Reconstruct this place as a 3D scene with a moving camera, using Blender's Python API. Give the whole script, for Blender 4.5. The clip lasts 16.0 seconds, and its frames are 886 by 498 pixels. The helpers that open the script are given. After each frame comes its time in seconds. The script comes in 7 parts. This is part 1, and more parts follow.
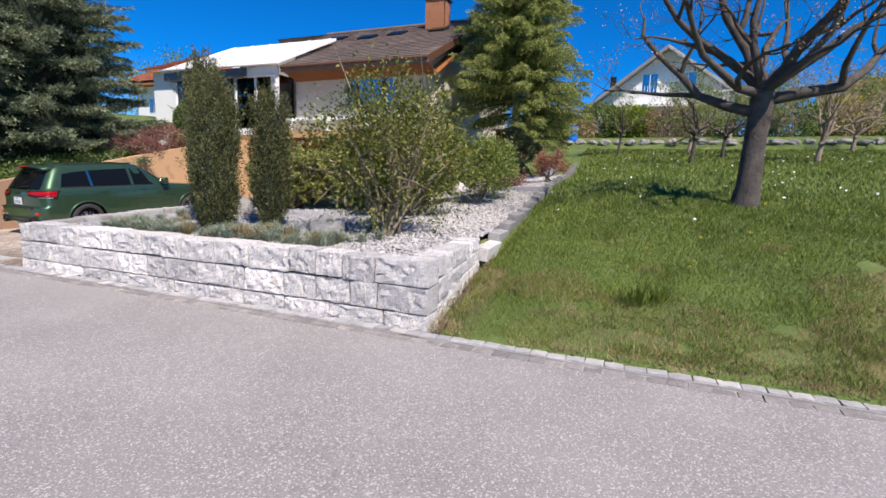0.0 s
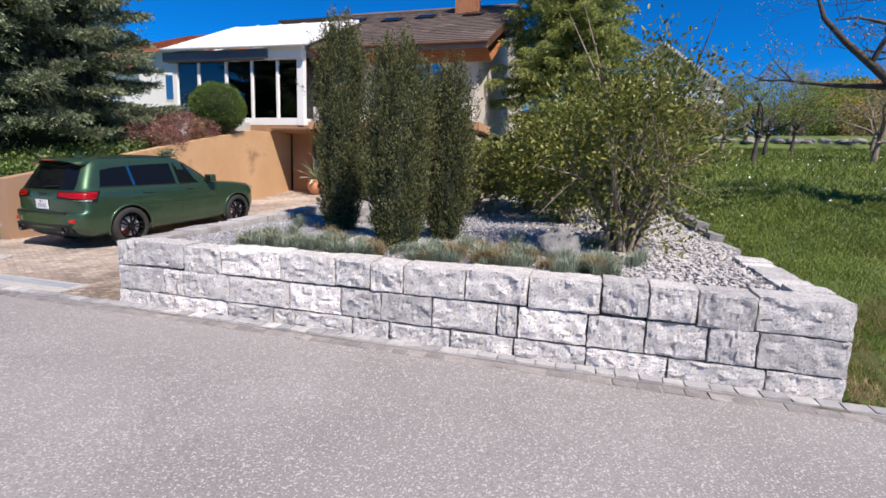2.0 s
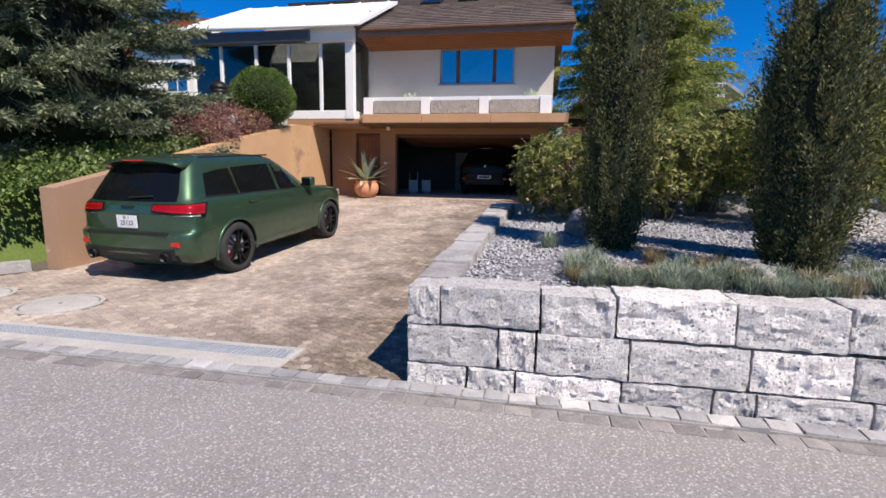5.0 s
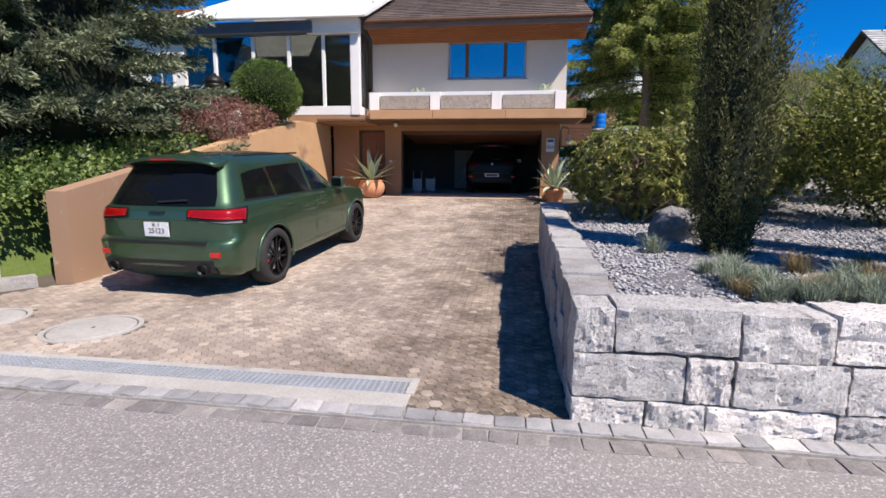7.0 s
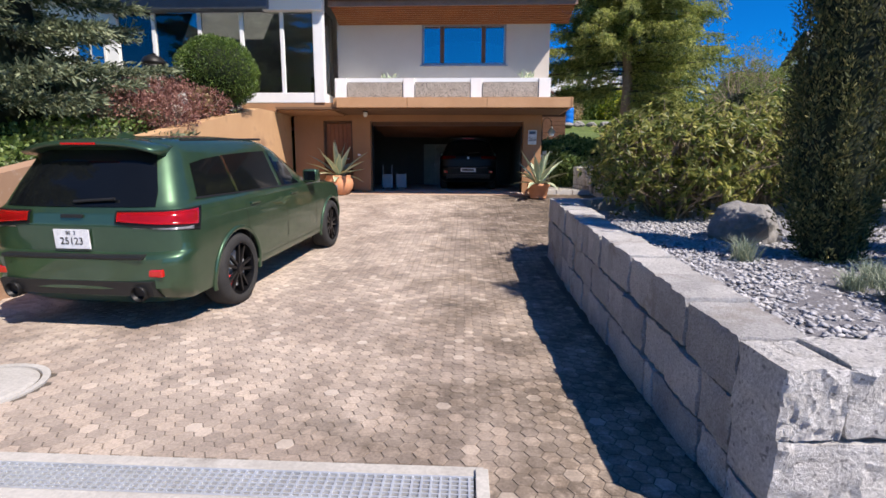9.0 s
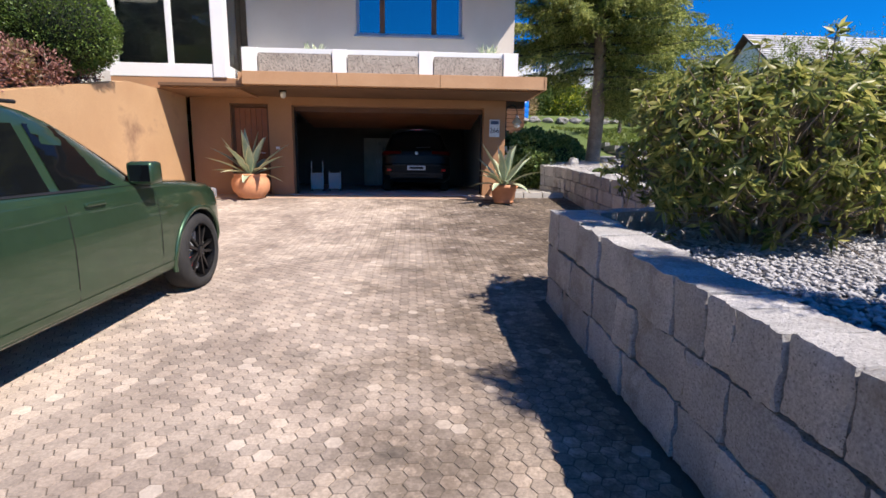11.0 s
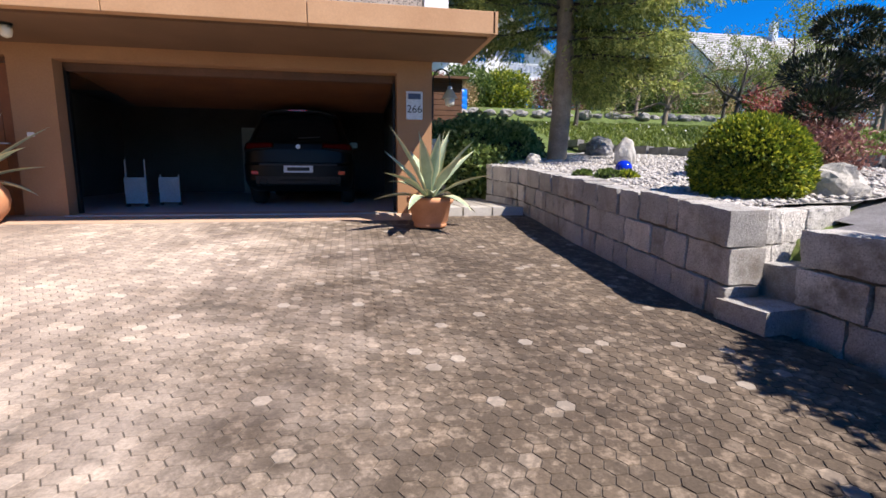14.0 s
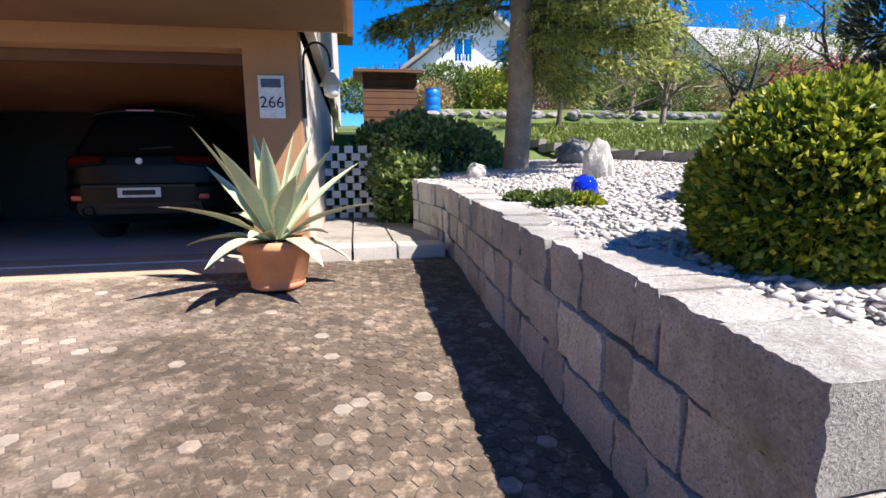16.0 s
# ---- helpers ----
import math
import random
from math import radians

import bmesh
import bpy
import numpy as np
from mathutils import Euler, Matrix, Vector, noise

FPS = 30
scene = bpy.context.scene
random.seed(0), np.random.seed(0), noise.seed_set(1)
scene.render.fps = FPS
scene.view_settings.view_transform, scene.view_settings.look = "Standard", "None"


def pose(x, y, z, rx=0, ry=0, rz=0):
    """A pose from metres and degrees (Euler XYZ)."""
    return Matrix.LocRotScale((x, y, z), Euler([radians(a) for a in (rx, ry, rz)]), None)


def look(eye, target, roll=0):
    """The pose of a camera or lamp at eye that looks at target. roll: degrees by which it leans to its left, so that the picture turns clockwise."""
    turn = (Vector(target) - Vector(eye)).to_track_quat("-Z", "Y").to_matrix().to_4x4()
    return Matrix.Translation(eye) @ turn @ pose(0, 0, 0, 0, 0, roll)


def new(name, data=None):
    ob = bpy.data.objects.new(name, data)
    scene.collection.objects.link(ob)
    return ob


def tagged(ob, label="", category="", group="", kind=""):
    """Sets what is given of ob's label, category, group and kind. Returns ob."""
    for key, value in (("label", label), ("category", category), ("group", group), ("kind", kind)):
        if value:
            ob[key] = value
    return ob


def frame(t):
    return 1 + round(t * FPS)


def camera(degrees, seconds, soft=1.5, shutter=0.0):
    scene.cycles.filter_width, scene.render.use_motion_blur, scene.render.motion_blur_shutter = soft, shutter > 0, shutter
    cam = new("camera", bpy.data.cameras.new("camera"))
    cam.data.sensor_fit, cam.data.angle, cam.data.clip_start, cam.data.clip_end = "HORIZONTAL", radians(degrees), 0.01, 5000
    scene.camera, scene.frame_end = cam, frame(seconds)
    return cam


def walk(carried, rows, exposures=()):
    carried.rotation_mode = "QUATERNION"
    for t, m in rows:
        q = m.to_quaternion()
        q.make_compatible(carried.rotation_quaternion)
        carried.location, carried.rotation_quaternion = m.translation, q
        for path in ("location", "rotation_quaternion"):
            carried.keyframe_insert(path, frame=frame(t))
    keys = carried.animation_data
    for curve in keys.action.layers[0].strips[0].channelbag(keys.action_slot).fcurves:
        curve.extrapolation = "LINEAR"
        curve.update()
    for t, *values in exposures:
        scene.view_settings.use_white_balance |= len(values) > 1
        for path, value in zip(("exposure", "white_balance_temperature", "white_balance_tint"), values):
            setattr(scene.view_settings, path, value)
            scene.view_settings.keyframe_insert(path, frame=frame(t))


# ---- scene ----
cam = camera(84.60, 16.0, soft=1.6)
ROWS = [
    (0.0, 0.080, -0.164, 1.520, 22.11, -8.47, -1.46),
    (0.5, -0.992, -0.091, 1.506, 19.96, -8.51, -1.59),
    (1.0, -2.044, -0.004, 1.504, 18.38, -8.64, -1.73),
    (1.5, -3.025, 0.087, 1.494, 17.10, -8.73, -1.89),
    (2.0, -3.952, 0.216, 1.493, 16.43, -8.86, -1.80),
    (2.5, -4.819, 0.369, 1.489, 15.36, -9.01, -1.68),
    (3.0, -5.652, 0.534, 1.479, 14.67, -9.11, -1.49),
    (3.5, -6.398, 0.732, 1.457, 13.57, -9.12, -1.44),
    (4.0, -7.095, 0.890, 1.449, 12.87, -9.07, -1.34),
    (4.5, -7.708, 1.084, 1.417, 11.95, -8.99, -1.20),
    (5.0, -8.204, 1.204, 1.413, 11.04, -8.92, -0.93),
    (7.5, -9.729, 1.759, 1.397, 6.89, -9.16, -0.42),
    (8.0, -9.944, 1.984, 1.364, 5.62, -9.18, -0.35),
    (8.5, -10.081, 2.326, 1.326, 3.80, -9.25, -0.40),
    (9.0, -10.223, 2.786, 1.311, 2.66, -9.37, -0.30),
    (9.5, -10.290, 3.382, 1.279, 0.48, -9.46, -0.33),
    (12.0, -10.196, 7.203, 1.262, -4.59, -9.35, -0.37),
    (12.5, -10.091, 7.984, 1.265, -5.18, -9.36, -0.14),
    (13.0, -9.860, 8.716, 1.282, -6.38, -9.28, -0.15),
    (13.5, -9.596, 9.403, 1.294, -8.13, -9.35, -0.24),
    (14.0, -9.239, 10.037, 1.281, -10.54, -9.24, -0.41),
    (14.5, -8.871, 10.652, 1.297, -11.71, -9.00, -0.38),
    (15.0, -8.452, 11.211, 1.349, -12.09, -8.93, -0.15),
    (15.5, -7.961, 11.764, 1.391, -11.51, -8.77, 0.18),
    (16.0, -7.485, 12.328, 1.436, -10.09, -8.58, 0.72),
]
walk(cam, [(t, pose(x, y, z, 90 + pitch, roll, yaw)) for t, x, y, z, yaw, pitch, roll in ROWS],
     exposures=[(t, stops, 6620, 13.0) for t, stops in ((0.0, 0.49), (4.0, 0.37), (5.0, 0.37), (8.0, 0.5), (12.0, 0.72), (14.0, 0.83), (15.5, 1.1), (16.0, 1.19))])

# ---- light ----
SUN_FROM = Vector((0.62, -0.53, 1.0)).normalized()
world = bpy.data.worlds.new("sky")
scene.world = world
world.use_nodes = True
wn = world.node_tree
sky = wn.nodes.new("ShaderNodeTexSky")
sky.sky_type = "NISHITA"
sky.sun_disc = False
sky.sun_elevation = math.asin(SUN_FROM.z)
sky.sun_rotation = math.atan2(SUN_FROM.x, SUN_FROM.y)
sky.altitude = 600.0
sky.air_density = 0.75
sky.dust_density = 0.1
sky.ozone_density = 5.0
deep = wn.nodes.new("ShaderNodeHueSaturation")
deep.inputs["Hue"].default_value = 0.508
deep.inputs["Saturation"].default_value = 1.42
wn.links.new(sky.outputs["Color"], deep.inputs["Color"])
wn.links.new(deep.outputs["Color"], wn.nodes["Background"].inputs["Color"])
wn.nodes["Background"].inputs["Strength"].default_value = 0.116
sun = new("sun", bpy.data.lights.new("sun", "SUN"))
sun.data.energy = 5.0
sun.data.angle = radians(0.53)
sun.data.color = (1.0, 0.92, 0.83)
sun.matrix_world = look(SUN_FROM * 40, (0, 0, 0))


# ---- materials ----
def _tree(name):
    m = bpy.data.materials.new(name)
    m.use_nodes = True
    t = m.node_tree
    return m, t, t.nodes["Principled BSDF"]


def _noise(t, coord, scale, detail=4.0, rough=0.6):
    n = t.nodes.new("ShaderNodeTexNoise")
    n.inputs["Scale"].default_value = scale
    n.inputs["Detail"].default_value = detail
    n.inputs["Roughness"].default_value = rough
    t.links.new(coord, n.inputs["Vector"])
    return n.outputs["Fac"]


def _ramp(t, fac, stops):
    r = t.nodes.new("ShaderNodeValToRGB")
    e = r.color_ramp.elements
    while len(e) < len(stops):
        e.new(0.5)
    for k, (p, c) in enumerate(stops):
        e[k].position = p
        e[k].color = (*c, 1)
    t.links.new(fac, r.inputs["Fac"])
    return r.outputs["Color"]


def _mix(t, fac, a, b, kind="MIX"):
    m = t.nodes.new("ShaderNodeMix")
    m.data_type, m.blend_type = "RGBA", kind
    for s, v in ((m.inputs["Factor"], fac), (m.inputs[6], a), (m.inputs[7], b)):
        if isinstance(v, (int, float)):
            s.default_value = v
        elif isinstance(v, tuple):
            s.default_value = (*v, 1)
        else:
            t.links.new(v, s)
    return m.outputs[2]


def surf(name, dark, light, scale=3.0, fine=40.0, rough=0.8, bump=0.3, depth=0.01, metal=0.0, patch=None, spread=0.25, per="", amount=0.5, specks=None):
    """A worn surface: two colours mixed by a coarse and a fine noise, fine relief, and stains (patch) or specks of another colour."""
    m, t, b = _tree(name)
    coord = t.nodes.new("ShaderNodeNewGeometry").outputs["Position"]
    big, small = _noise(t, coord, scale, 5.0), _noise(t, coord, fine, 6.0, 0.7)
    col = _ramp(t, big, [(0.5 - spread, dark), (0.5 + spread, light)])
    grain = _ramp(t, small, [(0.3, (0.55, 0.55, 0.55)), (0.7, (1.25, 1.25, 1.25))])
    col = _mix(t, amount, col, grain, "MULTIPLY")
    if per:
        src = t.nodes.new("ShaderNodeObjectInfo").outputs["Random"] if per == "object" else t.nodes.new("ShaderNodeNewGeometry").outputs["Random Per Island"]
        col = _mix(t, 0.8, col, _ramp(t, src, [(0.0, (0.72, 0.72, 0.73)), (0.5, (0.97, 0.97, 0.97)), (0.93, (1.15, 1.13, 1.11)), (1.0, (1.6, 1.56, 1.52))]), "MULTIPLY")
    if patch:
        where = _ramp(t, _noise(t, coord, patch[1], 6.0, 0.7), [(patch[2], (0, 0, 0)), (min(1.0, patch[2] + 0.14), (1, 1, 1))])
        col = _mix(t, where, col, patch[0])
    if specks:
        v = t.nodes.new("ShaderNodeTexVoronoi")
        v.inputs["Scale"].default_value = specks[1]
        t.links.new(coord, v.inputs["Vector"])
        pick = _ramp(t, v.outputs["Color"], [(specks[2], (0, 0, 0)), (specks[2] + 0.03, (1, 1, 1))])
        col = _mix(t, pick, col, specks[0])
    t.links.new(col, b.inputs["Base Color"])
    b.inputs["Roughness"].default_value, b.inputs["Metallic"].default_value = rough, metal
    if bump:
        h = _mix(t, 0.35, small, big)
        n = t.nodes.new("ShaderNodeBump")
        n.inputs["Strength"].default_value, n.inputs["Distance"].default_value = bump, depth
        t.links.new(h, n.inputs["Height"])
        t.links.new(n.outputs["Normal"], b.inputs["Normal"])
    return m


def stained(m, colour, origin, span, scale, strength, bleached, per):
    """Lays a mossy stain with painted shade in its colour over a material, uneven, growing stronger along x from origin
    over span metres.
    """
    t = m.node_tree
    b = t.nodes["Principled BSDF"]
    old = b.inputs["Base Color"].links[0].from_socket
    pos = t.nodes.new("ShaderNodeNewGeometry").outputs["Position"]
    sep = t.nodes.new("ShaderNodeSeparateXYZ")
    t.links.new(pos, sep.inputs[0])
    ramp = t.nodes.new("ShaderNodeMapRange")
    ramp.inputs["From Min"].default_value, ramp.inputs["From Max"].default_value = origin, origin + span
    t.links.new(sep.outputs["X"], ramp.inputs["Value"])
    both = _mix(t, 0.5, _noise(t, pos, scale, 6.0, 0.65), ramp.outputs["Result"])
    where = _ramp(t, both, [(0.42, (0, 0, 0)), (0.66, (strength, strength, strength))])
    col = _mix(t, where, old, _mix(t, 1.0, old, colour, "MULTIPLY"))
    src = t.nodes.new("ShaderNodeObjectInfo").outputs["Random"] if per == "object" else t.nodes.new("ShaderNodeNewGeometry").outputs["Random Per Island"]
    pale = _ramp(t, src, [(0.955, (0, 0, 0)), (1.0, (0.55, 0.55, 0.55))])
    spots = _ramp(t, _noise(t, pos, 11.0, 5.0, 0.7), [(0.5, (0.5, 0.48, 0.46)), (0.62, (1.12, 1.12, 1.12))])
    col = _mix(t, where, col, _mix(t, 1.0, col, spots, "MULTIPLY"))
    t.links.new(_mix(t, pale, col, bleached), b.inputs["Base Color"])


def leafy(name, dark, mid, light, through_light=0.25, rough=0.5):
    """Leaves: a colour for each leaf, some light through the blade."""
    m, t, b = _tree(name)
    rnd = t.nodes.new("ShaderNodeNewGeometry").outputs["Random Per Island"]
    coord = t.nodes.new("ShaderNodeTexCoord").outputs["Object"]
    col = _ramp(t, rnd, [(0.0, dark), (0.5, mid), (1.0, light)])
    col = _mix(t, 0.6, col, _ramp(t, _noise(t, coord, 1.7, 3.0), [(0.3, (0.65, 0.68, 0.65)), (0.7, (1.3, 1.25, 1.15))]), "MULTIPLY")
    t.links.new(col, b.inputs["Base Color"])
    b.inputs["Roughness"].default_value = rough
    tr = t.nodes.new("ShaderNodeBsdfTranslucent")
    t.links.new(col, tr.inputs["Color"])
    mx = t.nodes.new("ShaderNodeMixShader")
    mx.inputs["Fac"].default_value = through_light
    t.links.new(b.outputs["BSDF"], mx.inputs[1])
    t.links.new(tr.outputs["BSDF"], mx.inputs[2])
    t.links.new(mx.outputs["Shader"], t.nodes["Material Output"].inputs["Surface"])
    return m


def gloss(name, colour, rough=0.3, metal=0.0, coat=0.0, spec=0.5):
    m, t, b = _tree(name)
    coord = t.nodes.new("ShaderNodeTexCoord").outputs["Object"]
    dust = _ramp(t, _noise(t, coord, 6.0, 5.0), [(0.3, (0.9, 0.9, 0.9)), (0.75, (1.1, 1.1, 1.1))])
    t.links.new(_mix(t, 1.0, colour, dust, "MULTIPLY"), b.inputs["Base Color"])
    rr = t.nodes.new("ShaderNodeMapRange")
    rr.inputs["To Min"].default_value, rr.inputs["To Max"].default_value = rough * 0.8, min(1.0, rough * 1.3)
    t.links.new(_noise(t, coord, 15.0, 4.0), rr.inputs["Value"])
    t.links.new(rr.outputs["Result"], b.inputs["Roughness"])
    b.inputs["Metallic"].default_value = metal
    b.inputs["Coat Weight"].default_value = coat
    b.inputs["Coat Roughness"].default_value = 0.04
    b.inputs["Specular IOR Level"].default_value = spec
    return m


def glass(name, tint, clear=0.7):
    """A thin pane: mostly see-through, with a mirror's sheen at a slant."""
    m, t, b = _tree(name)
    g = t.nodes.new("ShaderNodeBsdfGlossy")
    g.inputs["Roughness"].default_value = 0.01
    g.inputs["Color"].default_value = (1, 1, 1, 1)
    tr = t.nodes.new("ShaderNodeBsdfTransparent")
    tr.inputs["Color"].default_value = (*tint, 1)
    f = t.nodes.new("ShaderNodeFresnel")
    f.inputs["IOR"].default_value = clear
    mx = t.nodes.new("ShaderNodeMixShader")
    t.links.new(f.outputs["Fac"], mx.inputs["Fac"])
    t.links.new(tr.outputs["BSDF"], mx.inputs[1])
    t.links.new(g.outputs["BSDF"], mx.inputs[2])
    t.links.new(mx.outputs["Shader"], t.nodes["Material Output"].inputs["Surface"])
    return m


def glow(name, colour, strength):
    m, t, b = _tree(name)
    b.inputs["Base Color"].default_value = (*colour, 1)
    b.inputs["Emission Color"].default_value = (*colour, 1)
    b.inputs["Emission Strength"].default_value = strength
    return m


M_ASPHALT = surf("asphalt", (0.247, 0.232, 0.222), (0.34, 0.322, 0.309), 0.7, 75.0, 0.9, 0.9, 0.008, amount=1.0, specks=((0.48, 0.455, 0.44), 105.0, 0.77))
M_SETT = surf("granite_sett", (0.3, 0.295, 0.295), (0.47, 0.465, 0.465), 8.0, 90.0, 0.85, 0.6, 0.008, per="object")
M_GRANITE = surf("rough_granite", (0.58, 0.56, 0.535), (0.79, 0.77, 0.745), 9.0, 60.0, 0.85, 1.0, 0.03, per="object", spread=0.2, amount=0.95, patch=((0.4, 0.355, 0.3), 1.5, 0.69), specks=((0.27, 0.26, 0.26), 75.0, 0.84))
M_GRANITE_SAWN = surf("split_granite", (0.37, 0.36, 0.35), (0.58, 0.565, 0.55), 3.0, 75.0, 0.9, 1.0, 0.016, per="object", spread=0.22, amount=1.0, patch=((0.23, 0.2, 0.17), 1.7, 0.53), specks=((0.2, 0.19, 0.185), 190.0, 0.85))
M_JOINT = surf("dark_mortar", (0.075, 0.068, 0.06), (0.17, 0.158, 0.14), 5.0, 60.0, 0.95, 0.5)
M_PAVER = surf("concrete_paver", (0.28, 0.225, 0.185), (0.55, 0.46, 0.38), 0.9, 60.0, 0.92, 0.7, 0.006, per="island", spread=0.16, amount=0.8, patch=((0.15, 0.127, 0.108), 1.6, 0.6))
M_PAVER_OB = surf("concrete_paver_single", (0.28, 0.225, 0.185), (0.55, 0.46, 0.38), 0.9, 60.0, 0.92, 0.7, 0.006, per="object", spread=0.16, amount=0.8, patch=((0.15, 0.127, 0.108), 1.6, 0.6))
# Darker towards the drive wall: moss stain, plus shade put into the paver colour.
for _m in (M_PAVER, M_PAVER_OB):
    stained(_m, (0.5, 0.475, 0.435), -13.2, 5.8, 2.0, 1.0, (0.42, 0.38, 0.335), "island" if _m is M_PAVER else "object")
M_SAND = surf("joint_sand", (0.075, 0.062, 0.05), (0.15, 0.125, 0.1), 1.5, 60.0, 0.95, 0.5)
M_CONCRETE = surf("weathered_concrete", (0.36, 0.34, 0.31), (0.55, 0.53, 0.49), 2.0, 50.0, 0.9, 0.4, 0.004, patch=((0.2, 0.18, 0.16), 1.5, 0.62))
M_EARTH = surf("bare_earth", (0.16, 0.11, 0.07), (0.32, 0.25, 0.17), 3.0, 40.0, 0.95, 0.7, 0.02)
M_LAWN = surf("lawn", (0.065, 0.1, 0.02), (0.13, 0.185, 0.04), 0.9, 22.0, 0.9, 0.8, 0.03, patch=((0.27, 0.21, 0.12), 1.3, 0.58))
M_GRAVEL_DARK = surf("slate_gravel_bed", (0.13, 0.125, 0.135), (0.25, 0.245, 0.26), 6.0, 45.0, 0.85, 1.0, 0.02)
M_GRAVEL_PALE = surf("pale_gravel_bed", (0.35, 0.34, 0.34), (0.56, 0.55, 0.54), 6.0, 45.0, 0.85, 1.0, 0.02)
M_CHIP = surf("stone_chips", (0.3, 0.3, 0.315), (0.5, 0.5, 0.52), 9.0, 40.0, 0.8, 0.3, 0.003, per="island")
M_CHIP_PALE = surf("pale_stone_chips", (0.36, 0.345, 0.335), (0.58, 0.56, 0.545), 9.0, 40.0, 0.8, 0.3, 0.003, per="island")
M_BOULDER = surf("boulder_stone", (0.16, 0.155, 0.15), (0.36, 0.35, 0.34), 4.0, 30.0, 0.85, 1.0, 0.03)
M_BOULDER_PALE = surf("pale_boulder_stone", (0.38, 0.36, 0.33), (0.62, 0.6, 0.56), 4.0, 30.0, 0.85, 1.0, 0.03)
M_OCHRE = surf("ochre_render", (0.46, 0.27, 0.135), (0.6, 0.38, 0.2), 0.7, 60.0, 0.9, 0.4, 0.004, patch=((0.3, 0.175, 0.1), 0.7, 0.57), spread=0.3, amount=0.3)
def grimed(m, colour, near, far):
    """Road grime on a rendered wall, in ragged patches that thin out along y."""
    t = m.node_tree
    b = t.nodes["Principled BSDF"]
    old = b.inputs["Base Color"].links[0].from_socket
    pos = t.nodes.new("ShaderNodeNewGeometry").outputs["Position"]
    sep = t.nodes.new("ShaderNodeSeparateXYZ")
    t.links.new(pos, sep.inputs[0])
    fade = t.nodes.new("ShaderNodeMapRange")
    fade.inputs["From Min"].default_value, fade.inputs["From Max"].default_value = far, near
    t.links.new(sep.outputs["Y"], fade.inputs["Value"])
    where = _ramp(t, _mix(t, 0.6, _noise(t, pos, 1.6, 6.0, 0.7), fade.outputs["Result"]), [(0.42, (0, 0, 0)), (0.62, (0.85, 0.85, 0.85))])
    salt = _ramp(t, _noise(t, pos, 4.5, 7.0, 0.75), [(0.6, (0, 0, 0)), (0.68, (0.6, 0.6, 0.6))])
    dirty = _mix(t, salt, colour, (0.6, 0.55, 0.5))
    t.links.new(_mix(t, where, old, dirty), b.inputs["Base Color"])


grimed(M_OCHRE, (0.33, 0.205, 0.135), 7.2, 11.0)
M_BROWN_RENDER = surf("brown_render", (0.31, 0.165, 0.085), (0.41, 0.228, 0.12), 0.9, 60.0, 0.9, 0.4, 0.004, amount=0.3)
M_FASCIA = surf("tan_slab_edge", (0.44, 0.245, 0.125), (0.54, 0.325, 0.18), 1.1, 50.0, 0.85, 0.3, 0.003, patch=((0.32, 0.18, 0.09), 1.4, 0.66), amount=0.25)
M_CREAM = surf("cream_render", (0.52, 0.47, 0.41), (0.6, 0.55, 0.48), 0.8, 70.0, 0.9, 0.35, 0.003, amount=0.18)
M_WHITE = surf("white_paint", (0.74, 0.74, 0.73), (0.82, 0.82, 0.81), 1.5, 60.0, 0.55, 0.1, 0.001, amount=0.1)
M_ROOF_WHITE = surf("white_roof_sheet", (0.76, 0.76, 0.75), (0.84, 0.84, 0.83), 0.8, 30.0, 0.5, 0.1, 0.002, amount=0.12)
M_AGGREGATE = surf("exposed_aggregate", (0.3, 0.27, 0.23), (0.46, 0.42, 0.37), 3.0, 35.0, 0.9, 0.9, 0.012, amount=0.9, specks=((0.12, 0.11, 0.1), 55.0, 0.72))
M_WOOD = surf("stained_timber", (0.24, 0.085, 0.03), (0.37, 0.15, 0.055), 2.0, 30.0, 0.55, 0.3, 0.003, amount=0.3)
M_WOOD_MID = surf("weathered_door_timber", (0.12, 0.047, 0.019), (0.19, 0.08, 0.032), 2.0, 30.0, 0.6, 0.3, 0.003, amount=0.4)
M_WOOD_DARK = surf("dark_timber", (0.075, 0.035, 0.018), (0.14, 0.065, 0.033), 3.0, 40.0, 0.6, 0.3, 0.003)
M_DOOR = surf("red_brown_door", (0.19, 0.062, 0.025), (0.27, 0.1, 0.042), 2.0, 40.0, 0.5, 0.3, 0.003, amount=0.3)
M_ROOF = surf("brown_roof_tile", (0.1, 0.075, 0.063), (0.19, 0.145, 0.12), 0.6, 20.0, 0.85, 0.5, 0.01, per="island", patch=((0.22, 0.19, 0.16), 0.5, 0.62))
M_ROOF_RED = surf("red_roof_tile", (0.34, 0.11, 0.05), (0.5, 0.19, 0.09), 0.6, 12.0, 0.85, 0.5, 0.01, per="island")
M_ROOF_GREY = surf("grey_roof_tile", (0.34, 0.34, 0.34), (0.48, 0.48, 0.47), 0.5, 12.0, 0.7, 0.5, 0.01, per="island")
M_BRICK = surf("chimney_brick", (0.33, 0.13, 0.06), (0.46, 0.2, 0.1), 4.0, 40.0, 0.9, 0.5, 0.006)
M_ALU = gloss("grey_aluminium", (0.28, 0.31, 0.36), 0.4, 0.5)
M_GALV = gloss("galvanised_steel", (0.66, 0.69, 0.72), 0.5, 0.6)
M_DARK_METAL = gloss("black_metal", (0.02, 0.02, 0.02), 0.45, 0.6)
M_TERRACOTTA = surf("terracotta", (0.55, 0.24, 0.115), (0.68, 0.33, 0.18), 5.0, 50.0, 0.85, 0.3, 0.003, amount=0.25, patch=((0.72, 0.5, 0.36), 5.0, 0.66))
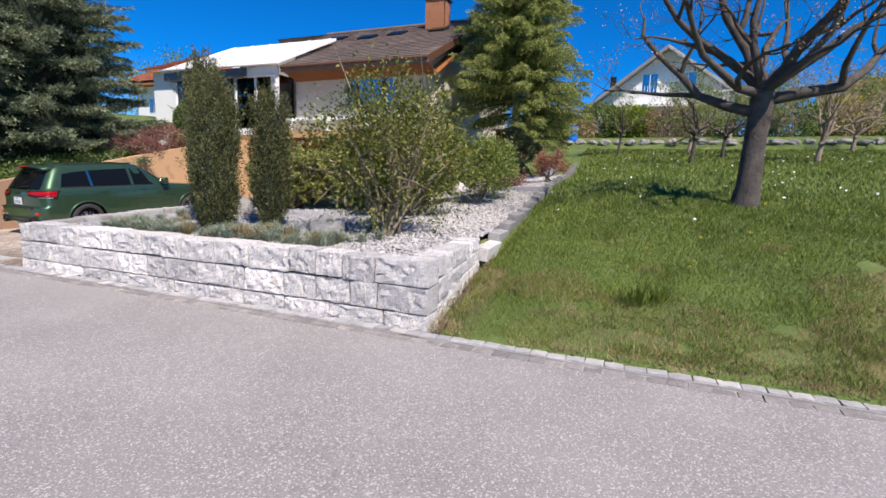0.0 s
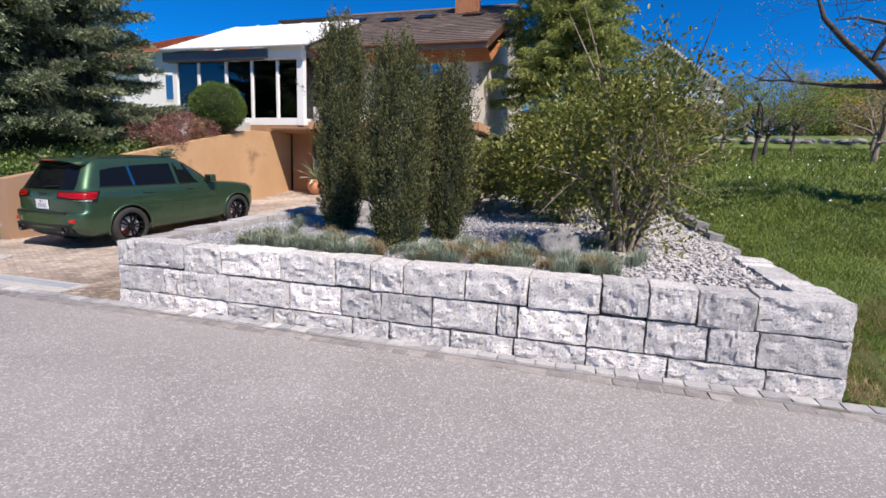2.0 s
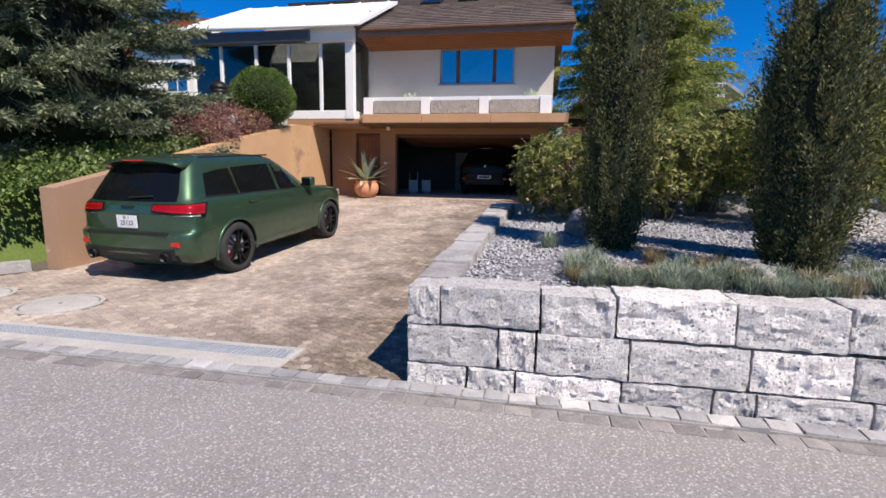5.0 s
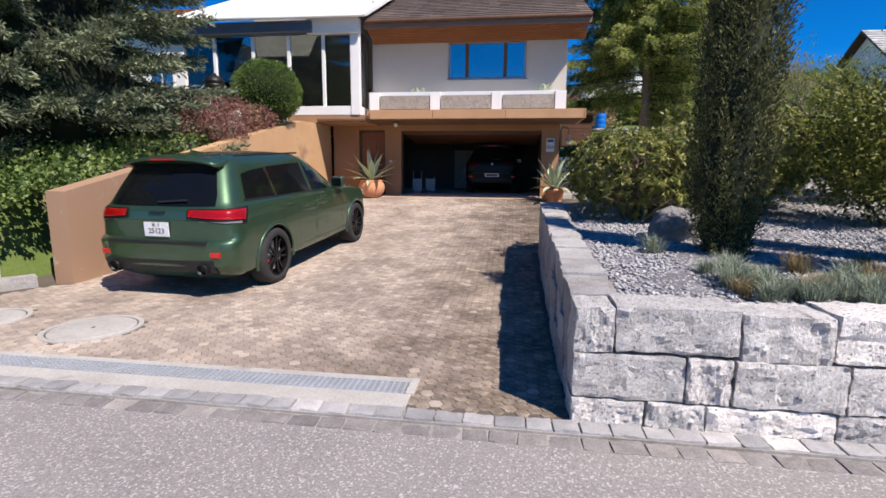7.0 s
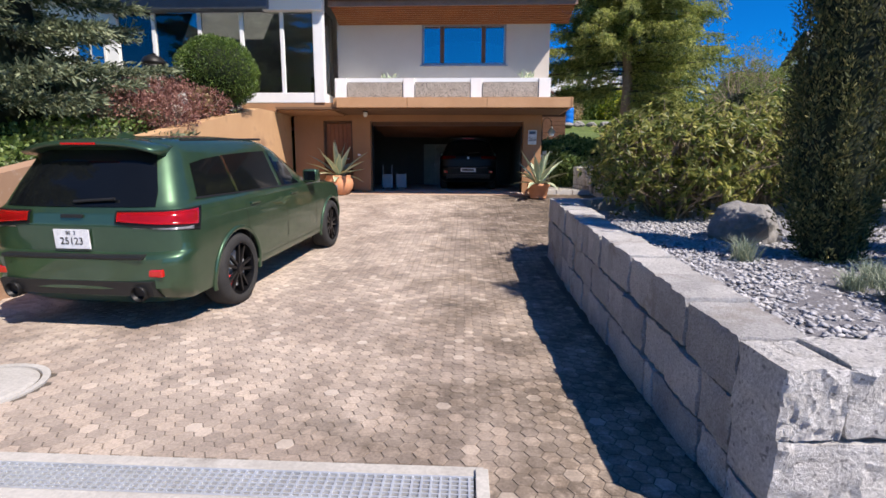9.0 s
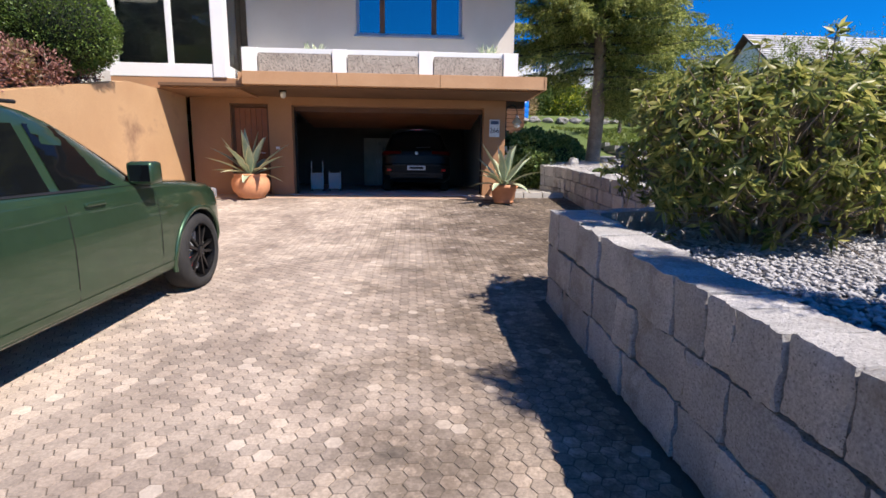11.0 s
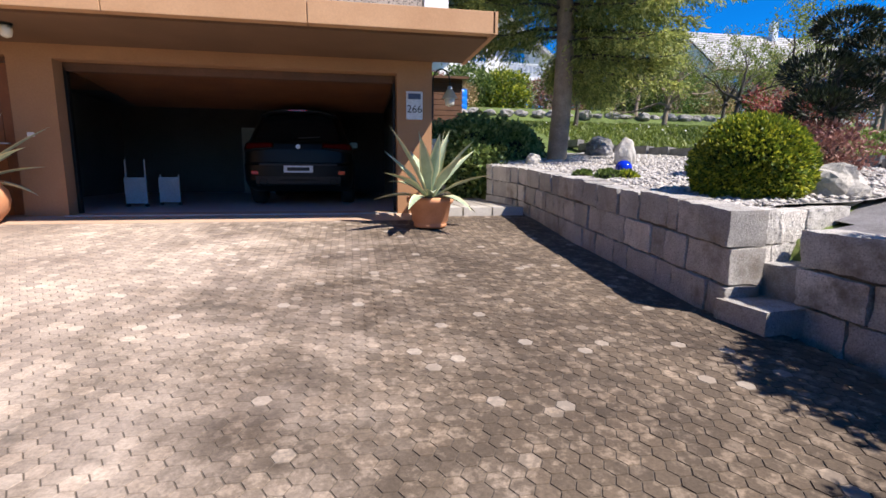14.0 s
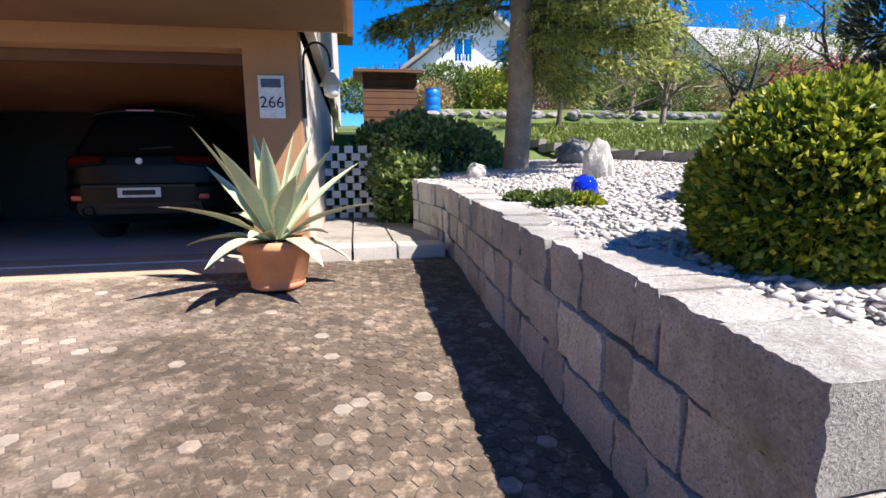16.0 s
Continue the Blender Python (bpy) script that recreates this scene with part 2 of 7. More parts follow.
M_SOIL = surf("potting_soil", (0.03, 0.02, 0.012), (0.07, 0.05, 0.03), 10.0, 60.0, 0.95, 0.8)
M_BARK = surf("dark_bark", (0.04, 0.033, 0.028), (0.115, 0.098, 0.084), 5.0, 28.0, 0.9, 1.0, 0.03)
M_BARK_PALE = surf("grey_brown_bark", (0.19, 0.145, 0.105), (0.34, 0.27, 0.205), 5.0, 28.0, 0.9, 1.0, 0.02)
M_GLASS = glass("window_glass", (0.66, 0.7, 0.7), 1.9)
M_MIRROR_GLASS = glass("bright_window_glass", (0.25, 0.3, 0.34), 4.2)
M_ROOM = surf("dim_room", (0.34, 0.33, 0.31), (0.46, 0.44, 0.41), 0.8, 20.0, 0.9, 0.0)
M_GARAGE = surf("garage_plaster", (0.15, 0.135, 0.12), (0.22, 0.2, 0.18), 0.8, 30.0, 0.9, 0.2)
M_GARAGE_FLOOR = surf("garage_screed", (0.46, 0.44, 0.43), (0.58, 0.56, 0.545), 0.8, 40.0, 0.7, 0.2)
M_BLUE = gloss("blue_plastic", (0.0, 0.16, 0.62), 0.35)
M_PLASTER_WHITE = surf("white_house_render", (0.74, 0.74, 0.73), (0.82, 0.82, 0.81), 0.5, 30.0, 0.9, 0.2, amount=0.12)

L_CYPRESS = leafy("yew_needles", (0.026, 0.04, 0.015), (0.08, 0.098, 0.033), (0.23, 0.21, 0.08), 0.15, 0.8)
# Near-black fill for crown and mound cores: shade between leaves, put into the colour.
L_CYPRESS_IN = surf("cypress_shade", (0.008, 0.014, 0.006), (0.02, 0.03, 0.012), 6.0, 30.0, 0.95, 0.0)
L_SPRUCE = leafy("spruce_needles", (0.12, 0.165, 0.045), (0.29, 0.34, 0.1), (0.55, 0.57, 0.19), 0.5)
L_BLUE_SPRUCE = leafy("blue_spruce_needles", (0.06, 0.09, 0.05), (0.17, 0.21, 0.13), (0.37, 0.41, 0.25), 0.3, 0.75)
L_SHRUB = leafy("shrub_leaves", (0.05, 0.078, 0.014), (0.145, 0.17, 0.03), (0.34, 0.33, 0.07), 0.35)
L_RHODO = leafy("glossy_leaves", (0.08, 0.12, 0.034), (0.24, 0.28, 0.075), (0.56, 0.52, 0.18), 0.5, 0.4)
L_BOX = leafy("boxwood_leaves", (0.06, 0.11, 0.014), (0.18, 0.26, 0.03), (0.58, 0.58, 0.06), 0.35)
L_BOX_DARK = leafy("clipped_yew_leaves", (0.043, 0.085, 0.017), (0.093, 0.162, 0.027), (0.187, 0.272, 0.051), 0.2)
L_IVY = leafy("ivy_leaves", (0.04, 0.08, 0.018), (0.11, 0.18, 0.04), (0.28, 0.36, 0.11), 0.3)
# Ivy colours raised for the hedge: the sunlight is put into the leaf colour.
L_IVY_LIT = leafy("lit_ivy_leaves", (0.07, 0.13, 0.04), (0.19, 0.28, 0.085), (0.42, 0.5, 0.22), 0.35)
L_RED = leafy("red_brown_twigs", (0.15, 0.06, 0.05), (0.27, 0.12, 0.1), (0.4, 0.22, 0.18), 0.2)
L_MAPLE = leafy("red_maple_leaves", (0.15, 0.03, 0.03), (0.28, 0.07, 0.055), (0.42, 0.16, 0.11), 0.35)
L_FESCUE = leafy("blue_fescue", (0.15, 0.2, 0.15), (0.29, 0.36, 0.28), (0.52, 0.54, 0.4), 0.3, 0.7)
L_STRAW = leafy("dry_fescue", (0.24, 0.17, 0.08), (0.36, 0.27, 0.14), (0.48, 0.39, 0.22), 0.3, 0.8)
L_GRASS = leafy("grass_blades", (0.058, 0.1, 0.013), (0.145, 0.205, 0.03), (0.3, 0.35, 0.078), 0.3)
L_SPRING = leafy("spring_leaves", (0.1, 0.15, 0.025), (0.2, 0.26, 0.05), (0.34, 0.38, 0.1), 0.4)
L_BUD = leafy("buds", (0.2, 0.1, 0.06), (0.33, 0.2, 0.13), (0.5, 0.4, 0.3), 0.3)
L_YELLOW = leafy("yellow_leaves", (0.35, 0.26, 0.02), (0.5, 0.4, 0.04), (0.6, 0.52, 0.1), 0.4)
L_PINE = leafy("dark_pine", (0.006, 0.012, 0.005), (0.016, 0.03, 0.012), (0.035, 0.05, 0.02), 0.1)


# ---- helpers ----
def mesh_of(name, verts, faces, smooth=False):
    me = bpy.data.meshes.new(name)
    me.from_pydata([tuple(v) for v in verts], [], [tuple(f) for f in faces])
    if smooth:
        me.shade_smooth()
    return me


def big_mesh(name, verts, corners, n):
    """A mesh of many faces with n corners each, from arrays."""
    me = bpy.data.meshes.new(name)
    verts = np.asarray(verts, dtype=np.float32)
    corners = np.asarray(corners, dtype=np.int32)
    k = len(corners) // n
    me.vertices.add(len(verts))
    me.vertices.foreach_set("co", verts.ravel())
    me.loops.add(len(corners))
    me.loops.foreach_set("vertex_index", corners)
    me.polygons.add(k)
    me.polygons.foreach_set("loop_start", np.arange(k, dtype=np.int32) * n)
    me.update(calc_edges=True)
    return me


def place(name, me, material=None, parent=None, label=""):
    if material and not me.materials:
        me.materials.append(material)
    ob = new(name, me)
    ob.parent = parent
    if label:
        ob["label"] = label
    return ob


def part(name, bm, material, parent, label="", smooth=False, bevel=0.0):
    """Links a bmesh as one mesh under a thing or a part."""
    if bevel:
        bmesh.ops.bevel(bm, geom=[e for e in bm.edges if len(e.link_faces) == 2 and e.calc_face_angle(0) > 0.5], offset=bevel, segments=2, affect="EDGES", profile=0.6)
    bmesh.ops.recalc_face_normals(bm, faces=bm.faces)
    me = bpy.data.meshes.new(name)
    bm.to_mesh(me)
    bm.free()
    if smooth:
        me.shade_smooth()
    return place(name, me, material, parent, label)


def thing(name, m, label, category, group="", kind=""):
    ob = new(name)
    ob.empty_display_size = 0.1
    ob.matrix_world = m
    return tagged(ob, label, category, group, kind)


def box(x0, x1, y0, y1, z0, z1, bm=None):
    bm = bm or bmesh.new()
    bmesh.ops.create_cube(bm, size=1.0, matrix=Matrix.Translation(((x0 + x1) / 2, (y0 + y1) / 2, (z0 + z1) / 2)) @ Matrix.Diagonal((x1 - x0, y1 - y0, z1 - z0, 1)))
    return bm


def rod(bm, a, b, r0, r1=None, seg=10):
    a, b = Vector(a), Vector(b)
    d = b - a
    bmesh.ops.create_cone(bm, cap_ends=True, segments=seg, radius1=r0, radius2=r0 if r1 is None else r1, depth=d.length,
                          matrix=Matrix.Translation((a + b) / 2) @ d.to_track_quat("Z", "Y").to_matrix().to_4x4())
    return bm


def lathe(profile, seg=32, bm=None, m=None, ring=False):
    """A turned shape from (radius, height) pairs."""
    bm = bm or bmesh.new()
    rings = []
    for r, z in profile:
        ring = []
        for k in range(seg):
            a = 2 * math.pi * k / seg
            v = Vector((r * math.cos(a), r * math.sin(a), z))
            ring.append(bm.verts.new(m @ v if m else v))
        rings.append(ring)
    for p, q in zip(rings, rings[1:]):
        for k in range(seg):
            bm.faces.new((p[k], p[(k + 1) % seg], q[(k + 1) % seg], q[k]))
    if ring:
        for k in range(seg):
            bm.faces.new((rings[-1][k], rings[-1][(k + 1) % seg], rings[0][(k + 1) % seg], rings[0][k]))
        return bm
    bm.faces.new(rings[0][::-1])
    bm.faces.new(rings[-1])
    return bm


def prism(outline, axis, lo, hi, bm=None):
    """A flat outline drawn out along an axis; outline in the two other axes, in order."""
    bm = bm or bmesh.new()

    def at(p, h):
        c = list(p)
        c.insert("xyz".index(axis), h)
        return bm.verts.new(c)
    a, b = [at(p, lo) for p in outline], [at(p, hi) for p in outline]
    bm.faces.new(a)
    bm.faces.new(b[::-1])
    n = len(a)
    for k in range(n):
        bm.faces.new((a[k], a[(k + 1) % n], b[(k + 1) % n], b[k]))
    return bm


def tube_mesh(name, branches, seg=6):
    """Tapered limbs, each a list of (point, radius), as one mesh."""
    vs, fs = [], []
    for line in branches:
        base = len(vs)
        n = len(line)
        for k, (p, r) in enumerate(line):
            p = np.array(p, float)
            d = np.array(line[min(k + 1, n - 1)][0], float) - np.array(line[max(k - 1, 0)][0], float)
            d /= np.linalg.norm(d) + 1e-9
            u = np.cross(d, (0.31, 0.87, 0.38))
            u /= np.linalg.norm(u) + 1e-9
            w = np.cross(d, u)
            for j in range(seg):
                a = 2 * math.pi * j / seg
                vs.append(p + r * (math.cos(a) * u + math.sin(a) * w))
        for k in range(n - 1):
            for j in range(seg):
                a, b = base + k * seg + j, base + k * seg + (j + 1) % seg
                fs.append((a, b, b + seg, a + seg))
    return mesh_of(name, vs, fs, True)


def leaf_mesh(name, at, along, length, width, rng, fold=0.25, up=None):
    """Many leaves, each four corners folded along the midrib."""
    at, along = np.asarray(at, float), np.asarray(along, float)
    n = len(at)
    along = along / (np.linalg.norm(along, axis=1, keepdims=True) + 1e-9)
    ref = rng.normal(size=(n, 3)) if up is None else np.asarray(up, float) + 0.5 * rng.normal(size=(n, 3))
    side = np.cross(along, ref)
    side /= np.linalg.norm(side, axis=1, keepdims=True) + 1e-9
    nor = np.cross(side, along)
    ln = np.broadcast_to(np.asarray(length, float), (n,))[:, None] * rng.uniform(0.65, 1.25, (n, 1))
    wd = np.broadcast_to(np.asarray(width, float), (n,))[:, None] * rng.uniform(0.7, 1.2, (n, 1))
    v = np.empty((n, 4, 3))
    v[:, 0] = at
    v[:, 1] = at + along * ln * 0.45 + side * wd * 0.5 + nor * wd * fold
    v[:, 2] = at + along * ln
    v[:, 3] = at + along * ln * 0.45 - side * wd * 0.5 + nor * wd * fold
    i = np.arange(n)[:, None] * 4
    tri = np.concatenate([i + np.array([[0, 1, 2]]), i + np.array([[0, 2, 3]])], 1)
    return big_mesh(name, v.reshape(-1, 3), tri.ravel(), 3)


def ball_points(n, rng, squash=(1, 1, 1)):
    d = rng.normal(size=(n, 3))
    d /= np.linalg.norm(d, axis=1, keepdims=True)
    return d, d * np.array(squash)


def lumpy(d, seed, amp=0.2, freq=2.0):
    return np.array([1 + amp * noise.noise(Vector((float(p[0]) * freq + seed, float(p[1]) * freq, float(p[2]) * freq - seed))) for p in d])


def blob_mesh(name, squash, seed, amp=0.2, freq=1.7, sub=3):
    bm = bmesh.new()
    bmesh.ops.create_icosphere(bm, subdivisions=sub, radius=1.0)
    for v in bm.verts:
        k = 1 + amp * noise.noise(v.co * freq + Vector((seed, 0, 0))) + 0.4 * amp * noise.noise(v.co * freq * 3 + Vector((0, seed, 0)))
        v.co = Vector((v.co.x * squash[0], v.co.y * squash[1], v.co.z * squash[2])) * k
    me = bpy.data.meshes.new(name)
    bm.to_mesh(me)
    bm.free()
    me.shade_smooth()
    return me


def text_part(name, words, size, m, material, parent, depth=0.002):
    cu = bpy.data.curves.new(name, "FONT")
    cu.body, cu.size, cu.extrude = words, size, depth
    cu.align_x, cu.align_y = "CENTER", "CENTER"
    tmp = bpy.data.objects.new(name, cu)
    scene.collection.objects.link(tmp)
    me = bpy.data.meshes.new_from_object(tmp.evaluated_get(bpy.context.evaluated_depsgraph_get()))
    bpy.data.objects.remove(tmp)
    me.materials.clear()
    me.transform(m)
    return place(name, me, material, parent)


def drive_z(y):
    return float(np.interp(y, [4.3, 7.5, 9, 10.5, 11.2, 11.85, 13.45, 16, 17.62, 30], [-0.11, -0.13, -0.06, 0.035, 0.1, 0.14, 0.21, 0.42, 0.6, 0.62]))


def road_z(x):
    return -0.125 - 0.0055 * (x + 9)


def lawn_z(y):
    return float(np.interp(y, [4.3, 5.2, 7.5, 10.2, 14, 25, 31, 33, 46, 80, 400], [-0.14, 0.1, 0.62, 1.14, 1.56, 2.66, 3.34, 4.2, 5.4, 8, 14]))


def plot_z(y):
    """The garden's own even slope beside the house."""
    return float(np.interp(y, [4.3, 5.2, 31, 33], [-0.14, 0.1, 3.37, 4.2]))


def bed_z(x, y):
    """The gravel of the front bed: level with the wall at the street, rising towards the garden."""
    front = 0.56 + 0.028 * (y - 4.7)
    back = plot_z(y) + 0.12
    k = min(1.0, max(0.0, (y - 7.5) / 6.0)) * min(1.0, max(0.0, (x + 5.9) / 2.2))
    return front * (1 - k) + max(front, back) * k

# ---- ground, road, drive ----
rng = np.random.default_rng(7)


def wall_top_left(y):
    return float(np.interp(y, [4.2, 5.4, 7.15, 8.2, 13.1, 16.85, 40], [-0.1, 0.1, 1.06, 1.25, 2.36, 3.0, 4.2]))


def garden_z(x, y):
    k = min(1.0, max(0.0, (x + 2.6) / 2.2))
    if y > 13.0 and k < 1.0:
        low = 0.91 + 0.0664 * (y - 13.12) + 0.06 * min(4.0, max(0.0, x + 6.2))
        far_ = min(1.0, max(0.0, (y - 22.5) / 5.0))
        return (low * (1 - far_) + plot_z(y) * far_) * (1 - k) + lawn_z(y) * k
    return (plot_z(y) - 0.3 * min(1.0, max(0.0, (-2.5 - x) / 3.0))) * (1 - k) + lawn_z(y) * k


def w2_x(y):
    return float(np.interp(y, [13.12, 17.9, 19.1, 30], [-6.5, -6.5, -6.72, -6.72]))


def ground_z(x, y):
    if y < 4.33:
        return road_z(max(-40.0, min(40.0, x))) - (0.25 if y > -7.5 else 0.02)
    if -16.0 < x < -14.9 and y > 6.6:
        return drive_z(min(y, 18.0)) - 0.5
    if x < -15.55:
        if y < 18.0 or x < -20.6:
            return wall_top_left(y) - 0.1 + 0.13 * min(12.0, max(0.0, -15.8 - x)) * min(1.0, max(0.0, (y - 5) / 3))
        return 2.4 if y < 27 else 4.0
    if x < -8.5 and y < 18.1:
        return drive_z(y) - 0.3
    if x < -7.95 and 16.5 < y < 26.0:
        return 0.2
    if x < -5.9 and 9.7 < y < 13.75:
        return drive_z(y) - 0.3
    if y >= 13.4 and x < w2_x(y) + 0.32 and y < 23.0:
        return 0.45 if y > 17.6 else drive_z(y) - 0.3
    if y > 23.0 and x < -6.0:
        return 2.3 + 0.1 * (y - 23.0)
    if x < -8.3 and y < 17.0:
        return drive_z(y) - 0.3
    if x < -1.7 and y < 4.95 or x < -8.6 and y < 10.4 or -2.35 < x < -1.75 and y < 7.0:
        return -0.45
    if x < -1.95 and y < 13.3:
        return bed_z(x, y) - 0.1
    return garden_z(x, y)


def spaced(lo, hi, step, far, grow=1.35):
    fine = list(np.arange(lo, hi + step / 2, step))
    a, s = lo, step
    left = []
    while a > -far:
        s *= grow
        a -= s
        left.append(a)
    b, s = hi, step
    right = []
    while b < far:
        s *= grow
        b += s
        right.append(b)
    return left[::-1] + fine + right


gx, gy = spaced(-22, 14, 0.3, 900), spaced(-9, 36, 0.3, 900)
gv = [(x, y, ground_z(x, y) + (0.03 * noise.noise(Vector((x * 0.6, y * 0.6, 0))) if x > -1.5 and y > 5 else 0)) for y in gy for x in gx]
nx = len(gx)
gf = [(j * nx + i, j * nx + i + 1, (j + 1) * nx + i + 1, (j + 1) * nx + i) for j in range(len(gy) - 1) for i in range(nx - 1)]
tagged(place("ground", mesh_of("ground", gv, gf, True), M_LAWN), "uneven green spring lawn with bare earthy patches", "ground", kind="structure")

rv, rf = [], []
rx, ry = np.arange(-90, 91, 1.0), np.linspace(-7.5, 4.18, 27)
for y in ry:
    for x in rx:
        rv.append((x, y, road_z(max(-40, min(40, x))) + 0.006 * noise.noise(Vector((x, y, 3)))))
for j in range(len(ry) - 1):
    for i in range(len(rx) - 1):
        k = j * len(rx) + i
        rf.append((k, k + 1, k + 1 + len(rx), k + len(rx)))
tagged(place("road", mesh_of("road", rv, rf, True), M_ASPHALT), "grey speckled asphalt road surface, dry and worn", "road", kind="structure")

# bedding under the pavers
dv, df = [], []
dys = np.arange(4.46, 18.2, 0.1)
for y in dys:
    for x in np.arange(-16.4, -5.9, 0.5):
        dv.append((x, y, drive_z(y) - 0.0045))
dn = len(np.arange(-16.4, -5.9, 0.5))
for j in range(len(dys) - 1):
    for i in range(dn - 1):
        x, y = dv[j * dn + i][0], dv[j * dn + i][1]
        if x > -9.3 and y < 9.8 or x > w2_x(max(13.38, y)) - 0.2 and y > 13.4:
            continue
        k = j * dn + i
        df.append((k, k + 1, k + 1 + dn, k + dn))
tagged(place("driveway_bedding", mesh_of("driveway_bedding", dv, df, True), M_SAND), "dark sandy joints of the paved driveway", "ground", kind="structure")


def on_drive(x, y):
    if y < 4.51 or y > (17.17 if x < -8.05 else 17.4):
        return False
    if x < -10.1 and y < 4.92:
        return False
    left = np.interp(y, [4.3, 5.2, 7.1, 7.2, 18.0], [-18.0, -16.2, -15.4, -15.25, -15.68])
    right = -9.12 if y < 10.1 else (-6.3 if y < 13.36 else w2_x(y) - 0.05)
    if (x + 13.42) ** 2 + (y - 5.6) ** 2 < 0.43 ** 2 or (x + 14.75) ** 2 + (y - 5.65) ** 2 < 0.43 ** 2:
        return False
    return left + 0.03 < x < right


# walls of granite blocks
def block_mesh(name, lx, ly, lz, seed, rough, cells=(9, 2, 5), chipped=False):
    """A stone with broken faces and worn arrises; origin at its middle."""
    idx, vs, fs = {}, [], []
    n = cells

    def vert(i, j, k):
        if (i, j, k) not in idx:
            p = Vector((i / n[0] - 0.5, j / n[1] - 0.5, k / n[2] - 0.5))
            q = Vector((p.x * lx, p.y * ly, p.z * lz))
            edge = sum(abs(c) > 0.499 for c in p)
            s = Vector((seed * 1.7, seed * 0.9, seed * 2.3))
            f = rough * ((0.6 if edge < 2 else 0.95) if chipped else (1.0 if edge < 2 else 0.55))
            off = Vector([noise.noise(q * 9 + s + Vector((31 * a, 7 * a, 0))) for a in (1, 2, 3)])
            off += 0.5 * Vector([noise.noise(q * 27 + s + Vector((11 * a, 5 * a, 0))) for a in (1, 2, 3)])
            off += 0.6 * Vector([noise.noise(q * 55 + s + Vector((3 * a, 17 * a, 0))) for a in (1, 2, 3)])
            q += Vector((off.x * f * 0.3, off.y * f * 0.52, off.z * f * 0.35))
            if edge > 1:
                q -= Vector((math.copysign(0.003, p.x) * (abs(p.x) > 0.499), math.copysign(0.005, p.y) * (abs(p.y) > 0.499), math.copysign(0.003, p.z) * (abs(p.z) > 0.499)))
            idx[i, j, k] = len(vs)
            vs.append(q)
        return idx[i, j, k]
    a, b, c = n
    for i in range(a):
        for k in range(c):
            fs.append((vert(i, 0, k), vert(i + 1, 0, k), vert(i + 1, 0, k + 1), vert(i, 0, k + 1)))
            fs.append((vert(i, b, k), vert(i, b, k + 1), vert(i + 1, b, k + 1), vert(i + 1, b, k)))
    for i in range(a):
        for j in range(b):
            fs.append((vert(i, j, c), vert(i + 1, j, c), vert(i + 1, j + 1, c), vert(i, j + 1, c)))
            fs.append((vert(i, j, 0), vert(i, j + 1, 0), vert(i + 1, j + 1, 0), vert(i + 1, j, 0)))
    for j in range(b):
        for k in range(c):
            fs.append((vert(0, j, k), vert(0, j, k + 1), vert(0, j + 1, k + 1), vert(0, j + 1, k)))
            fs.append((vert(a, j, k), vert(a, j + 1, k), vert(a, j + 1, k + 1), vert(a, j, k + 1)))
    me = mesh_of(name, vs, fs, True)
    me.set_sharp_from_angle(angle=radians(26 if rough > 0.025 and not chipped else 24))
    return me


STONE_JOBS = []


def stone_wall(name, p, q, foot, top, courses, material, rough, label, depth=0.3, mean=0.52, seed=1, first=None):
    """A retaining wall from p to q whose face is on the right of that line. foot and top: heights at both ends. The stones come last in the file."""
    p, q = Vector((*p, 0)), Vector((*q, 0))
    d = (q - p)
    length = d.length
    d.normalize()
    turn = math.degrees(math.atan2(d.y, d.x))
    w = tagged(new(name), label, "wall", kind="structure")
    w.matrix_world = pose(p.x, p.y, 0, 0, 0, turn)
    bm = bmesh.new()
    core = [(0.13, foot[0] - 0.3), (length - 0.13, foot[1] - 0.3), (length - 0.13, top[1] - 0.04), (0.13, top[0] - 0.04)]
    prism(core, "y", 0.085 if rough > 0.032 else 0.045, depth - 0.03, bm)
    part("mortar_core", bm, M_JOINT, w)
    STONE_JOBS.append((w, length, foot, top, courses, material, rough, depth, mean, seed))
    return w


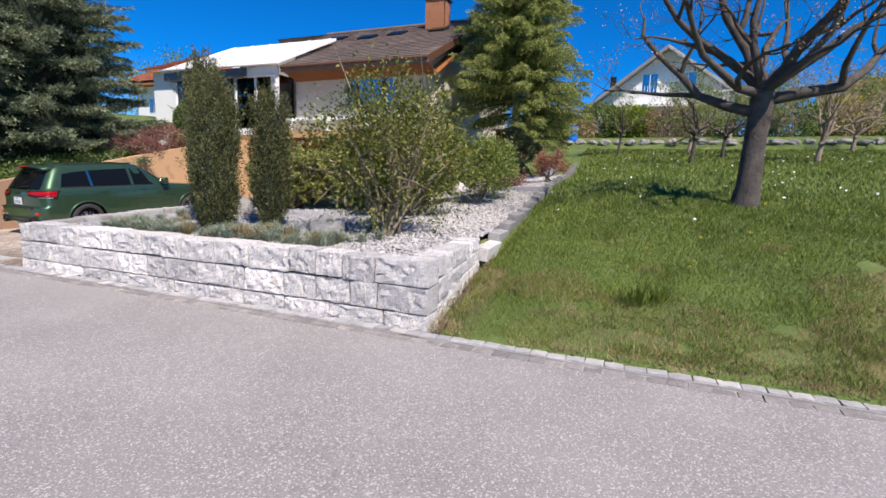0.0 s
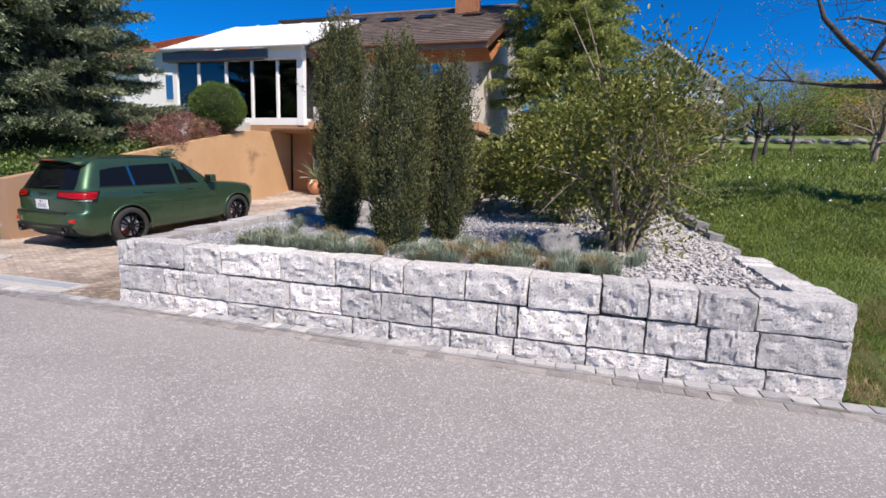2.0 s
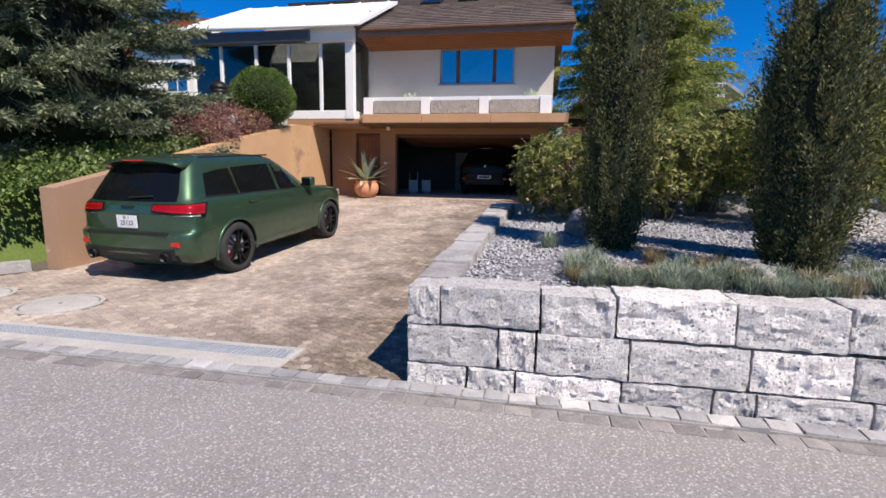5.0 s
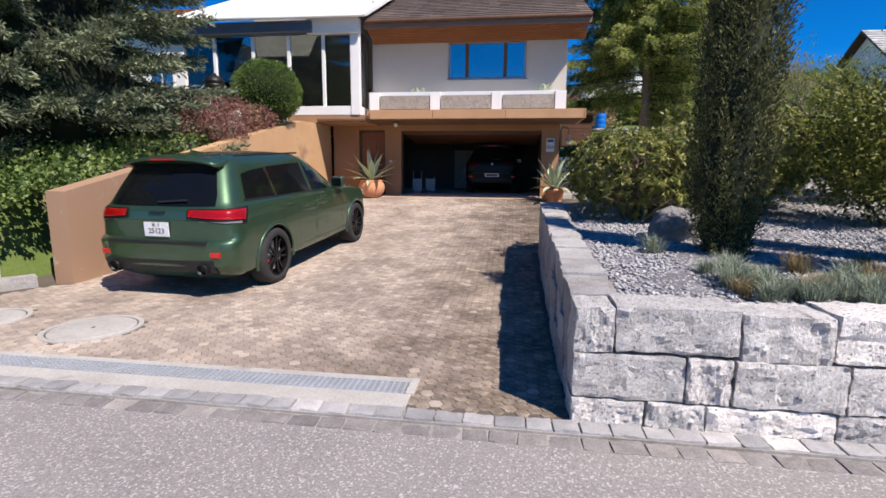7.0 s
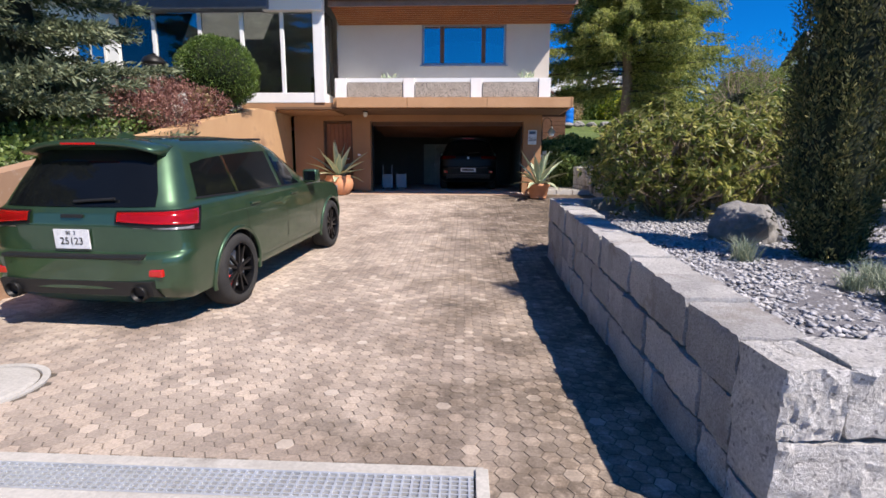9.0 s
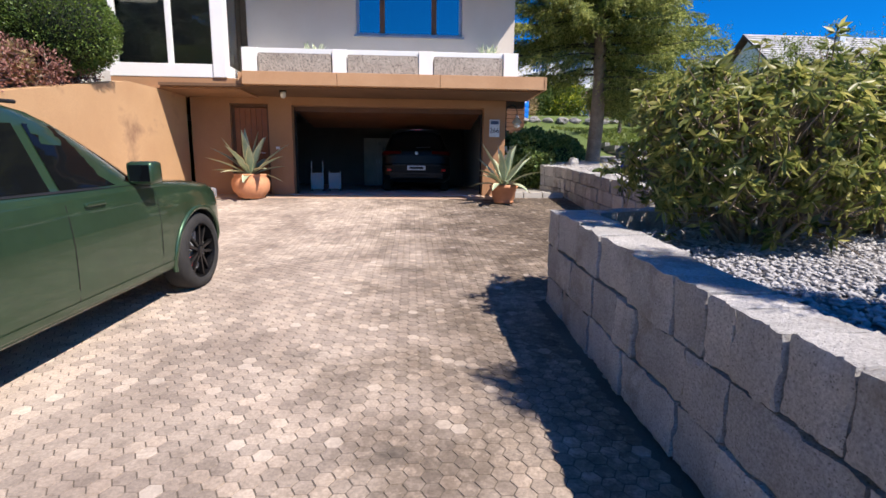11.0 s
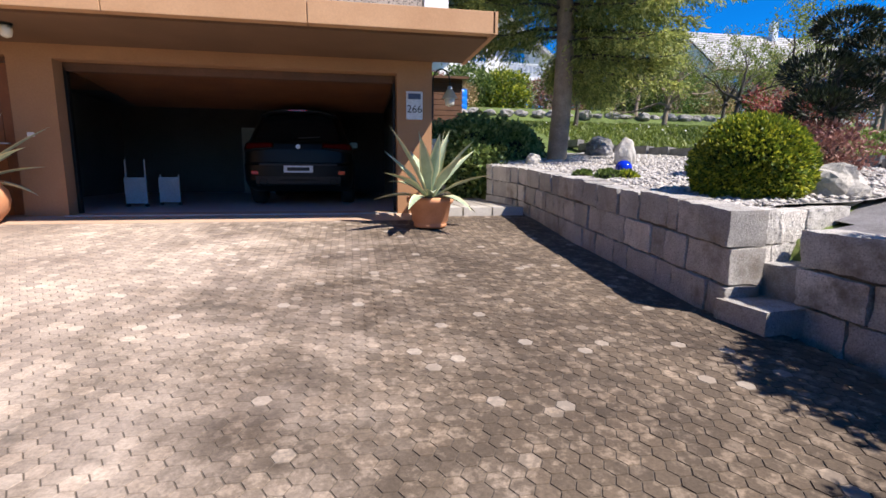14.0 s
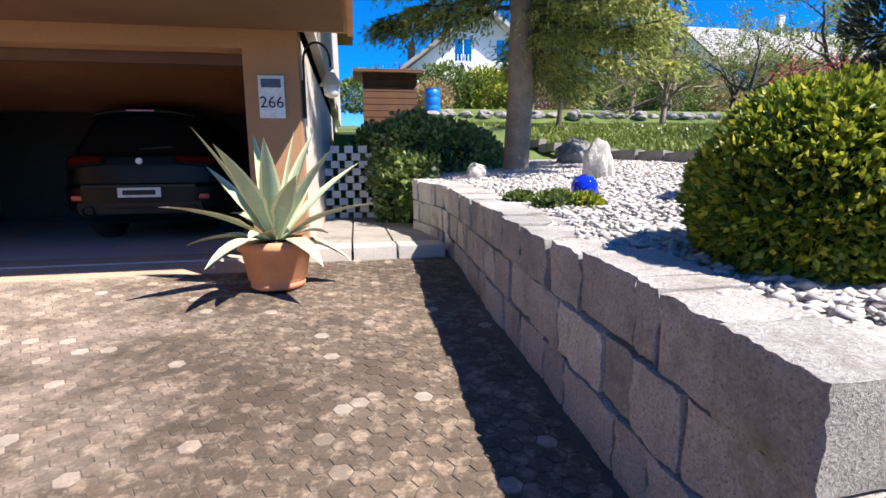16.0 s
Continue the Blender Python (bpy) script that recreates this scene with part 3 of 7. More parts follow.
def lay_stones(w, length, foot, top, courses, material, rough, depth, mean, seed):
    r = random.Random(seed)
    bounds = [0.0]
    for c in courses:
        bounds.append(bounds[-1] + c)
    for c in range(len(courses)):
        s = 0.0
        while s < length - 0.05:
            n = r.uniform(0.6, 1.4) * mean * (0.55 if r.random() < 0.13 else 1.0)
            if length - s - n < 0.3 * mean:
                n = length - s
            mid = (s + n / 2) / length
            lo, hi = foot[0] + (foot[1] - foot[0]) * mid - 0.05, top[0] + (top[1] - top[0]) * mid
            z0, z1 = lo + (hi - lo) * bounds[c] / bounds[-1], lo + (hi - lo) * bounds[c + 1] / bounds[-1]
            jit = r.uniform(-0.007, 0.007)
            top_course = c == len(courses) - 1
            dp = depth + (r.uniform(0.0, 0.05) if top_course else 0)
            gap = 0.012 if rough > 0.032 else 0.01
            split = material is M_GRANITE_SAWN
            jit *= 2.0 if split else 1.0
            me = block_mesh("granite_block", n - gap, dp, z1 - z0 - gap, r.uniform(0, 50), rough, (16, 4, 9) if split else (20, 3, 10), split)
            tilt = ((foot[1] - foot[0]) * (1 - (c + 0.5) / len(courses)) + (top[1] - top[0]) * (c + 0.5) / len(courses)) / length
            skew = r.uniform(-0.03, 0.03)
            for v in me.vertices:
                v.co.z += tilt * v.co.x
                v.co.x += skew * v.co.z
            ob = place("granite_block", me, material, w)
            ob.matrix_local = pose(s + n / 2, dp / 2 + jit, (z0 + z1) / 2 + (r.uniform(-0.012, 0.014) if top_course else 0), 0, 0, r.uniform(-0.8, 0.8))
            s += n


stone_wall("wall_front", (-9.09, 4.47), (-1.94, 4.47), (-0.12, -0.15), (0.63, 0.63), (0.2, 0.26, 0.26), M_GRANITE, 0.05, "rough-hewn pale granite block wall beside the road", seed=3, mean=0.56)
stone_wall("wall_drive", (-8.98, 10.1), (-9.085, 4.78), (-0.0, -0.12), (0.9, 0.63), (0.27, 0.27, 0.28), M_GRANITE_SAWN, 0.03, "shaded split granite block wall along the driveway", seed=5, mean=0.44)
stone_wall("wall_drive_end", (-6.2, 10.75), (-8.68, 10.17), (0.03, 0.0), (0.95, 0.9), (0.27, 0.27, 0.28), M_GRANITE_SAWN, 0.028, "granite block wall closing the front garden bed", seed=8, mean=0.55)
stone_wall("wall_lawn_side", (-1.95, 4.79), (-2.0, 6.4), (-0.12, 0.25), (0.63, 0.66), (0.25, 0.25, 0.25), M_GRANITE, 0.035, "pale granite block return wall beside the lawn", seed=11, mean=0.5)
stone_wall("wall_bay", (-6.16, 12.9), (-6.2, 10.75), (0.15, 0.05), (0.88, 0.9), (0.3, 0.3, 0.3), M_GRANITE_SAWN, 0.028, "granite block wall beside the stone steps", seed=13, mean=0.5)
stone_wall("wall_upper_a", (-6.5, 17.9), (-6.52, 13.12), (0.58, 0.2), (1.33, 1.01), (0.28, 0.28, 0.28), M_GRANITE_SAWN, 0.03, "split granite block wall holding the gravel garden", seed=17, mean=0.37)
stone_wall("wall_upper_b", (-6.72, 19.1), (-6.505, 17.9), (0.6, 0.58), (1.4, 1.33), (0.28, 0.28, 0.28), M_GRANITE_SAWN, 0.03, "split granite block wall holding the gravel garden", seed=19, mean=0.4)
stone_wall("wall_upper_end", (-6.22, 13.17), (-5.2, 13.36), (0.2, 0.4), (1.01, 1.0), (0.3, 0.3, 0.3), M_GRANITE, 0.03, "sunlit rough granite block wall beside the steps", seed=23, mean=0.42)


def slab_thing(name, m, lx, ly, lz, material, label, category, rough=0.02, seed=1, kind=""):
    ob = place(name, block_mesh(name, lx, ly, lz, seed, rough, (6, 3, 3)), material)
    ob.matrix_world = m
    return tagged(ob, label, category, kind=kind)


slab_thing("stone_step", pose(-6.3, 12.98, 0.24, 0, 0, 8), 0.5, 0.42, 0.22, M_GRANITE_SAWN, "low granite step between two garden walls", "step", 0.015, 2)
slab_thing("stone_step", pose(-5.92, 13.04, 0.42, 0, 0, 8), 0.45, 0.42, 0.36, M_GRANITE_SAWN, "upper granite step between two garden walls", "step", 0.015, 4)

# edging stones between the bed and the lawn
y = 6.45
while y < 24:
    n = random.uniform(0.55, 0.95)
    slab_thing("edging_stone", pose(-2.02 - 0.055 * (y - 6.4) + random.uniform(-0.03, 0.03), y + n / 2, garden_z(-2.3, y + n / 2) + 0.03 + 0.06 * (y < 9), 7.2, 0, 90 + 3.1), n - 0.02, 0.2, 0.2, M_GRANITE_SAWN if y < 8 else M_BOULDER, "long weathered edging stone along the lawn", "edging", 0.03, y)["group"] = "lawn edging"
    y += n


# gravel beds
def sheet(name, pts, zf, material, label, step=0.25, bump=0.0):
    (x0, x1), (y0, y1), inside = pts
    vs, fs, idx = [], [], {}
    xs, ys = np.arange(x0, x1 + step, step), np.arange(y0, y1 + step, step)

    def v(i, j):
        if (i, j) not in idx:
            idx[i, j] = len(vs)
            vs.append((xs[i], ys[j], zf(xs[i], ys[j]) + bump * noise.noise(Vector((xs[i] * 2, ys[j] * 2, 1)))))
        return idx[i, j]
    for j in range(len(ys) - 1):
        for i in range(len(xs) - 1):
            if inside(xs[i] + step / 2, ys[j] + step / 2):
                fs.append((v(i, j), v(i + 1, j), v(i + 1, j + 1), v(i, j + 1)))
    return tagged(place(name, mesh_of(name, vs, fs, True), material), label, "gravel", kind="structure")


def bed_edge(y):
    return -2.12 - 0.055 * max(0.0, y - 6.4)


def in_bed(x, y):
    return x < bed_edge(y) and x > (-8.8 if y < 10.1 else (-5.9 if y < 13.2 else -5.3)) and 4.7 < y < 13.6


def in_upper(x, y):
    return w2_x(y) + 0.18 < x < bed_edge(y) and 13.42 < y < 22.5


sheet("gravel_bed", ((-8.9, -1.9), (4.65, 13.6), in_bed), bed_z, M_GRAVEL_DARK, "grey slate gravel in the front garden bed", bump=0.04)
sheet("upper_gravel_bed", ((-7.1, -2.0), (13.4, 22.6), in_upper), lambda x, y: garden_z(x, y) + 0.06, M_GRAVEL_PALE, "pale marble gravel around the garden boulders", bump=0.05)


def chips(name, n, area, inside, zf, size, material, label):
    """Loose stones strewn on a bed, each a small uneven lump."""
    pts = []
    while len(pts) < n:
        x, y = rng.uniform(*area[0]), rng.uniform(*area[1])
        if inside(x, y):
            pts.append((x, y, zf(x, y) + rng.uniform(-0.002, 0.014)))
    c = np.array(pts)
    base = np.array([(1, 0, 0), (-1, 0, 0), (0, 1, 0), (0, -1, 0), (0, 0, 1), (0, 0, -1)], float)
    tri = np.array([(0, 2, 4), (2, 1, 4), (1, 3, 4), (3, 0, 4), (2, 0, 5), (1, 2, 5), (3, 1, 5), (0, 3, 5)])
    v = base[None] * rng.uniform(0.5, 1.3, (n, 6, 1)) + rng.normal(0, 0.25, (n, 6, 3))
    a = rng.uniform(0, 6.28, n)
    ca, sa = np.cos(a)[:, None], np.sin(a)[:, None]
    v = v * np.array([1.2, 0.8, 0.5]) * rng.uniform(size[0], size[1], (n, 1, 1))
    v = np.stack([v[..., 0] * ca - v[..., 1] * sa, v[..., 0] * sa + v[..., 1] * ca, v[..., 2]], -1) + c[:, None, :]
    f = (np.arange(n)[:, None, None] * 6 + tri[None]).ravel()
    tagged(place(name, big_mesh(name, v.reshape(-1, 3), f, 3), material), label, "gravel", kind="stuff")


chips("slate_chips", 24000, ((-8.8, -4.2), (4.7, 10)), lambda x, y: in_bed(x, y) and x + 0.5 * noise.noise(Vector((x, y, 0))) < -4.7, bed_z, (0.014, 0.03), M_CHIP, "loose grey slate chips")
chips("marble_chips", 15000, ((-5.2, -2.0), (4.7, 13)), lambda x, y: in_bed(x, y) and x + 0.5 * noise.noise(Vector((x, y, 0))) > -4.7, bed_z, (0.018, 0.042), M_CHIP_PALE, "loose white marble chips")
chips("marble_chips", 17000, ((-7.0, -2.1), (13.4, 21.5)), in_upper, lambda x, y: garden_z(x, y) + 0.07, (0.02, 0.045), M_CHIP_PALE, "loose white marble chips")

# drain grate, concrete apron, manhole covers, kerb setts
apron = thing("concrete_apron", pose(0, 0, 0), "cracked concrete strip between kerb and drain", "pavement", kind="structure")
part("slab", box(-18.5, -10.12, 4.47, 4.66, -0.3, -0.098), M_CONCRETE, apron, bevel=0.006)
part("edge_strip", box(-18.5, -10.12, 4.862, 4.935, -0.3, -0.106), M_CONCRETE, apron, bevel=0.004)
part("end_stone", box(-10.16, -10.1, 4.66, 4.9, -0.3, -0.09), M_CONCRETE, apron, bevel=0.004)
drain = thing("drain_grate", pose(-14.3, 4.755, -0.105), "galvanised steel drainage grate set in the driveway", "grate")
part("channel", box(-4.15, 4.13, -0.1, 0.1, -0.14, -0.1), M_DARK_METAL, drain)
for yy in (-0.09, 0.09):
    part("rail", box(-4.15, 4.13, yy - 0.006, yy + 0.006, -0.1, 0.006), M_GALV, drain)
for yy in (-0.06, -0.03, 0.0, 0.03, 0.06):
    part("bearing_bar", box(-4.15, 4.13, yy - 0.004, yy + 0.004, -0.03, 0.003), M_GALV, drain)
bm = bmesh.new()
for k in range(190):
    xx = -4.13 + k * 0.0436
    box(xx - 0.005, xx + 0.005, -0.086, 0.086, -0.028, 0.004, bm)
part("grating", bm, M_GALV, drain)

for mx, my in ((-13.42, 5.6), (-14.75, 5.65)):
    cover = thing("manhole_cover", pose(mx, my, drive_z(my)), "round concrete-filled manhole cover in the driveway", "manhole cover", "manhole covers")
    part("ring", lathe([(0.42, -0.1), (0.42, 0.008), (0.375, 0.008), (0.37, -0.02)], 40), M_CONCRETE, cover)
    part("lid", lathe([(0.355, -0.06), (0.36, 0.002), (0.33, 0.01), (0.02, 0.012)], 40), M_CONCRETE, cover)

threshold = thing("garage_threshold", pose(0, 0, 0), "pinkish concrete strip before the garage", "threshold", kind="structure")
part("slab", prism([(17.15, 0.3), (18.0, 0.3), (18.0, 0.622), (17.55, 0.607), (17.15, 0.552)], "x", -15.6, -8.05), surf("pink_concrete", (0.44, 0.3, 0.21), (0.56, 0.42, 0.32), 1.2, 50.0, 0.9, 0.3), threshold)
part("drip_edge", box(-13.12, -8.56, 17.55, 17.6, 0.58, 0.622), M_CONCRETE, threshold)

# ---- the house ----
BEFORE_HOUSE = set(bpy.data.objects)
def wall_with_holes(name, x0, x1, z0, z1, y0, y1, holes, material, label):
    """An upright wall along x, with openings (x0, x1, z0, z1) right through it."""
    bm = bmesh.new()
    xs = sorted({x0, x1, *[h[0] for h in holes], *[h[1] for h in holes]})
    zs = sorted({z0, z1, *[h[2] for h in holes], *[h[3] for h in holes]})
    grid = {}

    def solid(i, k):
        if not (0 <= i < len(xs) - 1 and 0 <= k < len(zs) - 1):
            return False
        cx, cz = (xs[i] + xs[i + 1]) / 2, (zs[k] + zs[k + 1]) / 2
        return not any(h[0] < cx < h[1] and h[2] < cz < h[3] for h in holes)

    def v(i, k, s):
        if (i, k, s) not in grid:
            grid[i, k, s] = bm.verts.new((xs[i], (y0, y1)[s], zs[k]))
        return grid[i, k, s]
    for i in range(len(xs) - 1):
        for k in range(len(zs) - 1):
            if not solid(i, k):
                continue
            bm.faces.new((v(i, k, 0), v(i + 1, k, 0), v(i + 1, k + 1, 0), v(i, k + 1, 0)))
            bm.faces.new((v(i, k, 1), v(i, k + 1, 1), v(i + 1, k + 1, 1), v(i + 1, k, 1)))
            for (di, dk), (a, b) in {(-1, 0): ((i, k), (i, k + 1)), (1, 0): ((i + 1, k), (i + 1, k + 1)), (0, -1): ((i, k), (i + 1, k)), (0, 1): ((i, k + 1), (i + 1, k + 1))}.items():
                if not solid(i + di, k + dk):
                    bm.faces.new((v(*a, 0), v(*b, 0), v(*b, 1), v(*a, 1)))
    ob = part(name, bm, material, None)
    return tagged(ob, label, "wall", kind="structure")


HOUSE_X0, HOUSE_X1, FRONT = -14.27, -7.96, 17.9
wall_with_holes("wall_garage_front", -15.75, -8.08, 0.3, 3.0, 18.05, 18.35, [(-13.36, -8.63, 0.605, 2.78), (-14.83, -13.92, 0.605, 2.8)], M_BROWN_RENDER, "brown rendered garage front wall under the balcony")
wall_with_holes("wall_upper_front", HOUSE_X0, HOUSE_X1, 3.24, 5.98, FRONT, FRONT + 0.3, [(-11.74, -9.23, 4.4, 5.58)], M_CREAM, "cream rendered upper front wall in eaves shade")


def side_wall(name, x, lo, hi, outline, material, label):
    return tagged(part(name, prism(outline, "x", lo, hi), material, None), label, "wall", kind="structure")


side_wall("wall_gable", 0, HOUSE_X1 - 0.28, HOUSE_X1, [(FRONT + 0.3, 3.2), (30.0, 3.2), (30.0, 6.6), (24.0, 9.2), (FRONT + 0.3, 6.25)], M_CREAM, "cream rendered gable wall of the house")
side_wall("wall_garage_side", 0, -8.36, -8.08, [(18.35, 0.3), (30.0, 0.3), (30.0, 3.2), (18.35, 3.2)], M_CREAM, "pale rendered lower side wall of the house")
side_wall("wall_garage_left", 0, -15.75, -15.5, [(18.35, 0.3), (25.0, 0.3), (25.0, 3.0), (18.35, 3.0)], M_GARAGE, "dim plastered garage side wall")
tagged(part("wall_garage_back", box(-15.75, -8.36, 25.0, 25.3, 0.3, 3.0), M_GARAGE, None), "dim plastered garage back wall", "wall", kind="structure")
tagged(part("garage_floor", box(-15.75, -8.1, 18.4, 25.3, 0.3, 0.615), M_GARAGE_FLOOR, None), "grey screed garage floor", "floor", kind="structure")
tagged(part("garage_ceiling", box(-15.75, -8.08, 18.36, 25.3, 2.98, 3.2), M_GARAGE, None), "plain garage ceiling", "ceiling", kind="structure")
tagged(part("house_body", box(-20.5, HOUSE_X1 - 0.3, 22.0, 30.0, 3.2, 6.3), M_CREAM, None), "rendered rear rooms of the house", "wall", kind="structure")

balcony = thing("balcony_slab", pose(0, 0, 0), "tan rendered balcony slab over the garage with vertical joints", "balcony", kind="structure")
for a, b in ((-13.98, -12.02), (-12.01, -9.83), (-9.82, -7.53)):
    part("edge_panel", box(a, b, 16.5, 16.64, 3.0, 3.27), M_FASCIA, balcony, bevel=0.008)
part("deck", box(-14.1, -7.56, 16.62, 18.3, 3.03, 3.262), M_FASCIA, balcony)
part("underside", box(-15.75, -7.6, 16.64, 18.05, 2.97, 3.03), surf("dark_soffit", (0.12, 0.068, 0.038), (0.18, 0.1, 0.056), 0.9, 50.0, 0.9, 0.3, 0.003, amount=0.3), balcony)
part("end_panel", prism([(16.5, 3.0), (18.3, 3.0), (18.3, 3.27), (16.5, 3.27)], "x", -7.56, -7.5), M_FASCIA, balcony, bevel=0.008)

ledge = thing("balcony_parapet", pose(0, 0, 0), "low white parapet behind the planters", "parapet", kind="structure")
part("wall", box(-14.2, HOUSE_X1 - 0.05, 17.2, 17.88, 3.262, 3.9), M_WHITE, ledge, bevel=0.01)
for a, b in ((-12.19, -11.88), (-10.27, -9.96), (-8.35, -8.02), (-14.15, -13.83)):
    part("pier", box(a, b, 17.08, 17.21, 3.262, 3.88), M_WHITE, ledge, bevel=0.008)
for a, b in ((-13.8, -12.22), (-11.85, -10.29), (-9.93, -8.38)):
    pl = thing("planter_box", pose((a + b) / 2, 17.1, 3.262), "exposed aggregate concrete planter box on the balcony", "planter", "balcony planters")
    w = (b - a) / 2
    part("trough", prism([(-w, 0.1), (w, 0.1), (w, 0.5), (-w, 0.5)], "y", -0.03, 0.1), M_AGGREGATE, pl, bevel=0.012)
    part("soil", box(-w + 0.03, w - 0.03, -0.01, 0.09, 0.45, 0.508), M_SOIL, pl)


def window(name, x0, x1, z0, z1, y, bars, wood, pane, label, frame_w=0.07, mull=0.12, sill=True):
    w = thing(name, pose(0, 0, 0), label, "window", kind="structure")
    bm = bmesh.new()
    for a, b, c, d in ((x0, x1, z0, z0 + frame_w), (x0, x1, z1 - frame_w, z1), (x0, x0 + frame_w, z0 + frame_w, z1 - frame_w), (x1 - frame_w, x1, z0 + frame_w, z1 - frame_w)):
        box(a, b, y + 0.06, y + 0.14, c, d, bm)
    part("window_frame", bm, wood, w, bevel=0.006)
    edges = [x0 + frame_w] + [e for b in bars for e in (b - mull / 2, b + mull / 2)] + [x1 - frame_w]
    for b in bars:
        part("mullion", box(b - mull / 2, b + mull / 2, y + 0.055, y + 0.14, z0 + frame_w, z1 - frame_w), M_WOOD_DARK, w, bevel=0.006)
    for a, b in zip(edges[::2], edges[1::2]):
        p = part("pane", box(a, b, y + 0.09, y + 0.1, z0 + frame_w, z1 - frame_w), pane, w)
        p.visible_shadow = False
    if sill:
        part("window_sill", box(x0 - 0.05, x1 + 0.05, y - 0.05, y + 0.06, z0 - 0.04, z0), M_ALU, w, bevel=0.005)
    return w


window("window_1", -11.74, -9.23, 4.4, 5.58, FRONT, (-11.13, -9.9), M_ALU, M_MIRROR_GLASS, "three-light window with brown mullions reflecting blue sky")
tagged(part("room_behind_window", box(-12.5, -8.5, 18.9, 19.0, 4.0, 5.9), M_ROOM, None), "dim room wall behind the window", "wall", kind="structure")

# garage door tilted up under the ceiling, side door, lamp, number plate
gdoor = thing("garage_door", pose(-10.995, 18.3, 2.72, 0, 0, 0), "brown timber garage door tilted up under the ceiling", "door", kind="structure")
for k in range(9):
    y0, y1, z0, z1 = 0.1 + k * 0.24, 0.337 + k * 0.24, -0.026 * k, -0.026 * (k + 1)
    part("board", prism([(y0, z0 - 0.03), (y1, z1 - 0.03), (y1, z1 + 0.015), (y0, z0 + 0.015)], "x", -2.32, 2.32), M_WOOD_MID, gdoor, bevel=0.004)
part("top_rail", box(-2.36, 2.36, -0.02, 0.1, -0.06, 0.06), M_WOOD_DARK, gdoor, bevel=0.006)
for sx in (-2.34, 2.34):
    part("side_track", box(sx - 0.02, sx + 0.02, -0.02, 0.06, -2.1, 0.0), M_DARK_METAL, gdoor)
sdoor = thing("door_1", pose(-14.375, 18.2, 0.607), "closed red-brown boarded timber side door", "door", kind="structure")
part("jamb", prism([(-0.455, 0), (-0.455, 2.19), (0.455, 2.19), (0.455, 0), (0.39, 0), (0.39, 2.12), (-0.39, 2.12), (-0.39, 0)], "y", -0.05, 0.05), M_WOOD_DARK, sdoor)
for k in range(6):
    part("board", box(-0.388 + k * 0.13, -0.388 + k * 0.13 + 0.124, -0.03, 0.02, 0.01, 2.11), M_DOOR, sdoor, bevel=0.006)
bm = rod(bmesh.new(), (0.31, -0.09, 1.02), (0.18, -0.09, 1.02), 0.011)
rod(bm, (0.31, -0.03, 1.02), (0.31, -0.09, 1.02), 0.011)
part("door_handle", bm, M_GALV, sdoor, "steel lever handle", True)
bell = thing("light_switch_plate", pose(-13.72, 18.05, 1.75), "small white bell plate on the wall", "bell")
part("plate", box(-0.045, 0.045, -0.012, 0.0, -0.03, 0.03), M_WHITE, bell, bevel=0.004)
clamp = thing("ceiling_lamp", pose(-13.3, 17.1, 2.97), "small glass bulkhead lamp under the balcony", "lamp")
part("base", lathe([(0.075, -0.03), (0.075, 0.0), (0.02, 0.0)], 20), M_DARK_METAL, clamp)
part("globe", lathe([(0.01, -0.17), (0.05, -0.15), (0.065, -0.09), (0.06, -0.03), (0.01, -0.03)], 20), gloss("frosted_glass", (0.75, 0.72, 0.62), 0.25), clamp, smooth=True)

plate = thing("house_number_sign", pose(-8.36, 18.045, 2.1) @ Matrix.Scale(0.86, 4), "white house number sign reading 266 on the pillar", "sign")
M_SIGN = surf("sign_white", (0.6, 0.63, 0.66), (0.7, 0.72, 0.74), 4.0, 30.0, 0.5, 0.0)
M_SIGN_BLUE = surf("sign_slot", (0.04, 0.07, 0.13), (0.07, 0.1, 0.17), 4.0, 30.0, 0.5, 0.0)
M_INK = surf("black_ink", (0.008, 0.008, 0.008), (0.015, 0.015, 0.015), 4.0, 30.0, 0.6, 0.0)
part("board", box(-0.15, 0.15, -0.03, 0.0, -0.02, 0.48), M_SIGN, plate, bevel=0.01)
part("slot", box(-0.115, 0.115, -0.036, -0.028, 0.34, 0.44), M_SIGN_BLUE, plate)
text_part("digits", "266", 0.19, pose(0, -0.033, 0.16, 90, 0, 0), M_INK, plate)

wl = thing("wall_lantern", pose(-8.06, 18.2, 2.35), "black gooseneck wall lantern with a bell shade", "lamp")
part("bracket", box(-0.01, 0.03, -0.03, 0.03, -0.25, 0.15), M_DARK_METAL, wl, bevel=0.004)
bm = bmesh.new()
prev = None
for k in range(13):
    a = math.pi * k / 12
    p = (0.16 - 0.14 * math.cos(a) + 0.0, 0.0, 0.35 + 0.2 * math.sin(a))
    if prev:
        rod(bm, prev, p, 0.013, seg=8)
    prev = p
rod(bm, (0.02, 0, 0.05), (0.02, 0, 0.35), 0.013, seg=8)
rod(bm, (0.3, 0, 0.35), (0.3, 0, 0.28), 0.013, seg=8)
part("arm", bm, M_DARK_METAL, wl, smooth=True)
part("shade", lathe([(0.13, 0.1), (0.1, 0.14), (0.05, 0.2), (0.03, 0.29), (0.01, 0.29)], 24, m=Matrix.Translation((0.3, 0, 0.0))), gloss("grey_enamel", (0.42, 0.45, 0.45), 0.35), wl, smooth=True)
part("bulb_glass", lathe([(0.02, -0.03), (0.075, 0.0), (0.085, 0.1), (0.02, 0.1)], 20, m=Matrix.Translation((0.3, 0, 0.0))), gloss("milky_glass", (0.7, 0.68, 0.6), 0.2), wl, smooth=True)

# roof
SLOPE = math.atan2(3.3, 6.8)


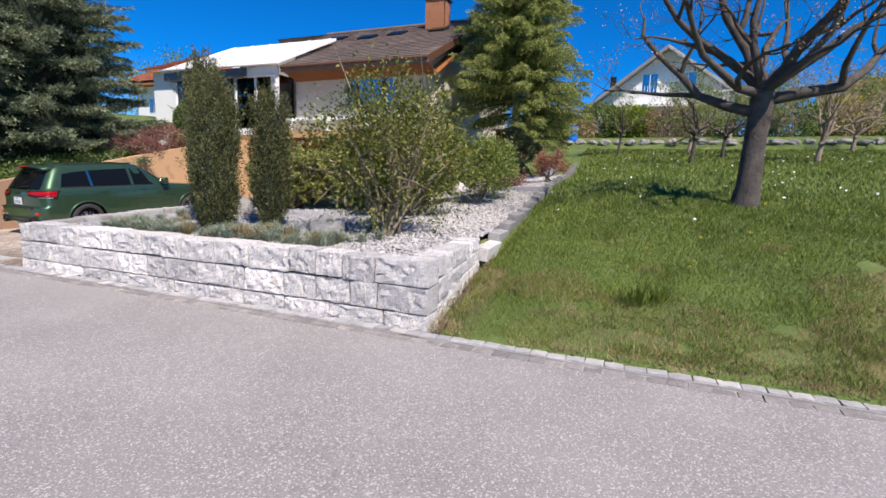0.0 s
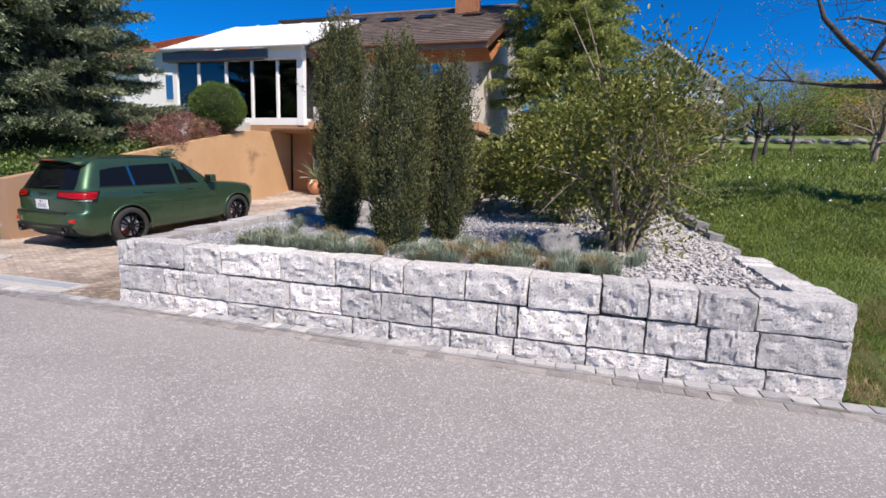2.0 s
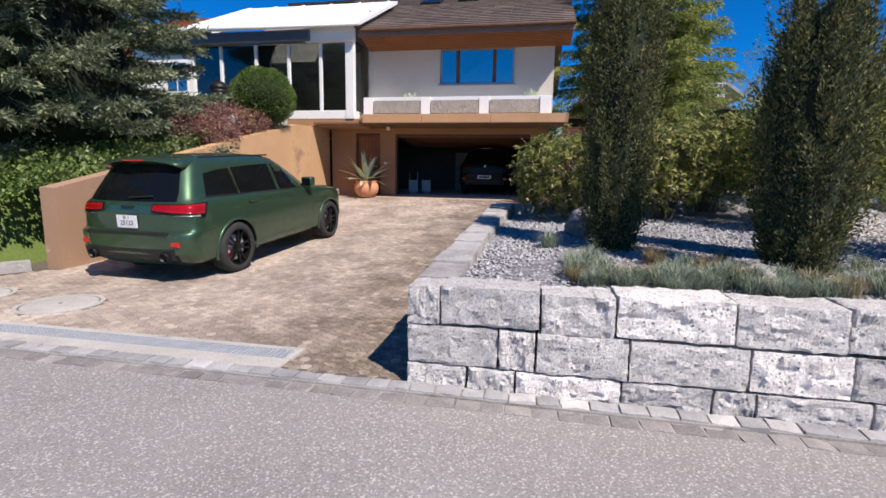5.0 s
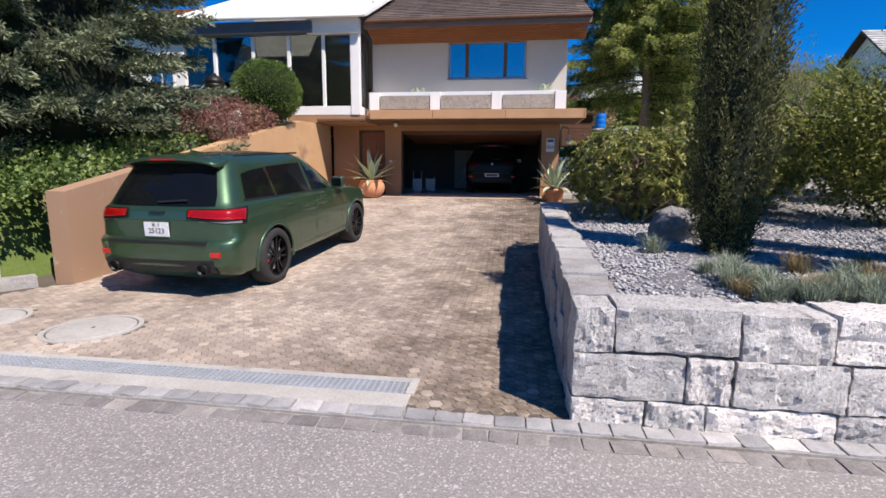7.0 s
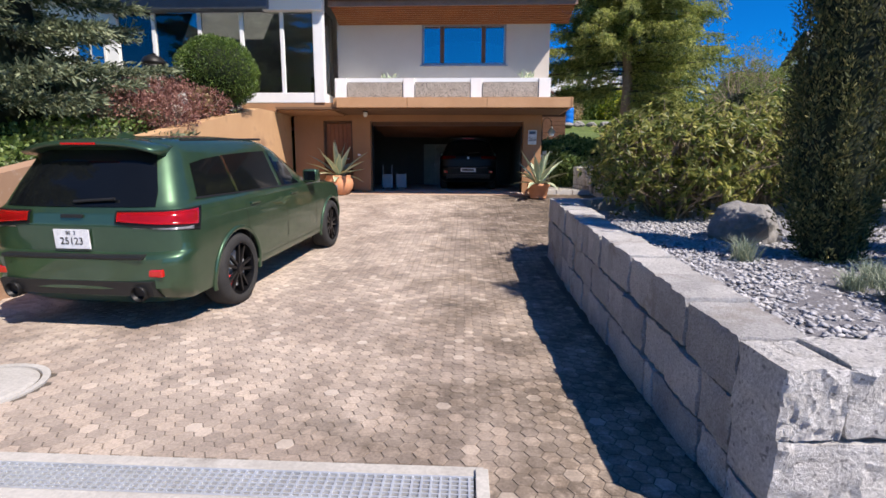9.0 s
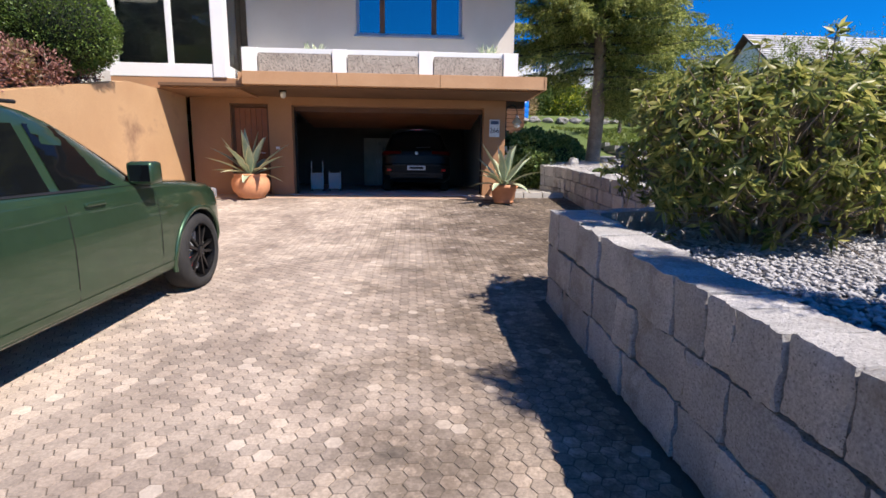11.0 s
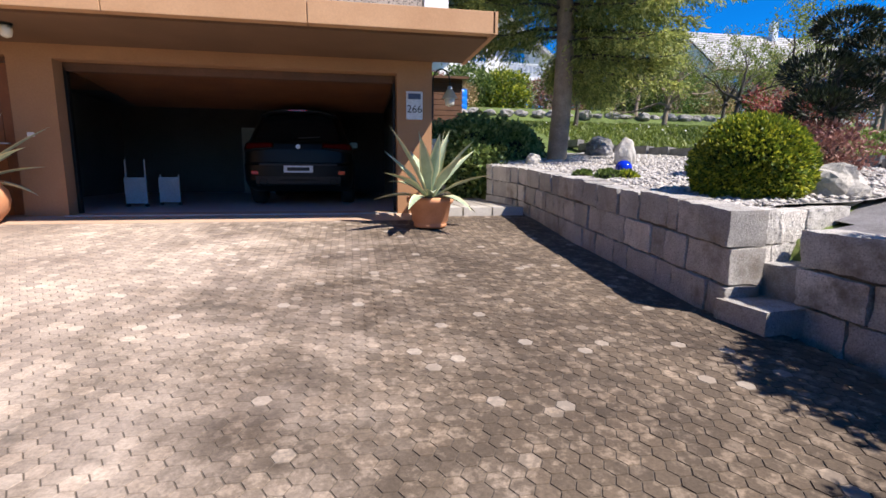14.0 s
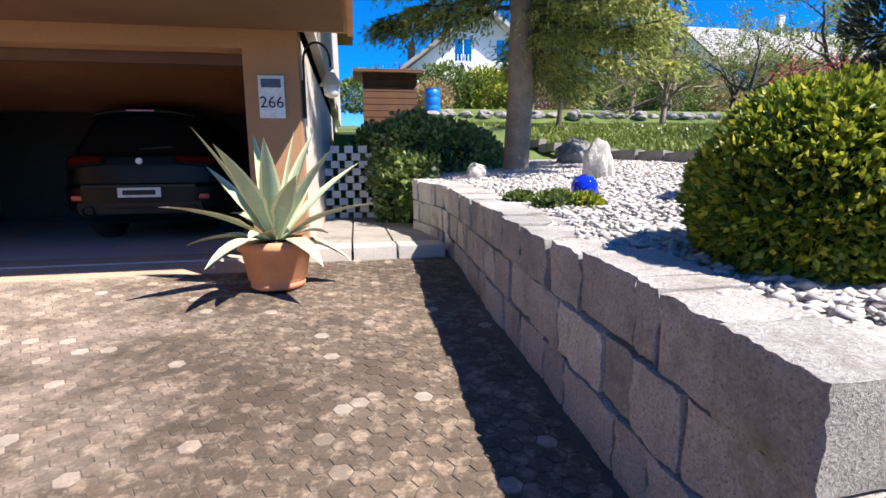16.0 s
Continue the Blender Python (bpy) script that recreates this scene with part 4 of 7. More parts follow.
def tiled_roof(name, x0, x1, y0, z0, y1, z1, material, label, pitch=0.34, wide=0.33, thick=0.03):
    """Overlapping tiles on one slope, drawn as courses of separate lapped pieces in one mesh."""
    d = Vector((0, y1 - y0, z1 - z0))
    n = Vector((0, -d.z, d.y)).normalized()
    rows_n, cols = max(1, int(d.length / pitch)), max(1, int((x1 - x0) / wide))
    u = d / rows_n
    vs, fs = [], []
    for r in range(rows_n):
        for c in range(cols):
            a = Vector((x0 + (x1 - x0) * c / cols, y0, z0)) + u * r
            w = Vector(((x1 - x0) / cols - 0.006, 0, 0))
            lift, low = n * (thick + 0.006 * random.random()), n * 0.004
            b = len(vs)
            vs += [a, a + w, a + w + lift, a + lift, a + u * 1.08, a + u * 1.08 + w, a + u * 1.08 + w + low, a + u * 1.08 + low]
            fs += [(b, b + 1, b + 2, b + 3), (b + 3, b + 2, b + 6, b + 7), (b, b + 3, b + 7, b + 4), (b + 1, b + 5, b + 6, b + 2)]
    return mesh_of(name, vs, fs)


roof = thing("house_roof", pose(0, 0, 0), "weathered brown tiled house roof with skylights", "roof", kind="structure")
place("tiles", tiled_roof("tiles", -14.2, -7.42, 16.95, 6.04, 24.0, 9.43, M_ROOF, ""), M_ROOF, roof)
place("rear_tiles", tiled_roof("rear_tiles", -20.6, -7.42, 30.6, 6.3, 24.0, 9.43, M_ROOF, ""), M_ROOF, roof)
place("left_tiles", tiled_roof("left_tiles", -17.0, -14.2, 20.55, 7.78, 24.0, 9.43, M_ROOF, ""), M_ROOF, roof)
part("decking", prism([(16.97, 5.98), (24.0, 9.37), (30.6, 6.2), (30.6, 6.1), (24.0, 9.2), (16.97, 5.86)], "x", -14.2, -7.45), M_WOOD_DARK, roof)
part("ridge", prism([(23.85, 9.4), (24.15, 9.4), (24.08, 9.5), (23.92, 9.5)], "x", -17.0, -7.4), M_ROOF, roof, bevel=0.02)
part("fascia", box(-14.25, -7.42, 16.92, 16.97, 5.76, 6.04), surf("brown_fascia", (0.2, 0.13, 0.1), (0.28, 0.19, 0.15), 2.0, 30.0, 0.7, 0.2), roof, bevel=0.006)
part("verge_board", prism([(16.93, 5.76), (24.0, 9.15), (24.0, 9.42), (16.93, 6.04)], "x", -7.46, -7.4), M_WOOD_DARK, roof)
for k in range(10):
    part("soffit_board", box(-14.2, -7.46, 16.97 + k * 0.094, 16.97 + k * 0.094 + 0.09, 5.78 - 0.026 * k, 5.805 - 0.026 * k), M_WOOD, roof)
part("verge_soffit", prism([(17.9, 5.55), (24.0, 9.0), (24.0, 9.06), (17.9, 5.61)], "x", HOUSE_X1, -7.46), M_WOOD, roof)
bm = bmesh.new()
for k in range(7):
    rod(bm, (-14.2 + 0.97 * k, 16.86, 5.95), (-14.2 + 0.97 * (k + 1), 16.86, 5.95), 0.055, seg=10)
part("gutter", bm, M_WOOD_DARK, roof)
for sx, sy in ((-12.9, 21.6), (-11.4, 21.9), (-9.2, 21.9), (-14.9, 22.0)):
    zz = 6.12 + (sy - 17.12) * math.tan(SLOPE)
    sk = thing("roof_window", pose(sx, sy, zz, math.degrees(SLOPE), 0, 0), "small roof window with a dark metal flashing", "skylight", "skylights")
    part("flashing", box(-0.42, 0.42, -0.32, 0.32, -0.02, 0.09), M_DARK_METAL, sk, bevel=0.015)
    part("pane", box(-0.34, 0.34, -0.24, 0.24, 0.09, 0.1), M_MIRROR_GLASS, sk)
chim = thing("chimney", pose(-9.75, 23.0, 8.5), "square orange brick chimney with a lead cap", "chimney", kind="structure")
for r in range(20):
    o = 0.125 * (r % 2)
    for sxx, syy, n, dx, dy in ((-0.5, -0.4, 4, 0.25, 0), (-0.5, 0.28, 4, 0.25, 0), (-0.5, -0.28, 2, 0, 0.28), (0.38, -0.28, 2, 0, 0.28)):
        for k in range(n):
            if dx:
                part("brick", box(sxx + k * 0.25, sxx + k * 0.25 + 0.24, syy, syy + 0.12, r * 0.082, r * 0.082 + 0.072), M_BRICK, chim)
            else:
                part("brick", box(sxx, sxx + 0.12, syy + k * 0.28, syy + k * 0.28 + 0.27, r * 0.082, r * 0.082 + 0.072), M_BRICK, chim)
part("mortar", box(-0.49, 0.49, -0.39, 0.39, -0.2, 1.64), M_CONCRETE, chim)
part("cap", box(-0.58, 0.58, -0.48, 0.48, 1.64, 1.74), M_DARK_METAL, chim, bevel=0.02)

# glazed conservatory on the left
cons = thing("conservatory", pose(0, 0, 0), "white-framed glazed conservatory with a white sheet roof", "conservatory", kind="structure")
CX0, CX1, CY = -20.45, -14.45, 16.85
part("floor_slab", box(CX0, -14.12, CY - 0.05, 22.0, 2.93, 3.16), M_BROWN_RENDER, cons)
part("bottom_rail", box(CX0, CX1 - 0.2, CY - 0.06, CY + 0.08, 3.163, 3.44), M_WHITE, cons, bevel=0.01)
part("corner_post", box(CX1 - 0.2, CX1 + 0.08, CY - 0.09, CY + 0.12, 3.163, 5.95), M_WHITE, cons, bevel=0.012)
part("left_post", box(CX0, CX0 + 0.2, CY - 0.06, CY + 0.1, 3.44, 5.6), M_WHITE, cons, bevel=0.01)
for px in (-19.2, -17.88, -16.68, -15.54):
    part("post", box(px - 0.05, px + 0.05, CY - 0.04, CY + 0.05, 3.44, 5.6), M_WHITE, cons, bevel=0.006)
posts = [CX0 + 0.2, -19.2, -17.88, -16.68, -15.54, CX1 - 0.2]
for a, b in zip(posts, posts[1:]):
    part("pane", box(a + 0.05, b - 0.05, CY, CY + 0.012, 3.44, 5.6), M_GLASS, cons).visible_shadow = False
part("side_pane", box(-14.42, -14.4, CY + 0.12, FRONT, 3.44, 5.7), M_GLASS, cons).visible_shadow = False
part("side_rail", box(-14.45, -14.37, CY + 0.12, FRONT, 3.163, 3.44), M_WHITE, cons, bevel=0.006)
part("awning_box", box(CX0 - 0.25, CX1 - 1.35, CY - 0.3, CY + 0.1, 5.62, 5.98), gloss("slate_grey_metal", (0.11, 0.13, 0.17), 0.45, 0.3), cons, bevel=0.05)
part("white_cassette", box(-16.0, -14.35, CY - 0.2, CY + 0.1, 5.6, 6.05), M_WHITE, cons, bevel=0.02)
part("roof_sheet", prism([(16.5, 6.0), (20.6, 7.98), (20.6, 8.1), (16.5, 6.12)], "x", CX0 - 0.2, -14.05), M_ROOF_WHITE, cons, bevel=0.012)
for k in range(6):
    xx = CX0 + 0.05 + k * 1.2
    part("roof_rib", prism([(16.5, 6.125), (20.6, 8.105), (20.6, 8.135), (16.5, 6.155)], "x", xx - 0.03, xx + 0.03), M_ROOF_WHITE, cons)
bm = bmesh.new()
rod(bm, (CX0 - 0.2, 16.43, 6.03), (-14.05, 16.43, 6.03), 0.06, seg=12)
part("gutter", bm, M_WHITE, cons, smooth=True)
part("back_wall", box(CX0, -14.3, 21.6, 21.8, 3.16, 8.0), M_ROOM, cons)
part("left_wall", box(CX0, CX0 + 0.1, CY + 0.1, 21.8, 3.16, 6.4), M_ROOM, cons)
part("inner_wall", box(-14.36, -14.28, 18.2, 21.8, 3.16, 7.0), M_ROOM, cons)
part("picture_frames", (lambda bm: [box(a, a + 0.12, 21.56, 21.6, 4.2, 4.75, bm) for a in (-16.3, -15.95, -15.6)] and bm)(bmesh.new()), M_INK, cons)

# the house drawn above stands a little nearer and smaller
SET_DOWN = Matrix.Translation((-0.22, -0.43, 0.03)) @ Matrix.Diagonal((0.964, 1.0, 0.96, 1.0))
for ob in [o for o in bpy.data.objects if o not in BEFORE_HOUSE and o.parent is None]:
    if ob.type == "MESH":
        ob.data.transform(SET_DOWN)
    else:
        ob.matrix_world = SET_DOWN @ ob.matrix_world

# sloping garden wall of ochre render
lw = thing("garden_wall", pose(0, 0, 0), "stained ochre rendered retaining wall with a rising top", "wall", kind="structure")
bm = bmesh.new()
line = [(-15.22, 7.22), (-15.26, 8.1), (-15.35, 12.0), (-15.43, 15.2), (-15.48, 17.6)]
tops = [1.1, 1.28, 2.12, 2.78, 2.95]
rings = []
for (x, yy), tz in zip(line, tops):
    tz = min(tz, 2.87) if yy > 16.4 else tz
    rings.append([bm.verts.new(c) for c in ((x, yy, -0.4), (x, yy, tz), (x - 0.28, yy, tz), (x - 0.28, yy, -0.4))])
for p, q in zip(rings, rings[1:]):
    for k in range(4):
        bm.faces.new((p[k], p[(k + 1) % 4], q[(k + 1) % 4], q[k]))
bm.faces.new(rings[0][::-1])
bm.faces.new(rings[-1])
part("wall_body", bm, M_OCHRE, lw, bevel=0.015)

# ---- the cars ----
M_GREEN = gloss("metallic_green_paint", (0.043, 0.092, 0.048), 0.36, 0.6, 1.0)
M_BLACK_PAINT = gloss("black_paint", (0.004, 0.004, 0.0045), 0.35, 0.0, 0.05, 0.18)
M_TRIM = gloss("black_trim", (0.012, 0.012, 0.012), 0.5)
M_TYRE = surf("tyre_rubber", (0.018, 0.018, 0.018), (0.035, 0.034, 0.033), 8.0, 60.0, 0.85, 0.3, 0.002)
M_RIM = gloss("dark_rim", (0.02, 0.02, 0.022), 0.3, 0.7)
M_CALIPER = gloss("red_caliper", (0.5, 0.02, 0.02), 0.4)
M_RED_LAMP = gloss("red_lamp_glass", (0.55, 0.008, 0.008), 0.12, 0.0, 1.0)
M_CLEAR_LAMP = gloss("clear_lamp_glass", (0.4, 0.38, 0.38), 0.12, 0.2, 1.0)
M_CAR_GLASS = gloss("tinted_car_glass", (0.005, 0.006, 0.007), 0.05, 0.0, 0.0, 0.26)
M_CHROME = gloss("chrome", (0.75, 0.75, 0.76), 0.12, 1.0)
M_PLATE = surf("plate_white", (0.72, 0.73, 0.74), (0.8, 0.8, 0.8), 5.0, 30.0, 0.4, 0.0)


CAR_W = ([0.26, 0.33, 0.45, 0.62, 0.8, 1.0, 1.09, 1.135, 1.16, 1.35, 1.58, 1.66, 1.705, 1.735, 1.755, 1.762], [0.8, 0.915, 0.94, 0.95, 0.955, 0.94, 0.925, 0.9, 0.872, 0.795, 0.7, 0.655, 0.6, 0.5, 0.33, 0.1])
CAR_BACK = ([0.26, 0.36, 0.46, 0.72, 0.75, 0.77, 1.0, 1.1, 1.15, 1.35, 1.58, 1.66, 1.705, 1.735, 1.755, 1.762], [-2.2, -2.33, -2.42, -2.425, -2.4, -2.355, -2.345, -2.325, -2.29, -2.175, -2.03, -1.98, -1.92, -1.75, -1.4, -0.9])
CAR_FRONT = ([0.26, 0.36, 0.5, 0.8, 0.94, 1.02, 1.07, 1.11, 1.135, 1.16, 1.35, 1.58, 1.66, 1.705, 1.735, 1.755, 1.762], [2.2, 2.34, 2.41, 2.4, 2.36, 2.22, 1.9, 1.5, 1.2, 1.1, 0.84, 0.5, 0.34, 0.18, -0.05, -0.35, -0.7])
CAR_LEVELS = [0.26, 0.29, 0.33, 0.38, 0.46, 0.55, 0.65, 0.72, 0.742, 0.76, 0.775, 0.85, 0.93, 0.97, 1.0, 1.02, 1.035, 1.05, 1.065, 1.08, 1.09, 1.1, 1.11, 1.12, 1.13, 1.14, 1.16, 1.2, 1.28, 1.36, 1.44, 1.52, 1.58, 1.62, 1.66, 1.685, 1.705, 1.72, 1.735, 1.747, 1.755, 1.762]
BACK_R, BACK_P, NOSE_R, NOSE_P = 0.34, 3.4, 0.7, 2.5


def car_w(z):
    return float(np.interp(z, *CAR_W))


def back_y(x, z):
    """The tail's surface at a place across the car and a height."""
    k = min(1.0, abs(x) / car_w(z))
    return float(np.interp(z, *CAR_BACK)) + BACK_R * (1 - (1 - k ** BACK_P) ** (1 / BACK_P))


def tail_y(z):
    return back_y(0.0, z)


def side_x(y, z):
    w, b, f = car_w(z), float(np.interp(z, *CAR_BACK)), float(np.interp(z, *CAR_FRONT))
    nose = min(NOSE_R, 0.45 * (f - b))
    if y < b + BACK_R:
        w *= max(0.0, 1 - min(1.0, (b + BACK_R - y) / BACK_R) ** BACK_P) ** (1 / BACK_P)
    elif y > f - nose:
        w *= max(0.0, 1 - min(1.0, (y - f + nose) / nose) ** NOSE_P) ** (1 / NOSE_P)
    return w


def car_ring(z):
    """The plan of the body at one height: half of it, from the tail's middle round to the nose's."""
    w, b, f = car_w(z), float(np.interp(z, *CAR_BACK)), float(np.interp(z, *CAR_FRONT))
    nose = min(NOSE_R, 0.45 * (f - b))
    pts = []
    for k in range(17):
        a = math.pi / 2 * k / 16
        pts.append((w * math.sin(a) ** (2 / BACK_P), b + BACK_R * (1 - max(0.0, math.cos(a)) ** (2 / BACK_P))))
    pts += [(w, b + BACK_R + (f - nose - b - BACK_R) * k / 14) for k in range(1, 14)]
    for k in range(17):
        a = math.pi / 2 * (1 - k / 16)
        pts.append((w * math.sin(a) ** (2 / NOSE_P), f - nose * (1 - max(0.0, math.cos(a)) ** (2 / NOSE_P))))
    return pts


def side_panel(bm, low, high, s, off, n=6):
    """A strip on the car's side between two lines of (y, z)."""
    grid = []
    for (ya, za), (yb, zb) in zip(low, high):
        grid.append([bm.verts.new((s * (side_x(ya + (yb - ya) * k / n, za + (zb - za) * k / n) + off), ya + (yb - ya) * k / n, za + (zb - za) * k / n)) for k in range(n + 1)])
    for p, q in zip(grid, grid[1:]):
        for k in range(n):
            bm.faces.new((p[k], q[k], q[k + 1], p[k + 1]))
    return bm


def wheel(parent, s, y, r=0.385, w=0.27):
    x_out = s * 0.965
    wl_ = part("wheel", lathe([(0.27, -w / 2), (r - 0.07, -w / 2), (r - 0.02, -w / 2 + 0.02), (r, -w / 2 + 0.06), (r, w / 2 - 0.06), (r - 0.02, w / 2 - 0.02), (r - 0.1, w / 2 + 0.004), (r - 0.115, w / 2 - 0.02), (0.268, w / 2 - 0.02)], 40, ring=True), M_TYRE, parent, "black low-profile tyre", True)
    wl_.matrix_local = Matrix.Translation((x_out - s * w / 2, y, r)) @ Matrix.Rotation(s * math.pi / 2, 4, "Y")
    bm = lathe([(0.03, 0.0), (0.262, 0.0), (0.272, 0.03), (0.275, w / 2 - 0.02), (0.262, w / 2 - 0.012), (0.255, w / 2 - 0.05), (0.25, 0.02), (0.03, 0.02)], 40)
    for k in range(10):
        a = 2 * math.pi * k / 10
        m = Matrix.Rotation(a, 4, "Z")
        bmesh.ops.create_cube(bm, size=1.0, matrix=m @ Matrix.Translation((0.155, 0.012 * (-1) ** k, w / 2 - 0.05)) @ Matrix.Rotation(0.12 * (-1) ** k, 4, "Z") @ Matrix.Diagonal((0.22, 0.026, 0.035, 1)))
    lathe([(0.06, w / 2 - 0.07), (0.062, w / 2 - 0.03), (0.04, w / 2 - 0.022), (0.005, w / 2 - 0.022)], 20, bm)
    part("rim", bm, M_RIM, wl_, "dark multi-spoke alloy rim")
    part("brake_disc", lathe([(0.05, 0.03), (0.19, 0.03), (0.19, 0.045), (0.05, 0.045)], 30), M_GALV, wl_)
    part("caliper", box(0.12, 0.21, -0.07, 0.07, 0.02, 0.07), M_CALIPER, wl_, "red brake caliper", bevel=0.01).matrix_local = Matrix.Rotation(-s * 0.8, 4, "Z")


def build_car(name, m, paint, label, plate_rows, badge, plate_low=0.0, red=M_RED_LAMP, clear=M_CLEAR_LAMP):
    car = thing(name, m, label, "car")
    bm = bmesh.new()
    rings = []
    for z in CAR_LEVELS:
        p = car_ring(z)
        rings.append([bm.verts.new((x, y, z)) for x, y in p + [(-x, y) for x, y in p[-2:0:-1]]])
    n = len(rings[0])
    for p, q in zip(rings, rings[1:]):
        for k in range(n):
            bm.faces.new((p[k], p[(k + 1) % n], q[(k + 1) % n], q[k]))
    bm.faces.new(rings[0][::-1])
    bm.faces.new(rings[-1])
    bmesh.ops.recalc_face_normals(bm, faces=bm.faces)
    me = bpy.data.meshes.new("body_raw")
    bm.to_mesh(me)
    bm.free()
    me.materials.append(paint)
    raw = new("body_raw", me)
    cutters = []
    for y in (-1.37, 1.5):
        cb = bmesh.new()
        for s in (-1, 1):
            rod(cb, (s * 0.62, y, 0.37), (s * 1.2, y, 0.37), 0.445, seg=40)
        cme = bpy.data.meshes.new("arch_cut")
        cb.to_mesh(cme)
        cb.free()
        cme.materials.append(M_TRIM)
        cut = new("arch_cut", cme)
        mod = raw.modifiers.new("arch", "BOOLEAN")
        mod.object, mod.operation, mod.solver = cut, "DIFFERENCE", "EXACT"
        mod.material_mode = "TRANSFER"
        cutters.append(cut)
    done = bpy.data.meshes.new_from_object(raw.evaluated_get(bpy.context.evaluated_depsgraph_get()))
    for o in (raw, *cutters):
        bpy.data.objects.remove(o)
    done.name = "body"
    done.shade_smooth()
    done.set_sharp_from_angle(angle=radians(38))
    place("body", done, None, car, "lacquered body shell")
    for s in (-1, 1):
        for y in (-1.37, 1.5):
            arc = []
            for k in range(25):
                a = math.pi * (k / 24 * 1.12 - 0.06)
                yy, zz = y + 0.455 * math.cos(a), 0.37 + 0.455 * math.sin(a)
                arc.append(((s * (side_x(yy, max(0.36, zz)) - 0.004), yy, zz), 0.024))
            place("arch_flare", tube_mesh("arch_flare", [arc], 8), paint, car)
            wheel(car, s, y)
        part("rear_quarter_window", side_panel(bmesh.new(), [(-1.86, 1.205), (-1.55, 1.19), (-1.2, 1.18)], [(-1.74, 1.5), (-1.5, 1.535), (-1.2, 1.555)], s, 0.006), M_CAR_GLASS, car, smooth=True)
        part("rear_door_window", side_panel(bmesh.new(), [(-1.14, 1.178), (-0.7, 1.168), (-0.2, 1.155)], [(-1.14, 1.56), (-0.7, 1.575), (-0.2, 1.58)], s, 0.006), M_CAR_GLASS, car, smooth=True)
        part("front_door_window", side_panel(bmesh.new(), [(-0.12, 1.155), (0.3, 1.145), (0.72, 1.135)], [(-0.12, 1.58), (0.15, 1.57), (0.4, 1.5)], s, 0.006), M_CAR_GLASS, car, smooth=True)
        part("window_strip", side_panel(bmesh.new(), [(-1.9, 1.188), (-1.0, 1.158), (0.0, 1.136), (0.78, 1.122)], [(-1.9, 1.203), (-1.0, 1.172), (0.0, 1.15), (0.78, 1.132)], s, 0.008, 1), M_TRIM, car)
        part("pillar_strip", side_panel(bmesh.new(), [(-1.19, 1.185), (-1.15, 1.182)], [(-1.19, 1.558), (-1.15, 1.558)], s, 0.009, 4), M_CHROME, car, "bright pillar strip")
        for yb in (-1.14, -0.16, 0.84):
            part("door_seam", side_panel(bmesh.new(), [(yb, 0.4), (yb + 0.008, 0.4)], [(yb, 1.06), (yb + 0.008, 1.06)], s, 0.002, 6), M_TRIM, car)
        for yh in (-0.95, 0.1):
            bm = bmesh.new()
            xh = side_x(yh, 1.04)
            box(s * (xh + 0.012) - 0.014, s * (xh + 0.012) + 0.014, yh - 0.1, yh + 0.1, 1.025, 1.055, bm)
            part("door_handle", bm, paint, car, bevel=0.01)
        bm = bmesh.new()
        xm = side_x(0.7, 1.15)
        box(min(s * (xm + 0.02), s * (xm + 0.23)), max(s * (xm + 0.02), s * (xm + 0.23)), 0.58, 0.74, 1.13, 1.31, bm)
        mir = part("side_mirror", bm, paint, car, bevel=0.035, smooth=True)
        part("mirror_glass", box(min(s * (xm + 0.05), s * (xm + 0.21)), max(s * (xm + 0.05), s * (xm + 0.21)), 0.573, 0.581, 1.155, 1.285), M_CAR_GLASS, mir)
        part("sill", side_panel(bmesh.new(), [(-0.98, 0.3), (0.0, 0.3), (1.03, 0.3)], [(-0.98, 0.4), (0.0, 0.4), (1.03, 0.4)], s, 0.006, 2), M_TRIM if paint is not M_GREEN else paint, car)
        # tail lamp wrapping the corner: red band above, clear strip below
        def lamp_band(levels, u0, u1, slim, sunk=0.0):
            bm = bmesh.new()
            grid = []
            for k in range(14):
                u = u0 + (u1 - u0) * k / 13
                col = []
                for z in levels:
                    w = car_w(z)
                    if u < 0.68:
                        x = 0.42 + (0.93 * w - 0.42) * u / 0.68
                        yy = back_y(x, z) - 0.014 + sunk
                    else:
                        b_ = back_y(0.93 * w, z)
                        yy = b_ + (0.2 + 0.3 * (z - levels[0])) * (u - 0.68) / 0.32
                        x = side_x(yy, z) + 0.012 - sunk
                    rise = (levels[-1] - z) / (levels[-1] - levels[0])
                    col.append(bm.verts.new((s * x, yy, z + slim * (1 - u) * rise)))
                grid.append(col)
            for p, q in zip(grid, grid[1:]):
                for k in range(len(levels) - 1):
                    bm.faces.new((p[k], q[k], q[k + 1], p[k + 1]))
            bmesh.ops.solidify(bm, geom=bm.faces[:], thickness=0.025)
            return bm
        bezel = lamp_band((0.928, 0.96, 1.02, 1.08, 1.128), -0.03, 1.04, 0.085, 0.007)
        lamp = part("tail_lamp", lamp_band((0.985, 1.02, 1.07, 1.115), 0.0, 1.0, 0.055), red, car, "glossy red tail lamp", True)
        part("bezel", bezel, M_TRIM, lamp, "black lamp surround", True)
        part("clear_strip", lamp_band((0.942, 0.962, 0.978), 0.2, 0.88, 0.06), clear, lamp, "clear lower lamp strip", True)
        part("reflector", box(min(s * 0.6, s * 0.8), max(s * 0.6, s * 0.8), -2.385, -2.3, 0.565, 0.63), M_RED_LAMP, car, "red bumper reflector", bevel=0.01)
        tip = bmesh.new()
        lathe([(0.066, 0.0), (0.07, 0.24), (0.066, 0.25), (0.058, 0.245), (0.055, 0.1), (0.01, 0.1)], 28, tip)
